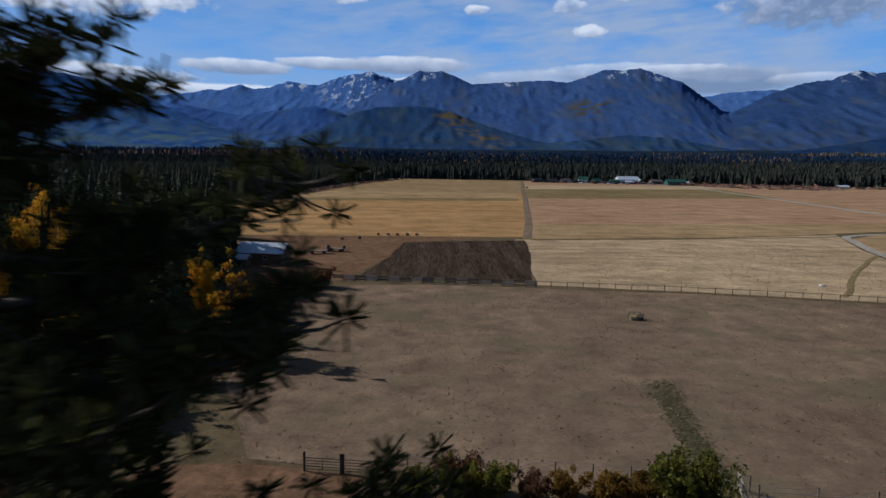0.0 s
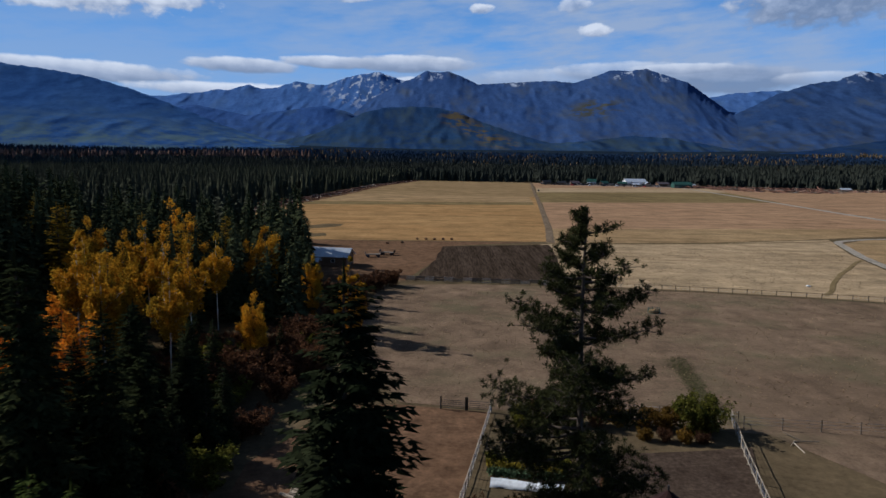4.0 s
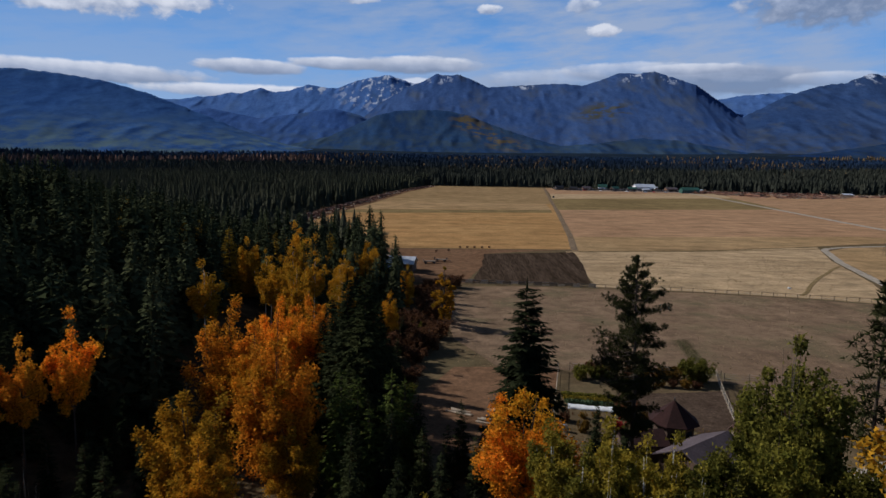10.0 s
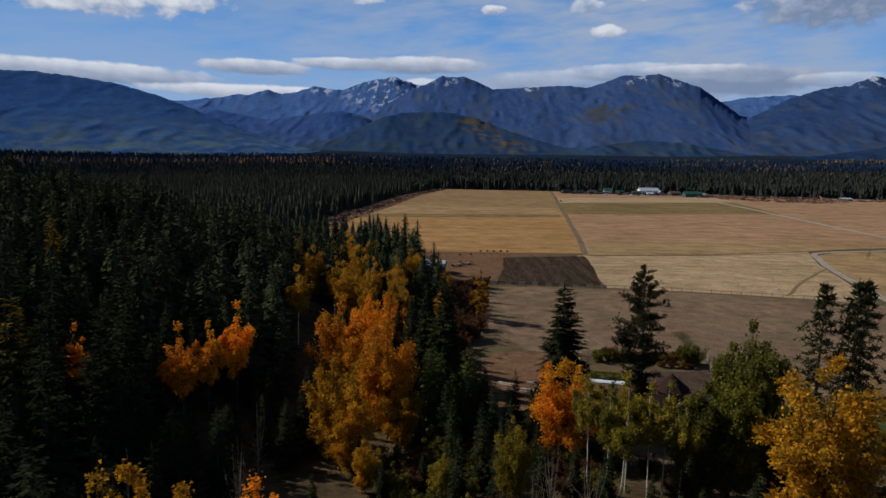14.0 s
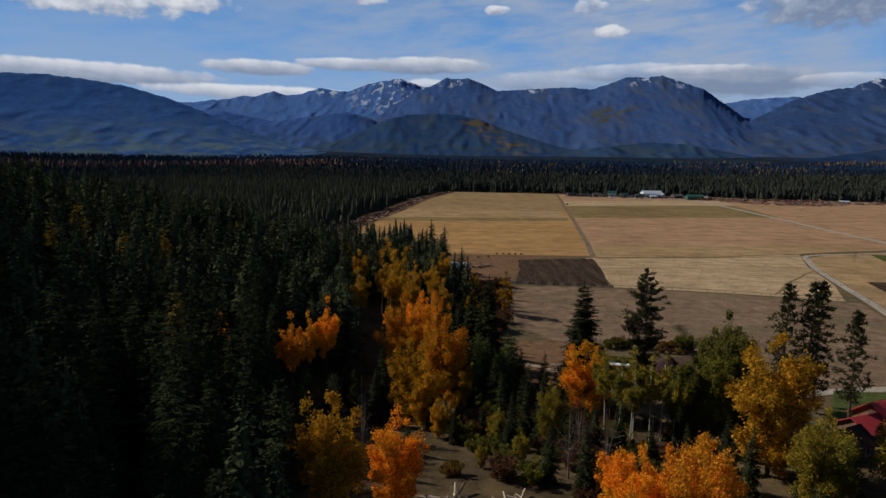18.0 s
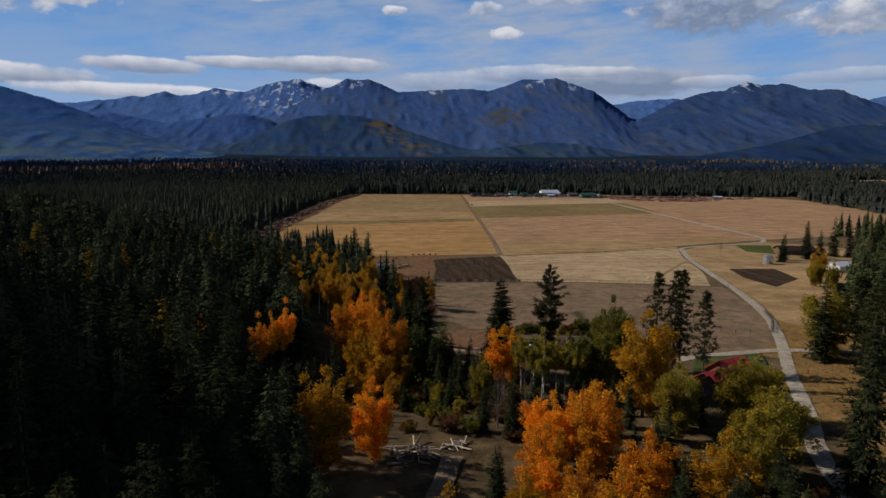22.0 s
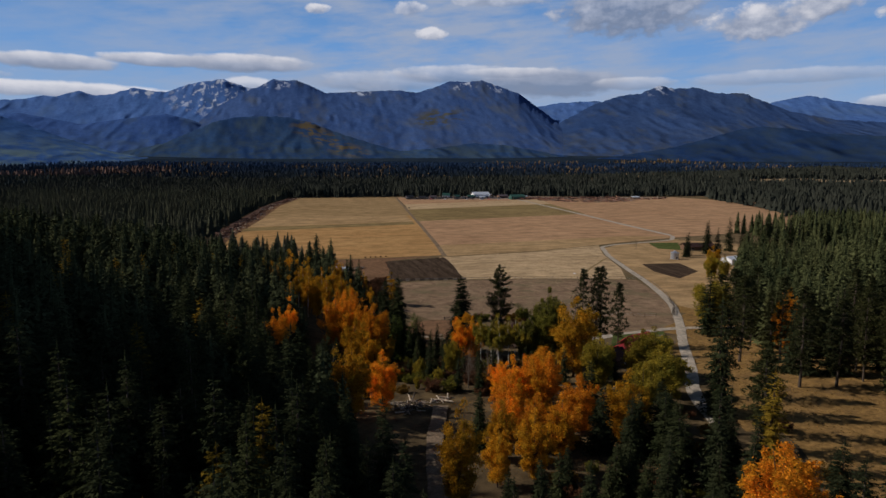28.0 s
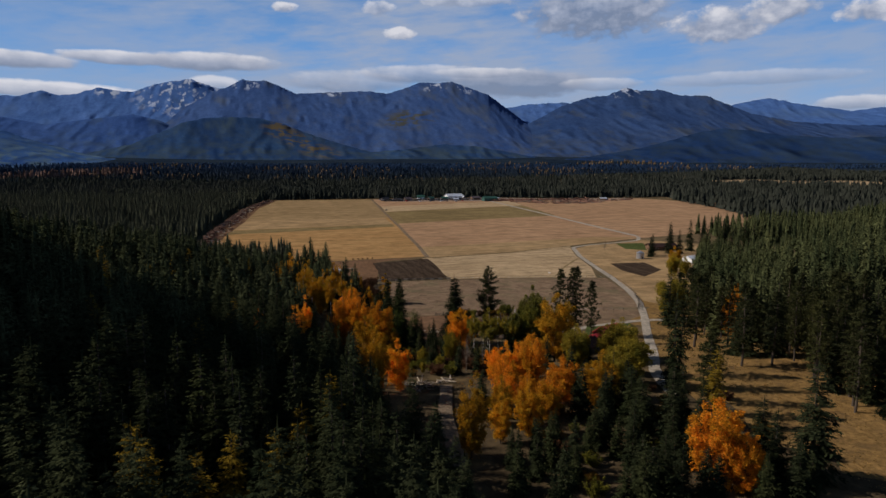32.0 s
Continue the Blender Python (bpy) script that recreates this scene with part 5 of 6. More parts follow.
near, stand, spill = near[order[:105]], near[order[105:265]], near[order[265:]]
def conifer_height(x, y, q):
    """Low at the wood's edge, tall up the hill."""
    if y > -6 and x > -68:
        return 7.5 + 4 * q
    if y > -45 and x > -71:
        return 8.5 + 4.5 * q
    return (14 + 11 * q) * (1.0 if x < -58 else 0.72)


for x, y in near:
    if g.random() < 0.04:
        plant("larch", x, y, h=g.uniform(15, 22), group="hillside conifers")
    else:
        plant("spruce", x, y, h=conifer_height(x, y, g.random()), wide=g.uniform(1.05, 1.45), group="hillside conifers")
joined("hillside_stand", "stand of dark spruces on the lower hillside", stand, np.array([conifer_height(x, y, g.random()) for x, y in stand]), 1.2, SPRUCE_MODELS, HALF_LIT_NEEDLE)
for x, y, h in ((-30.6, 0.4, 11.5), (-27, -2, 10.5), (-33.5, 3.5, 12.5), (-36, 7, 12), (-38, -1, 12.5), (-24.5, 1.5, 9.5), (-29, -9, 10), (-33, -12, 11), (-22, -14, 9), (-37, 13, 13), (-33, 10, 10), (-21.5, -3, 10), (-36.5, -18, 11), (-29, -16, 10), (-40, 20, 13), (-5.5, 14, 8), (-2.5, 11, 7.5), (-25, -8, 10), (-27, -20, 11), (-32, -24, 10), (-40, -14, 12), (-41, -22, 12), (-22, -20, 8), (-18, -20, 8), (-15, -24, 9), (-6, -24, 8), (-19, 6, 9), (-23, 8, 10), (-28, 6, 11), (-34, -5, 12), (-45, -14, 13), (-48, -28, 12), (-50, -38, 12), (-12, -30, 8), (-9, -36, 9), (-2, -40, 10), (-28, -38, 9), (-24, -42, 10)):
    plant("spruce", x, y, h=h * (0.5 if x < -34 and -42 < y < 0 else 1.0), wide=1.15, group="young conifers")
for k, (x, y) in enumerate(((-2, -90), (3, -92), (8, -88), (12, -93), (-1, -97), (-6, -94), (6, -97.5), (12, -100), (16, -88), (-11, -88), (-10, -98), (18, -96), (20, -104), (14, -108), (20, -81), (15, -79), (24, -90), (-14, -104), (26.5, -112))):
    if x > 11:
        continue
    plant("spruce", x, y, h=11.5 + 5.5 * ((k * 5) % 7) / 6, wide=1.25, group="conifers by the track")
for x, y, top, w in ((-34.7, 10, 25, 1.1), (-37.8, 15.5, 23.5, 1.05), (-33.8, 17, 20, 1.1), (-38, 29, 17, 1.25), (-42, 38, 15.5, 1.3), (-36, 36, 12.5, 1.4), (-45.5, 45, 14, 1.3), (-40.5, 21, 17.5, 1.2), (-35, 24.5, 14.5, 1.3), (-40, 47, 11.5, 1.4), (-44, 31, 13.5, 1.3)):
    plant("big_spruce", x, y, top=top, wide=w, label="tall dark spruce at the edge of the pasture")
# scattered pines on the dry grass
for x, y in wood_patch(12, 56, 90, -118, 40, 14.0, lambda x, y: ~east_wood(x, y) & (x > np.interp(y, [-118, -92, -36, 0, 40], [40, 34, 48, 62, 88])), 5):
    plant("tall_pine" if g.random() < 0.7 else "spruce", x, y, h=g.uniform(18, 26), wide=g.uniform(1.1, 1.6), group="scattered pines")
for x, y, h in ((86.9, 4, 24.7), (22.6, -78.5, 19), (55.7, -29, 25), (65, -17, 24), (80, 7, 24), (59, -84, 20), (30.6, -68.5, 13), (60, -58, 22), (17.5, -85, 20), (29, -58, 21)):
    plant("tall_pine", x, y, h=h, wide=1.4, group="scattered pines")
plant("spruce", 20.5, -67.4, h=26, wide=0.95, label="very tall dark spruce beside the lane")
plant("spruce", 14.4, -117, top=29, wide=1.5, label="broad dark spruce on the dry slope")
plant("larch", 14, -91, top=24, wide=1.3, label="yellowing larch on the dry slope")
plant("orange", 75.5, -23.5, top=23.2, wide=0.7, label="small red-orange tree among dark conifers")
for x, y, h in ((177, 181, 15), (183, 188, 16), (199, 192, 22), (206, 190, 18), (222, 200, 24), (230, 197, 19), (236, 199, 19), (243, 196, 20), (250, 199, 24), (262, 204, 19), (275, 206, 21), (290, 214, 20), (231, 236, 18.5), (282, 238, 19)):
    plant("spruce", x, y, h=h, wide=1.2, group="shelter row")
order = np.argsort(np.hypot(east[:, 0] - 58, east[:, 1] + 70))
for x, y in east[order[:60]]:
    plant("tall_pine" if g.random() < 0.65 else "spruce", x, y, h=g.uniform(19, 28), wide=g.uniform(0.95, 1.3), group="eastern conifers")
east = east[order[60:]]
for k, (x, y) in enumerate(((-31, -66), (-33, -73), (-36, -98), (-38, -106), (-30, -95), (-33, -103), (-28, -108), (-41, -113), (-36, -116), (-29, -100), (-24, -92), (-26, -104), (-20, -98), (-32, -112))):
    plant("spruce", x, y, h=9 + (k * 3) % 6, wide=1.2, group="conifers by the track")
# dense conifers by the yard and at the foot of the clearing
for x, y in wood_patch(31, -48, -27, 12, 52, 4.6, lambda x, y: x < np.interp(y, [12, 30, 52], [-30, -30.5, -33]), 2.6):
    plant("spruce", x, y, h=g.uniform(6.5, 10.5), wide=1.3, group="young conifers")
for x, y in wood_patch(32, -32, 24, -122, -58, 4.7, lambda x, y: (x > np.interp(y, [-122, -100, -58], [-26, -23, -6])) & (np.abs(x - 19) > 3.4) & (np.hypot(x + 3, y + 114) > 7.5) & (x < 8 - (y + 90) * 0.1), 4.2):
    plant("spruce", x, y, h=g.uniform(9, 15), wide=1.55, group="conifers by the track")
for x, y in wood_patch(33, -30, 14, -50, -14, 5.0, lambda x, y: np.hypot(x + 38, y + 47) > 12, 4.0):
    plant("spruce", x, y, h=g.uniform(4, 9), wide=1.3, group="young conifers")
def mid_conifer(seed, sprays=300, r=0.15, core=0.42):
    """A conifer for the middle distance: many drooping sprays round a slim core."""
    g = np.random.default_rng(seed)
    q = (np.arange(sprays) + g.random(sprays)) / sprays
    z = 0.07 + 0.91 * q ** 0.82
    a = g.random(sprays) * 6.283
    full = r * (1 - z) ** 0.70 * (1 + 0.22 * np.sin(2 * a + seed) * np.sin(20 * z + seed)) + 0.010
    L = full * (0.72 + 0.5 * g.random(sprays))
    ln = full * (0.45 + 0.35 * g.random(sprays)) * (300 / sprays) ** 0.35
    c, s = np.cos(a), np.sin(a)
    tip = np.stack([L * c, L * s, z - ln * (0.3 + 0.5 * g.random(sprays))], 1)
    skew = g.normal(0, 0.5, sprays)
    root = np.stack([(L - ln) * c - skew * ln * s, (L - ln) * s + skew * ln * c, z], 1)
    w = (ln * (0.26 + 0.16 * g.random(sprays)))[:, None]
    across = np.stack([-s, c, g.normal(0, 0.4, sprays)], 1) * w
    mid = root * 0.7 + tip * 0.3
    i = np.arange(sprays)
    k = np.arange(5) * 1.2566
    cone = np.concatenate([[(0, 0, 1.0)], np.stack([core * r * np.cos(k), core * r * np.sin(k), 0 * k + 0.05], 1)])
    f = np.concatenate([np.stack([i, i + sprays, i + 2 * sprays], 1), [(3 * sprays, 3 * sprays + 1 + j, 3 * sprays + 1 + (j + 1) % 5) for j in range(5)]])
    return np.concatenate([mid - across, mid + across, tip, cone]), f


MID = [mid_conifer(60 + s, r=0.155 + 0.015 * (s % 3)) for s in range(7)]
SKIRT = [mid_conifer(40 + s, 130, r=0.15 + 0.015 * (s % 3), core=0.6) for s in range(7)]
LOW = [mid_conifer(s, 40, r=0.16, core=0.75) for s in range(6)]
TINY = [low_conifer(20 + s, 3, 5, r=0.14 + 0.03 * (s % 3)) for s in range(9)]
# paler needles: light lost between far crowns is made up in the colour
FAR_NEEDLE = foliage("lightened_distant_conifers", (0.040, 0.047, 0.038), (0.070, 0.075, 0.060), scale=0.02, soft=0.8, speckle=0.35)
# haze painted in: the same conifers, bluer in each farther band
HAZED_NEEDLE = [foliage("valley_conifers", (0.020, 0.030, 0.042), (0.037, 0.048, 0.058), scale=0.004, soft=0.8, speckle=0.5),
                 foliage("more_hazed_conifers", (0.017, 0.030, 0.055), (0.032, 0.048, 0.076), scale=0.004, soft=0.8, speckle=0.45),
                 foliage("most_hazed_conifers", (0.016, 0.035, 0.082), (0.028, 0.052, 0.105), scale=0.004, soft=0.8, speckle=0.4)]
FAR_MIX = foliage("distant_autumn_woods", (0.070, 0.055, 0.040), (0.135, 0.095, 0.058), scale=0.02, soft=0.6)
m1 = np.concatenate([spill, wood_patch(3, -230, -40, -300, 160, 6.8, lambda x, y: hill_wood(x, y) & ((x < -130) | (y > 110) | (y < -150)))])
near_by = m1[:, 0] > -165
joined("hillside_forest", "dense dark conifer forest on the hillside", m1[near_by], uneven(m1[near_by], 11, 27), 1.22, MID, LIT_NEEDLE)
joined("upper_forest", "dark conifer forest higher on the hillside", m1[~near_by], uneven(m1[~near_by], 11, 27), 1.2, SKIRT, LIT_NEEDLE)
m2 = np.concatenate([east, wood_patch(4, 60, 430, -200, 300, 8.0, lambda x, y: east_wood(x, y) & ((x > 175) | (y > 130) | (y < -150)) & ~((y > 125) & (x < 300)))])
near_by = (m2[:, 0] < 190) & (m2[:, 1] < 160)
joined("eastern_forest", "dark conifer wood beyond the lane", m2[near_by], uneven(m2[near_by], 16, 28), 1.1, MID, LIT_NEEDLE)
joined("eastern_slope_forest", "dark conifers climbing the eastern slope", m2[~near_by], uneven(m2[~near_by], 15, 27), 1.15, SKIRT, LIT_NEEDLE)
def far_clearing(x, y):
    """A long pale clearing in the eastern valley forest."""
    r, a = np.hypot(x, y), np.degrees(np.arctan2(x, y))
    return (a > 39.5) & (a < 60) & (r > 1500 + 30 * np.sin(a * 1.3)) & (r < 1690 + 25 * np.sin(a * 0.9))


left = wood_patch(6, -560, -50, 150, 1100, 8.5, lambda x, y: x < np.interp(y, [150, 205, 225, 300, 400, 520, 740, 945, 1100], [-58, -66, -122, -130, -128, -120, -104, -74, -60]), 0)
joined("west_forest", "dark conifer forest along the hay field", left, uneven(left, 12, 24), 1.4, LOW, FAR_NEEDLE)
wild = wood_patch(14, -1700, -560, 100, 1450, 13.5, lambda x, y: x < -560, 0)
joined("far_west_forest", "dark conifer forest behind the hill", wild, uneven(wild, 13, 25), 1.5, TINY, HAZED_NEEDLE[0])
rim = wood_patch(15, -560, -230, -120, 200, 9.5, lambda x, y: x < -230, 0)
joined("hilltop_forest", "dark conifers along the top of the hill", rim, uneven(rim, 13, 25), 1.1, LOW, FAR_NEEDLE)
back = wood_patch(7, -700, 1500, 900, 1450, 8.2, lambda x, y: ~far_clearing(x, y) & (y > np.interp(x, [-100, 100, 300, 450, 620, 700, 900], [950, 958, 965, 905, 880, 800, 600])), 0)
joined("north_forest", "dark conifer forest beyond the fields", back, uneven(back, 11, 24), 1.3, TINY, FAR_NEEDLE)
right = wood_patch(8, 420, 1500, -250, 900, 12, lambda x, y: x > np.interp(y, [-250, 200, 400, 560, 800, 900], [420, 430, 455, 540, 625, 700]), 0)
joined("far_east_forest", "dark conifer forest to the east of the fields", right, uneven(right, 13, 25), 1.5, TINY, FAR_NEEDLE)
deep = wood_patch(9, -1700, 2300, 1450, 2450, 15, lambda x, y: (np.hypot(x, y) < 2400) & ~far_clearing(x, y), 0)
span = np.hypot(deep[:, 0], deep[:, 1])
for (lo, hi, tall), mat, lab in zip(((0, 1760, 20), (1760, 2080, 18), (2080, 9999, 15)), HAZED_NEEDLE, ("dark valley forest beyond the farm, faintly haze-blue", "forest deep in the valley, haze-tinted blue-black", "endless haze-blue forest at the mountains' feet")):
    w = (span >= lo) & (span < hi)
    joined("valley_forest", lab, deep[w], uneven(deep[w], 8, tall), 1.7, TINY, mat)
gold = wood_patch(10, -500, 1500, 1250, 2300, 26, lambda x, y: (np.sin(x * 0.01) + np.sin(y * 0.013 + x * 0.004) > 0.1) & (np.sin(x * 12.9 + y * 78.2) > 0.2), 0)
joined("valley_birches", "scattered golden birches in the valley forest", gold, uneven(gold, 11, 18), 2.0, TINY, FAR_MIX)

rusty = wood_patch(16, -1000, -380, 1150, 1750, 13, lambda x, y: np.abs(y - np.interp(x, [-1000, -757, -520, -380], [1130, 1281, 1640, 1800])) < 38, 0)
joined("russet_grove", "belt of russet leafless trees in the far forest", rusty, uneven(rusty, 23, 31), 1.6, TINY, foliage("russet_twigs", (0.10, 0.062, 0.052), (0.17, 0.11, 0.09), scale=0.02, soft=0.6))


# ---- buildings ----
def gabled(name, label, x, y, turn, length, width, wall_h, roof_h, wall_mat, roof_mat, over=0.5, doors=(), windows=(), ribs=0.0, z=None, group="", category="building"):
    """A gable-roofed building, ridge along its x axis. doors and windows: side (0 front, 1 back, 2 right end, 3 left end), along, sill, width, height."""
    z = float(gz(x, y)) if z is None else z
    ob = thing(name, label, category, pose(x, y, z, 0, 0, turn), group)
    L, Wd = length / 2, width / 2
    bm = bmesh.new()
    ring = [(-L, -Wd, -0.6), (L, -Wd, -0.6), (L, Wd, -0.6), (-L, Wd, -0.6)]
    lo = [bm.verts.new(p) for p in ring]
    hi = [bm.verts.new((p[0], p[1], wall_h)) for p in ring]
    ra, rb = bm.verts.new((-L, 0, wall_h + roof_h)), bm.verts.new((L, 0, wall_h + roof_h))
    bm.faces.new((lo[0], lo[1], hi[1], hi[0]))
    bm.faces.new((lo[2], lo[3], hi[3], hi[2]))
    bm.faces.new((lo[1], lo[2], hi[2], rb, hi[1]))
    bm.faces.new((lo[3], lo[0], hi[0], ra, hi[3]))
    bm.faces.new((lo[3], lo[2], lo[1], lo[0]))
    part("wall", bm, wall_mat, ob)
    for s in (-1, 1):
        bm = bmesh.new()
        e = Wd + over
        drop = roof_h * over / Wd
        top = [(-L - over, 0, wall_h + roof_h + 0.16), (L + over, 0, wall_h + roof_h + 0.16), (L + over, s * e, wall_h - drop + 0.16), (-L - over, s * e, wall_h - drop + 0.16)]
        bot = [(a, b, c - 0.13) for a, b, c in top]
        tv, bv = [bm.verts.new(p) for p in top], [bm.verts.new(p) for p in bot]
        bm.faces.new(tv)
        bm.faces.new(bv[::-1])
        for i in range(4):
            bm.faces.new((tv[i], bv[i], bv[(i + 1) % 4], tv[(i + 1) % 4]))
        bmesh.ops.recalc_face_normals(bm, faces=bm.faces)
        panel = part("roof", bm, roof_mat, ob)
        if ribs:
            bm = bmesh.new()
            k = -L - over + 0.1
            slope = math.atan2(roof_h + drop, e)
            run = math.hypot(roof_h + drop, e)
            while k < L + over:
                m = Matrix.Translation((k, s * e / 2, wall_h + (roof_h - drop) / 2 + 0.19)) @ Matrix.Rotation(-s * slope, 4, "X") @ Matrix.Diagonal((0.05, run, 0.06, 1))
                bmesh.ops.create_cube(bm, size=1, matrix=m)
                k += ribs
            part("roof_seam", bm, roof_mat, panel)
    for kind, specs in (("door", doors), ("window", windows)):
        for side, along, sill, w, h in specs:
            if side < 2:
                yy = -Wd if side == 0 else Wd
                d = -1 if side == 0 else 1
                lo_, hi_ = (along - w / 2, yy - 0.03, sill), (along + w / 2, yy + 0.05 * d, sill + h)
                fl, fh = (along - w / 2 - 0.09, yy - 0.02, sill - 0.09), (along + w / 2 + 0.09, yy + 0.035 * d, sill + h + 0.09)
            else:
                xx = L if side == 2 else -L
                d = 1 if side == 2 else -1
                lo_, hi_ = (xx - 0.03, along - w / 2, sill), (xx + 0.05 * d, along + w / 2, sill + h)
                fl, fh = (xx - 0.02, along - w / 2 - 0.09, sill - 0.09), (xx + 0.035 * d, along + w / 2 + 0.09, sill + h + 0.09)
            piece = part(kind, boxes((lo_, hi_)), GLASS if kind == "window" else DARK_WALL, ob)
            part("frame", boxes((fl, fh)), WHITE if kind == "window" else WOOD, piece)
    return ob


LOG_WALL = plain("log_wall", (0.15, 0.085, 0.05), 0.85, grain=3, stretch=(0.3, 3, 3))
gabled("barn", "low barn with a white metal roof and brown board walls", -43.5, 157.5, -9, 11, 6.5, 2.9, 1.8, LOG_WALL, TIN, 0.6, [(2, 0, 0, 2.4, 2.3)], [(0, 1.5, 1.2, 0.9, 0.8)], 0.6)
gabled("lean_to", "small white-roofed lean-to against the barn", -47.5, 152.3, -9, 3.2, 2.4, 1.7, 0.8, LOG_WALL, TIN, 0.3, category="shed")
gabled("shed", "small open shed with a ribbed brown metal roof", 16.4, 17.4, -12, 5.0, 4.2, 1.9, 1.3, WOOD, plain("brown_metal_roof", (0.15, 0.085, 0.075), 0.5, 0.1, 1.0, 0.2), 0.4, [(3, 0, 0, 1.6, 1.7)], [], 0.35)
gabled("farmhouse", "house with a bright red metal roof and log walls", 36.4, -7.8, 24, 8.6, 7, 3.6, 2.6, LOG_WALL, RED_TIN, 0.7, [(0, -2, 0, 1.0, 2.05)], [(0, 1.6, 1, 1.4, 1.2), (2, 0, 1, 1.5, 1.2), (3, 0, 1, 1.2, 1.2)], 0.45, category="house")
gabled("house_wing", "lower red-roofed wing of the house", 29.8, -12.0, 24, 6.0, 5.5, 2.6, 1.7, LOG_WALL, RED_TIN, 0.6, [(0, 0, 0, 1.0, 2.0)], [(3, 0, 1, 1.2, 1.0)], 0.45, category="house")
gabled("garden_house", "house with a faded grey shingle roof", 7.4, 11.2, 38, 8.8, 7.0, 2.2, 1.7, DARK_WALL, GREY_ROOF, 0.7, [(0, 0, 0, 0.95, 2.0)], [(0, 2.4, 0.9, 1.2, 1.0), (0, -2.6, 0.9, 1.2, 1.0)], category="house")
gabled("porch", "small brown-roofed porch beside the house", 0.6, 15.6, 8, 5.5, 4.2, 2.1, 1.1, DARK_WALL, BROWN_ROOF, 0.4, [(0, 0, 0, 0.95, 1.95)], [], category="porch")
gabled("cabin", "brown cabin among the trees", 21.0, -21.5, 30, 7, 5.5, 2.6, 1.9, DARK_WALL, BROWN_ROOF, 0.5, [(0, -1.2, 0, 0.95, 2.0)], [(0, 1.6, 0.9, 1.1, 1.0)], category="cabin")


def pavilion(x, y, r, eave, apex):
    """Eight-sided garden room with a steep dark red roof."""
    ob = thing("pavilion", "eight-sided garden pavilion with a steep dark red roof", "pavilion", pose(x, y, 0, 0, 0, 12))
    a = [k * math.pi / 4 for k in range(9)]
    for k in range(8):
        (c0, s0), (c1, s1) = (math.cos(a[k]), math.sin(a[k])), (math.cos(a[k + 1]), math.sin(a[k + 1]))
        bm = bmesh.new()
        q = [(c0 * r, s0 * r, eave), (c1 * r, s1 * r, eave), (0, 0, apex)]
        t = [bm.verts.new(p) for p in q]
        b = [bm.verts.new((p[0] * 0.99, p[1] * 0.99, p[2] - 0.14)) for p in q]
        bm.faces.new(t)
        bm.faces.new(b[::-1])
        for i in range(3):
            bm.faces.new((t[i], b[i], b[(i + 1) % 3], t[(i + 1) % 3]))
        part("roof_panel", bm, BROWN_ROOF, ob)
        w = r - 0.7
        bm = bmesh.new()
        q = [(c0 * w, s0 * w), (c1 * w, s1 * w), (c1 * (w - 0.15), s1 * (w - 0.15)), (c0 * (w - 0.15), s0 * (w - 0.15))]
        part("wall", poly(q, 0, eave + 0.25), DARK_WALL, ob)
        mx, my = (c0 + c1) / 2 * w, (s0 + s1) / 2 * w
        bm = bmesh.new()
        m = Matrix.Translation((mx * 1.01, my * 1.01, 1.5)) @ Matrix.Rotation(math.atan2(my, mx), 4, "Z")
        bmesh.ops.create_cube(bm, size=1, matrix=m @ Matrix.Diagonal((0.06, 1.1, 1.1, 1)))
        part("window", bm, GLASS, ob)
    part("finial", boxes(((-0.07, -0.07, apex - 0.1), (0.07, 0.07, apex + 0.35)), bevel=0.02), DARK_METAL, ob)


pavilion(6.5, 20.4, 3.5, 2.9, 5.7)


# ---- farmstead beyond the fields ----
FARM = [  # x, y, turn, length, width, wall, rise, roof, walls
    (262, 938, 6, 30, 16, 5.0, 4.0, TIN, WHITE), (288, 892, 10, 16, 10, 4, 2.2, GREY_ROOF, LOG_WALL), (300, 850, 4, 24, 12, 5, 3.0, GREEN_TIN, GREEN_TIN), (235, 905, 0, 12, 8, 3.2, 2.0, GREEN_TIN, DARK_WALL),
    (209, 902, 20, 10, 8, 3.4, 2.6, GREEN_TIN, DARK_WALL), (194, 915, -8, 12, 9, 4.6, 3.6, GREEN_TIN, WHITE), (165, 890, 12, 12, 8, 3.2, 2.4, GREY_ROOF, DARK_WALL), (145, 880, -10, 11, 7, 3, 2.2, DARK_METAL, DARK_WALL), (128, 905, 15, 12, 8, 3, 2.4, DARK_METAL, DARK_WALL),
    (278, 925, 80, 9, 7, 3, 2, TIN, LOG_WALL), (320, 870, 0, 10, 7, 3, 1.8, TIN, LOG_WALL), (248, 880, 0, 8, 5, 3, 1.4, TIN, WHITE)]
for x, y, tn, L, Wd, hh, rr, rm, wm in FARM:
    gabled("farm_building", "far farm building with a pitched roof", x, y, tn, L, Wd, hh, rr, wm, rm, 0.8, [(0, 0, 0, min(4, L / 4), 2.6)], [(0, L / 3, 1.2, 1.4, 1.1), (0, -L / 3, 1.2, 1.4, 1.1)], group="farmstead")
gabled("white_shed", "small far white-roofed shed", 509, 836, 0, 13, 8, 2.6, 1.6, DARK_WALL, TIN, 0.5, [(0, 0, 0, 3, 2.2)], category="shed")
gabled("ranch_house", "low brown ranch house behind spruces", 206, 212, -10, 20, 9, 2.8, 2.0, LOG_WALL, BROWN_ROOF, 0.8, [(0, 0, 0, 1.0, 2.05)], [(0, 4, 0.9, 2, 1.2), (0, -5, 0.9, 2, 1.2)], category="house")
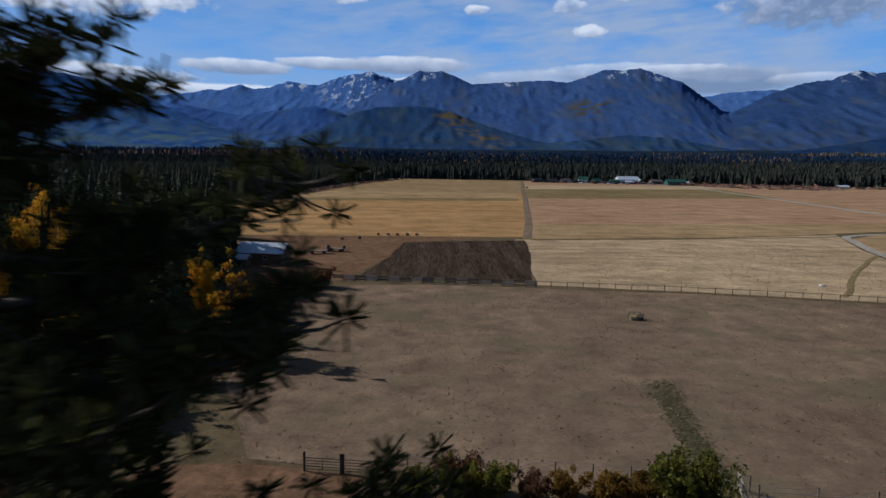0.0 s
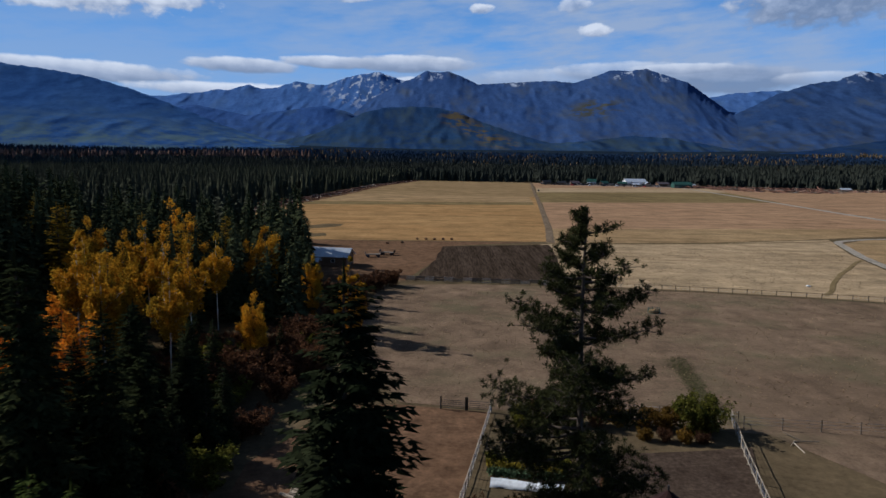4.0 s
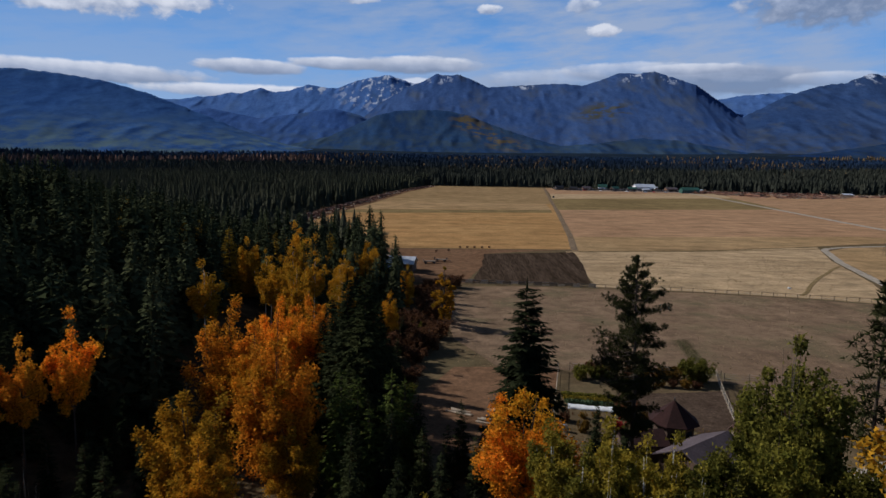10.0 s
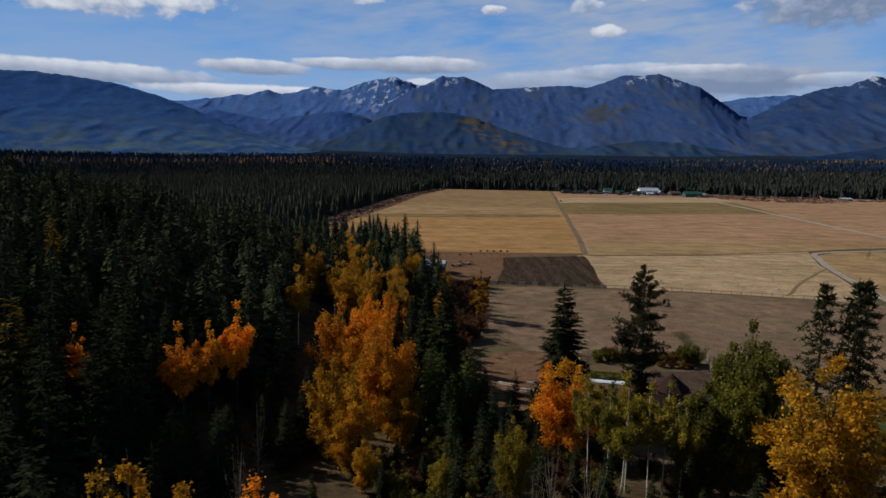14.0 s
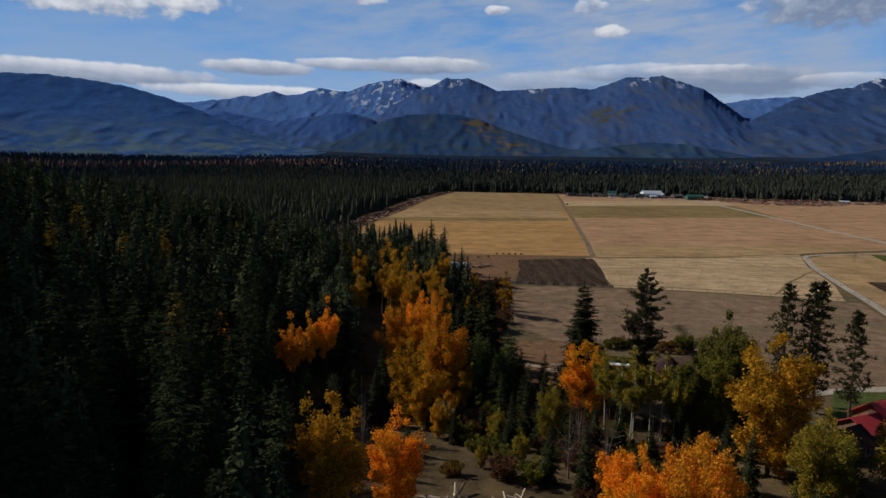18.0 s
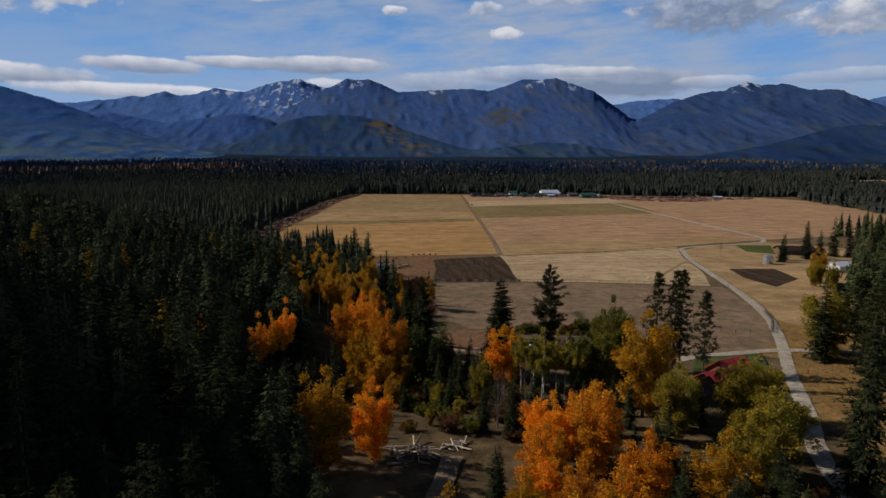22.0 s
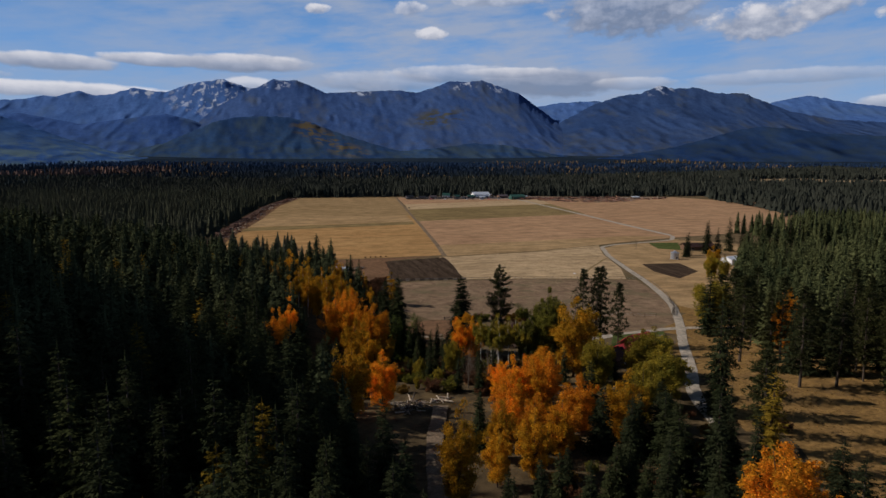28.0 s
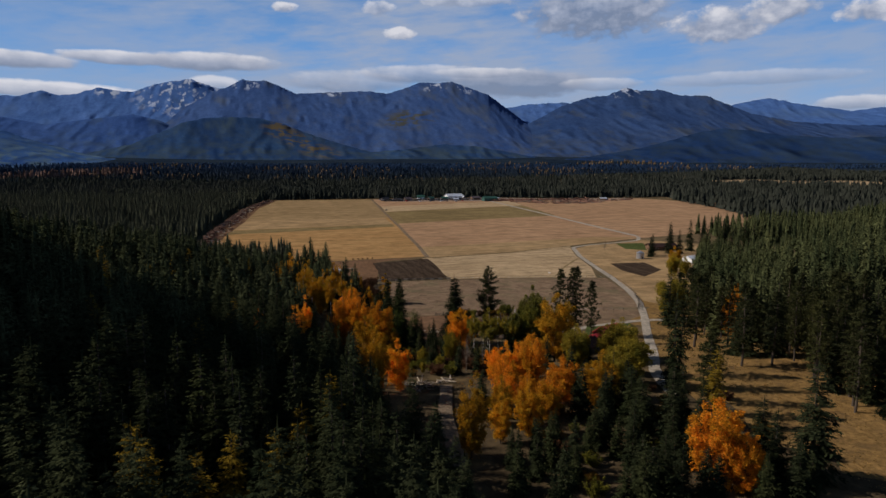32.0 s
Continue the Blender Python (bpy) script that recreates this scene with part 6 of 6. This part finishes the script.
gabled("white_shop", "white-roofed outbuilding behind dark trees", 188, 150, 15, 13, 8, 3.2, 1.6, WHITE, TIN, 0.5, [(0, 0, 0, 3, 2.6)], [], category="building")


def vehicle(x, y, turn, mat, label):
    """A parked pickup or car, far away."""
    ob = thing("pickup_truck", label, "vehicle", pose(x, y, 0, 0, 0, turn), "farm vehicles")
    part("body", boxes(((-2.6, -0.95, 0.45), (2.6, 0.95, 1.05)), bevel=0.12), mat, ob)
    part("cab", boxes(((-0.9, -0.85, 1.05), (1.1, 0.85, 1.75)), bevel=0.2), mat, ob)
    part("windscreen", boxes(((1.0, -0.7, 1.15), (1.14, 0.7, 1.6)), bevel=0.03), GLASS, ob)
    for sx in (-1.7, 1.7):
        for sy in (-0.92, 0.92):
            bm = bmesh.new()
            bmesh.ops.create_cone(bm, cap_ends=True, segments=12, radius1=0.38, radius2=0.38, depth=0.22, matrix=Matrix.Translation((sx, sy, 0.38)) @ Matrix.Rotation(math.pi / 2, 4, "X"))
            part("wheel", bm, DARK_METAL, ob)


for k, (x, y, tn) in enumerate(((215, 855, 20), (224, 850, 70), (238, 846, 10), (252, 852, 95), (180, 862, 40), (198, 858, 0), (270, 858, 60), (158, 866, 15))):
    vehicle(x, y, tn, (WHITE, DARK_METAL, GALV, RED_TIN)[k % 4], ("white", "black", "silver", "red")[k % 4] + " pickup parked in the far farmyard")
vehicle(84, 662, 80, DARK_METAL, "dark pickup parked on the field track")


def log_of(length, r, seed):
    g = np.random.default_rng(seed)
    v, f = tube([(0, 0, 0), (length / 2, g.normal(0, 0.04), 0), (length, 0, 0)], [r, r * 0.93, r * 0.85], 8)
    m = len(v)
    v = np.concatenate([v, [(0, 0, 0), (length, 0, 0)]])
    a = np.arange(8)
    caps = np.concatenate([np.stack([np.full(8, m), (a + 1) % 8, a], 1), np.stack([np.full(8, m + 1), 16 + a, 16 + (a + 1) % 8], 1)])
    return v, f, caps


def log_heap(name, label, x, y, count, spread, length, seed, mats, r=0.14, height=1.0, turn=None):
    """A loose heap of logs and slash, each log a part."""
    g = np.random.default_rng(seed)
    z = float(gz(x, y))
    ob = thing(name, label, "logs", pose(x, y, z))
    shared = []
    for s in range(4):
        v, f, c = log_of(length * (0.55 + 0.3 * s / 3), r * (0.6 + 0.25 * s), seed + s)
        shared.append(mesh_of("log", v, [f, c], mats[s % len(mats)], shade=False))
    for k in range(count):
        px, py = g.normal(0, spread, 2) * (1 if turn is None else 0.45)
        lift = max(0.12, height * math.exp(-(px * px + py * py) / (2 * spread * spread)) * g.random())
        o = part("log", shared[k % 4], None, ob)
        o.matrix_basis = pose(px, py, lift + float(gz(x + px, y + py)) - z, g.normal(0, 6 if turn is None else 1), g.normal(0, 7 if turn is None else 1), g.random() * 360 if turn is None else turn + g.normal(0, 3))


def sticks(name, label, category, seed, count, place, reach, thick, mat):
    """Strewn poles and offcuts, too far off to tell apart."""
    g = np.random.default_rng(seed)
    geo = Geo()
    for _ in range(count):
        x, y = place(g)
        a, L, r = g.random() * 6.283, reach * (0.4 + 0.8 * g.random()), thick * (0.5 + g.random())
        z = float(gz(x, y)) + r + 0.6 * g.random()
        d = np.array([math.cos(a) * L / 2, math.sin(a) * L / 2, 0.10 * L * g.normal()])
        v, f = tube([np.array([x, y, z]) - d, np.array([x, y, z + 0.05 * L]), np.array([x, y, z]) + d], [r, r * 0.9, r * 0.6], 4)
        geo.add(v, f)
    thing(name, label, category, kind="stuff", data=geo.mesh(name, mat))


def along_margin(g):
    y = 235 + 700 * g.random() ** 1.4
    return np.interp(y, [235, 300, 400, 520, 740, 940], [-124, -122, -118, -107, -92, -60]) + g.normal(0, 3.6), y


sticks("brush_windrow", "windrow of dead brush along the wood's edge", "brush", 71, 900, along_margin, 4.5, 0.26, RUST_BRUSH)
sticks("pole_windrow", "bleached poles strewn along the wood's edge", "logs", 72, 160, along_margin, 6.0, 0.22, PALE_WOOD)
sticks("log_decks", "rows of reddish logs decked beside the far farm", "logs", 73, 420, lambda g: (300 + 190 * g.random(), 838 + 8 * np.round(4 * g.random()) + g.normal(0, 1.2)), 12, 0.5, RUST_BRUSH)
sticks("yard_scrap", "dark scrap and stacked poles in the far farmyard", "scrap", 74, 330, lambda g: (118 + 190 * g.random(), 872 + 50 * g.random()), 6, 0.75, DARK_METAL)
log_heap("slash_pile", "heap of peeled logs and slash in a clearing", -40.5, -48.0, 60, 2.1, 4.0, 5, [PALE_WOOD, WOOD, PALE_WOOD, BARK])
log_heap("log_pile", "small scatter of pale split logs", -33.0, -45.5, 18, 1.0, 3.0, 6, [PALE_WOOD, WOOD, PALE_WOOD])
log_heap("log_row", "peeled logs lying in the dirt yard", -24.2, 29.2, 5, 0.9, 5.0, 7, [PALE_WOOD, PALE_WOOD, WOOD], 0.13, 0.2, turn=-28)
log_heap("log_row", "peeled logs stacked beside the dirt yard", -20.0, 25.2, 8, 0.7, 4.6, 8, [PALE_WOOD, WOOD, PALE_WOOD], 0.13, 0.5, turn=-24)
log_heap("log_row", "short pale logs by the yard fence", -18.4, 29.2, 5, 0.5, 2.6, 9, [PALE_WOOD, PALE_WOOD], 0.12, 0.3, turn=-10)
log_heap("fallen_branch", "fallen bleached branches by the garden fence", 28, 42, 4, 0.9, 3.0, 10, [PALE_WOOD, WOOD], 0.06, 0.1)
RED_LOG = plain("barked_red_logs", (0.23, 0.12, 0.08), 0.95, grain=2)
for k, (x, y) in enumerate(((335, 808), (350, 790), (362, 770), (385, 752), (410, 775), (440, 790), (470, 800), (400, 800), (430, 812), (345, 830), (370, 812), (500, 815), (525, 818), (318, 868), (330, 880), (355, 862), (380, 842), (405, 846), (428, 842), (455, 838), (480, 842), (392, 775), (420, 752), (445, 764), (468, 778), (362, 800), (545, 826))):
    log_heap("log_deck", "long deck of brown sawmill logs", x, y, 22, 5.0, 15, 30 + k, [RED_LOG, RED_LOG, WOOD, RED_LOG], 0.5, 2.2)


def silo(x, y):
    ob = thing("grain_bin", "round galvanised steel grain bin", "grain bin", pose(x, y, 0))
    bm = bmesh.new()
    for k in range(8):
        bmesh.ops.create_cone(bm, cap_ends=False, segments=32, radius1=2.45, radius2=2.45, depth=0.46, matrix=Matrix.Translation((0, 0, 0.25 + k * 0.5)))
        bmesh.ops.create_cone(bm, cap_ends=False, segments=32, radius1=2.5, radius2=2.5, depth=0.05, matrix=Matrix.Translation((0, 0, 0.5 + k * 0.5)))
    part("shell", bm, GALV, ob)
    bm = bmesh.new()
    bmesh.ops.create_cone(bm, cap_ends=True, segments=32, radius1=2.7, radius2=0.3, depth=1.2, matrix=Matrix.Translation((0, 0, 4.6)))
    part("roof", bm, GALV, ob)
    bm = bmesh.new()
    bmesh.ops.create_cone(bm, cap_ends=True, segments=16, radius1=0.35, radius2=0.25, depth=0.3, matrix=Matrix.Translation((0, 0, 5.3)))
    part("cap", bm, GALV, ob)
    part("door", boxes(((-0.4, -2.56, 0.3), (0.4, -2.4, 1.7)), bevel=0.03), DARK_METAL, ob)


silo(165, 175)


# ---- fences ----
def post_mesh(h, w, mat):
    bm = boxes(((-w / 2, -w / 2, -0.3), (w / 2, w / 2, h)), bevel=w * 0.18)
    me = bpy.data.meshes.new("post")
    bm.to_mesh(me)
    bm.free()
    me.materials.append(mat)
    return me


def along(line, step):
    p = np.array(line, float)
    t = np.r_[0, np.cumsum(np.linalg.norm(np.diff(p, axis=0), axis=1))]
    s = np.linspace(0, t[-1], max(2, int(round(t[-1] / step)) + 1))
    return [(float(np.interp(a, t, p[:, 0])), float(np.interp(a, t, p[:, 1]))) for a in s]


def fence(name, label, line, step, h, w, mat, rails=(), wires=(), rail_w=0.1, sag=0.0):
    """Posts with rails or wires between them, each a part."""
    pts = along(line, step)
    x0, y0 = pts[0]
    z0 = float(gz(x0, y0))
    ob = thing(name, label, "fence", pose(x0, y0, z0))
    pm = post_mesh(h, w, mat)
    g = np.random.default_rng(int(abs(x0 * 31 + y0)))
    for x, y in pts:
        o = part("post", pm, None, ob)
        o.matrix_basis = pose(x - x0, y - y0, float(gz(x, y)) - z0, g.normal(0, 2), g.normal(0, 2), g.random() * 90)
    for r in rails:
        for (xa, ya), (xb, yb) in zip(pts, pts[1:]):
            v, f = tube([(xa - x0, ya - y0, r + float(gz(xa, ya)) - z0), (xb - x0, yb - y0, r + g.normal(0, 0.03) + float(gz(xb, yb)) - z0)], [rail_w / 2, rail_w / 2 * 0.85], 6)
            part("rail", mesh_of("rail", v, [f], mat), None, ob)
    for r in wires:
        v, f = tube([(x - x0, y - y0, r + float(gz(x, y)) - z0) for x, y in pts], [0.012] * len(pts), 4)
        part("wire", mesh_of("wire", v, [f], GALV), None, ob)
    return ob


fence("pasture_fence", "long post-and-wire pasture fence", [(19, 131), (44, 128.2), (66, 124.2), (95.5, 117.6), (106, 112)], 3.2, 1.35, 0.13, WOOD, (1.2,), (0.5, 0.85), 0.09)
fence("garden_end_fence", "post-and-wire fence along the near side of the pasture", [(24, 46), (36, 45), (52, 43.5), (70, 38)], 4.2, 1.5, 0.13, WOOD, (), (0.5, 0.9, 1.3))
fence("yard_fence", "post-and-wire fence behind the garden shrubs", [(-2.6, 50.2), (6, 49.6), (16, 48.6), (24, 47.5)], 3.0, 1.5, 0.11, WOOD, (), (0.5, 0.9, 1.3))
fence("garden_fence", "pale garden fence with boards and mesh", [(-4.8, 49.3), (-7.4, 35), (-9.9, 21.8)], 1.9, 1.45, 0.11, PALE_WOOD, (0.35, 1.35), (0.6, 0.85, 1.1), 0.09)
fence("garden_fence", "pale garden fence on the far side of the beds", [(23.4, 48.0), (20.6, 38), (17.8, 27)], 1.9, 1.45, 0.11, PALE_WOOD, (0.35, 1.35), (0.6, 0.85, 1.1), 0.09)
fence("corral_fence", "grey rail corral fence", [(17.8, 27), (21, 24), (26, 22)], 1.9, 1.3, 0.13, WOOD, (0.4, 0.8, 1.2))
fence("yard_rail", "rough pole fence closing the dirt yard", [(-19.0, 24.4), (-15.7, 26), (-12, 25.6), (-9.9, 24)], 2.2, 1.2, 0.13, WOOD, (0.5, 1.0), (), 0.1)
fence("lane_rail", "low pole rail beside the lane", [(107.5, 104), (98, 76), (93, 66)], 4.0, 0.9, 0.13, WOOD, (0.8,), (), 0.11)
# dark jack-leg fence by the lane
for k, (x, y) in enumerate(along([(92.9, 65.5), (86, 51), (77.7, 38.6)], 2.6)):
    ob = thing("fence_jack", "dark crossed-pole jack of a rail fence", "fence", pose(x, y, 0, 0, 0, 60), "jack-leg fence")
    for s in (-1, 1):
        v, f = tube([(0, s * 0.7, 0), (0, -s * 0.25, 1.45)], [0.08, 0.06], 6)
        part("leg", mesh_of("leg", v, [f], BARK), None, ob)
    for r in (0.5, 0.95, 1.3):
        v, f = tube([(-1.35, 0.2 - r * 0.1, r), (1.35, 0.2 - r * 0.1, r)], [0.07, 0.06], 6)
        part("pole", mesh_of("pole", v, [f], BARK), None, ob)
# pale board panels before the ploughed plot
for k, (x, y) in enumerate(along([(-21.9, 134.5), (-5, 132.9), (18.2, 131.2)], 2.35)):
    ob = thing("plank_fence", "weathered pale plank fence panel", "fence", pose(x, y, 0, 0, 0, -4 + 3 * math.sin(k * 2.1)), "plank fence")
    for s in (-1.05, 1.05):
        part("post", boxes(((s - 0.06, -0.06, -0.3), (s + 0.06, 0.06, 1.35)), bevel=0.015), WOOD, ob)
    for r in range(4):
        if (k * 3 + r) % 7:
            part("plank", boxes(((-1.12, -0.1, 0.2 + r * 0.29), (1.12, -0.065, 0.43 + r * 0.29)), bevel=0.008), PALE_WOOD if k % 2 else WOOD, ob)


def gate(xa, ya, xb, yb, h, mat):
    d, turn = math.hypot(xb - xa, yb - ya), math.degrees(math.atan2(yb - ya, xb - xa))
    ob = thing("farm_gate", "dark tubular steel farm gate", "gate", pose(xa, ya, 0, 0, 0, turn))
    for s in (0, d):
        v, f = tube([(s, 0, -0.2), (s, 0, h + 0.45)], [0.10, 0.10], 8)
        part("post", mesh_of("post", v, [f], mat, shade=True), None, ob)
    for r in np.linspace(0.25, h, 5):
        v, f = tube([(0.12, 0, r), (d - 0.12, 0, r)], [0.03, 0.03], 6)
        part("bar", mesh_of("bar", v, [f], mat, shade=True), None, ob)
    v, f = tube([(d / 2, 0.03, 0.25), (d / 2, 0.03, h)], [0.03, 0.03], 6)
    part("brace", mesh_of("brace", v, [f], mat, shade=True), None, ob)


gate(-10.9, 49.8, -7.9, 49.5, 1.2, DARK_METAL)
gate(-7.7, 49.5, -4.9, 49.2, 1.2, DARK_METAL)


# ---- garden and yard things ----
def row_cover(x, y, turn, length, width, h):
    """A white fleece tunnel over a vegetable row."""
    n, a = 15, np.linspace(0, math.pi, 9)
    xs = np.linspace(0, length, n)
    g = np.random.default_rng(3)
    v = np.array([(px, -width / 2 * math.cos(b) * (1 + 0.05 * g.standard_normal()), max(0, h * math.sin(b) * (1 + 0.14 * g.standard_normal()))) for px in xs for b in a])
    i = np.arange(n - 1)[:, None] * 9 + np.arange(8)[None]
    f = np.stack([i, i + 1, i + 10, i + 9], -1).reshape(-1, 4)
    thing("row_cover", "crumpled white fleece cover over a vegetable bed", "row cover", pose(x, y, 0.08, 0, 0, turn), data=mesh_of("row_cover", v, [f], TARP, shade=True))


row_cover(-6.0, 31.6, -10, 6.8, 1.5, 0.4)
CABBAGE = foliage("blue_green_kale", (0.05, 0.085, 0.05), (0.10, 0.14, 0.08), 0.2)
for r, (y, mat, lab) in enumerate(((33.6, CABBAGE, "row of blue-green kale"), (35.2, LIME, "row of yellow-green vegetables"), (37.0, GREEN, "row of dark green vegetables"))):
    g = np.random.default_rng(80 + r)
    n = 1400
    p = np.stack([-6.2 + 8.5 * g.random(n), y - 0.12 * (8.5 * g.random(n)) * 0 + g.normal(0, 0.25, n), 0.1 + 0.5 * g.random(n) ** 1.5], 1)
    p[:, 1] -= (p[:, 0] + 6.2) * 0.16
    a = g.normal(size=(n, 3))
    a /= np.linalg.norm(a, axis=1, keepdims=True)
    b = np.cross(a, g.normal(size=(n, 3)))
    b /= np.linalg.norm(b, axis=1, keepdims=True)
    q = np.stack([p - a * 0.14, p + b * 0.1, p + a * 0.14, p - b * 0.1], 1).reshape(-1, 3)
    thing("vegetable_row", lab + " in the garden bed", "vegetables", kind="stuff", data=mesh_of("vegetable_row", q, [np.arange(4 * n).reshape(-1, 4)], mat))


def tent(x, y, turn, size):
    z = float(gz(x, y))
    ob = thing("wall_tent", "white canvas tent with a peaked roof", "tent", pose(x, y, z, 0, 0, turn))
    s = size / 2
    for sg in (-1, 1):
        bm = bmesh.new()
        q = [(-s, 0, size * 0.75), (s, 0, size * 0.75), (s, sg * s, size * 0.35), (-s, sg * s, size * 0.35)]
        t = [bm.verts.new(p) for p in q]
        b = [bm.verts.new((p[0], p[1], p[2] - 0.05)) for p in q]
        bm.faces.new(t)
        bm.faces.new(b[::-1])
        for i in range(4):
            bm.faces.new((t[i], b[i], b[(i + 1) % 4], t[(i + 1) % 4]))
        bmesh.ops.recalc_face_normals(bm, faces=bm.faces)
        part("roof", bm, TARP, ob)
        part("wall", boxes(((-s, sg * s - 0.03, 0), (s, sg * s + 0.03, size * 0.36))), TARP, ob)
    for sg in (-1, 1):
        bm = bmesh.new()
        q = [(sg * s, -s, 0), (sg * s, s, 0), (sg * s, s, size * 0.34), (sg * s, 0, size * 0.74), (sg * s, -s, size * 0.34)]
        bm.faces.new([bm.verts.new(p) for p in q])
        r = bmesh.ops.extrude_face_region(bm, geom=list(bm.faces))
        for v in r["geom"]:
            if isinstance(v, bmesh.types.BMVert):
                v.co.x -= sg * 0.05
        bmesh.ops.recalc_face_normals(bm, faces=bm.faces)
        part("end_wall", bm, TARP, ob)


tent(15.5, -15.0, 40, 3.6)


def feeder(x, y):
    """A dark green hay feeder ring standing in the pasture."""
    ob = thing("hay_feeder", "dark green metal hay feeder on the pasture", "feeder", pose(x, y, 0))
    for r in (0.1, 0.55, 1.05):
        a = np.linspace(0, 2 * math.pi, 17)
        v, f = tube([(1.2 * math.cos(b), 1.0 * math.sin(b), r) for b in a], [0.045] * 17, 5)
        part("ring", mesh_of("ring", v, [f], GREEN_TIN), None, ob)
    for k in range(8):
        b = k * math.pi / 4
        part("upright", boxes(((1.2 * math.cos(b) - 0.04, math.sin(b) - 0.04, 0), (1.2 * math.cos(b) + 0.04, math.sin(b) + 0.04, 1.1)), bevel=0.01), GREEN_TIN, ob)
    bm = bmesh.new()
    bmesh.ops.create_icosphere(bm, subdivisions=3, radius=0.95, matrix=Matrix.Diagonal((1.1, 0.9, 0.6, 1)))
    for v in bm.verts:
        v.co += v.co * 0.15 * noise.noise(v.co * 2.4)
        v.co.z += 0.35
    part("hay", bm, HAY, ob)


feeder(31.7, 104)


def implement(x, y, turn, label):
    """A hay wagon or harrow by the barn."""
    ob = thing("farm_wagon", label, "wagon", pose(x, y, 0, 0, 0, turn))
    part("bed", boxes(((-2.4, -1.0, 0.75), (2.4, 1.0, 0.95)), bevel=0.02), WOOD, ob)
    for s in (-2.3, 2.3):
        part("end_rack", boxes(((s - 0.05, -1.0, 0.95), (s + 0.05, 1.0, 1.7))), DARK_WALL, ob)
    part("drawbar", boxes(((2.4, -0.06, 0.5), (3.9, 0.06, 0.62)), bevel=0.02), DARK_METAL, ob)
    for sx in (-1.6, 1.6):
        for sy in (-1.05, 1.05):
            bm = bmesh.new()
            bmesh.ops.create_cone(bm, cap_ends=True, segments=14, radius1=0.42, radius2=0.42, depth=0.2, matrix=Matrix.Translation((sx, sy, 0.42)) @ Matrix.Rotation(math.pi / 2, 4, "X"))
            part("wheel", bm, DARK_METAL, ob)


implement(-33.5, 173, 15, "old dark hay wagon standing in the barnyard")
implement(-29.5, 178, -10, "old wooden wagon beside the barnyard track")
# hay bales along the far edge of the barnyard
bm = bmesh.new()
bmesh.ops.create_cone(bm, cap_ends=True, segments=20, radius1=0.42, radius2=0.42, depth=0.9, matrix=Matrix.Translation((0, 0, 0.41)) @ Matrix.Rotation(math.pi / 2, 4, "X"))
for v in bm.verts:
    v.co += 0.05 * noise.noise_vector(v.co * 3)
bale = part("hay_bale", bm, DIRT, None)
tagged(bale, "weathered brown round hay bale", "hay bale", "bales by the field")
for k, (x, y) in enumerate(along([(-22, 219), (-9, 220.6)], 3.3)):
    if k == 0:
        bale.matrix_basis = pose(x, y, 0.03, 0, 0, 20)
    else:
        copy_thing(bale, pose(x, y + 0.3 * math.sin(k * 3), 0.03, 0, 0, k * 37))
for x, y in ((-32, 205), (-27, 208)):
    copy_thing(bale, pose(x, y, 0.04, 0, 0, x * 9))


def bench(x, y):
    z = float(gz(x, y)) + 0.4
    ob = thing("picnic_table", "brown wooden picnic table on the lawn", "table", pose(x, y, z - 0.35, 0, 0, 20))
    part("top", boxes(((-1.2, -0.4, 0.7), (1.2, 0.4, 0.76)), bevel=0.01), WOOD, ob)
    for s in (-0.75, 0.75):
        part("bench", boxes(((-1.2, s - 0.14, 0.42), (1.2, s + 0.14, 0.47)), bevel=0.01), WOOD, ob)
    for s in (-0.85, 0.85):
        part("leg", boxes(((s - 0.05, -0.85, 0), (s + 0.05, 0.85, 0.08)), ((s - 0.05, -0.3, 0), (s + 0.05, -0.2, 0.7)), ((s - 0.05, 0.2, 0), (s + 0.05, 0.3, 0.7))), WOOD, ob)


bench(55.5, 10.5)
# pale stone in the meadow
bm = bmesh.new()
bmesh.ops.create_icosphere(bm, subdivisions=2, radius=0.45)
for v in bm.verts:
    v.co += v.co * 0.35 * noise.noise(v.co * 2)
rock = part("boulder", bm, WHITE, None)
tagged(rock, "single white boulder in the dry meadow", "rock")
rock.matrix_basis = pose(81, 137, 0.2) @ Matrix.Diagonal((1.3, 1, 0.7, 1))
plant("bare", 163.6, 220.5, h=5.5, wide=0.7, label="small leafless tree by the lane")


def metal_can(x, y, r, h):
    """A ribbed galvanised can with a lid and a bail handle."""
    ob = thing("metal_can", "galvanised metal can standing by the garden gate", "can", pose(x, y, 0.05), "cans by the gate")
    zs = np.linspace(0, h, 9)
    v, f = tube([(0, 0, z) for z in zs], [r * (0.9 + 0.1 * z / h) * (1.03 if k % 2 else 1.0) for k, z in enumerate(zs)], 14)
    part("body", mesh_of("body", v, [f], GALV, shade=True), None, ob)
    v, f = tube([(0, 0, h - 0.02), (0, 0, h + 0.03), (0, 0, h + 0.08), (0, 0, h + 0.09)], [r * 1.06, r * 1.06, r * 0.5, 0.01], 14)
    lid = part("lid", mesh_of("lid", v, [f], GALV, shade=True), None, ob)
    v, f = tube([(-0.08, 0, h + 0.07), (-0.06, 0, h + 0.13), (0.06, 0, h + 0.13), (0.08, 0, h + 0.07)], [0.012] * 4, 6)
    part("handle", mesh_of("handle", v, [f], DARK_METAL, shade=True), None, lid)


for x, y, r, h in ((-8.9, 22.6, 0.32, 0.85), (-8.0, 22.2, 0.34, 0.9), (-8.5, 23.6, 0.3, 0.8)):
    metal_can(x, y, r, h)
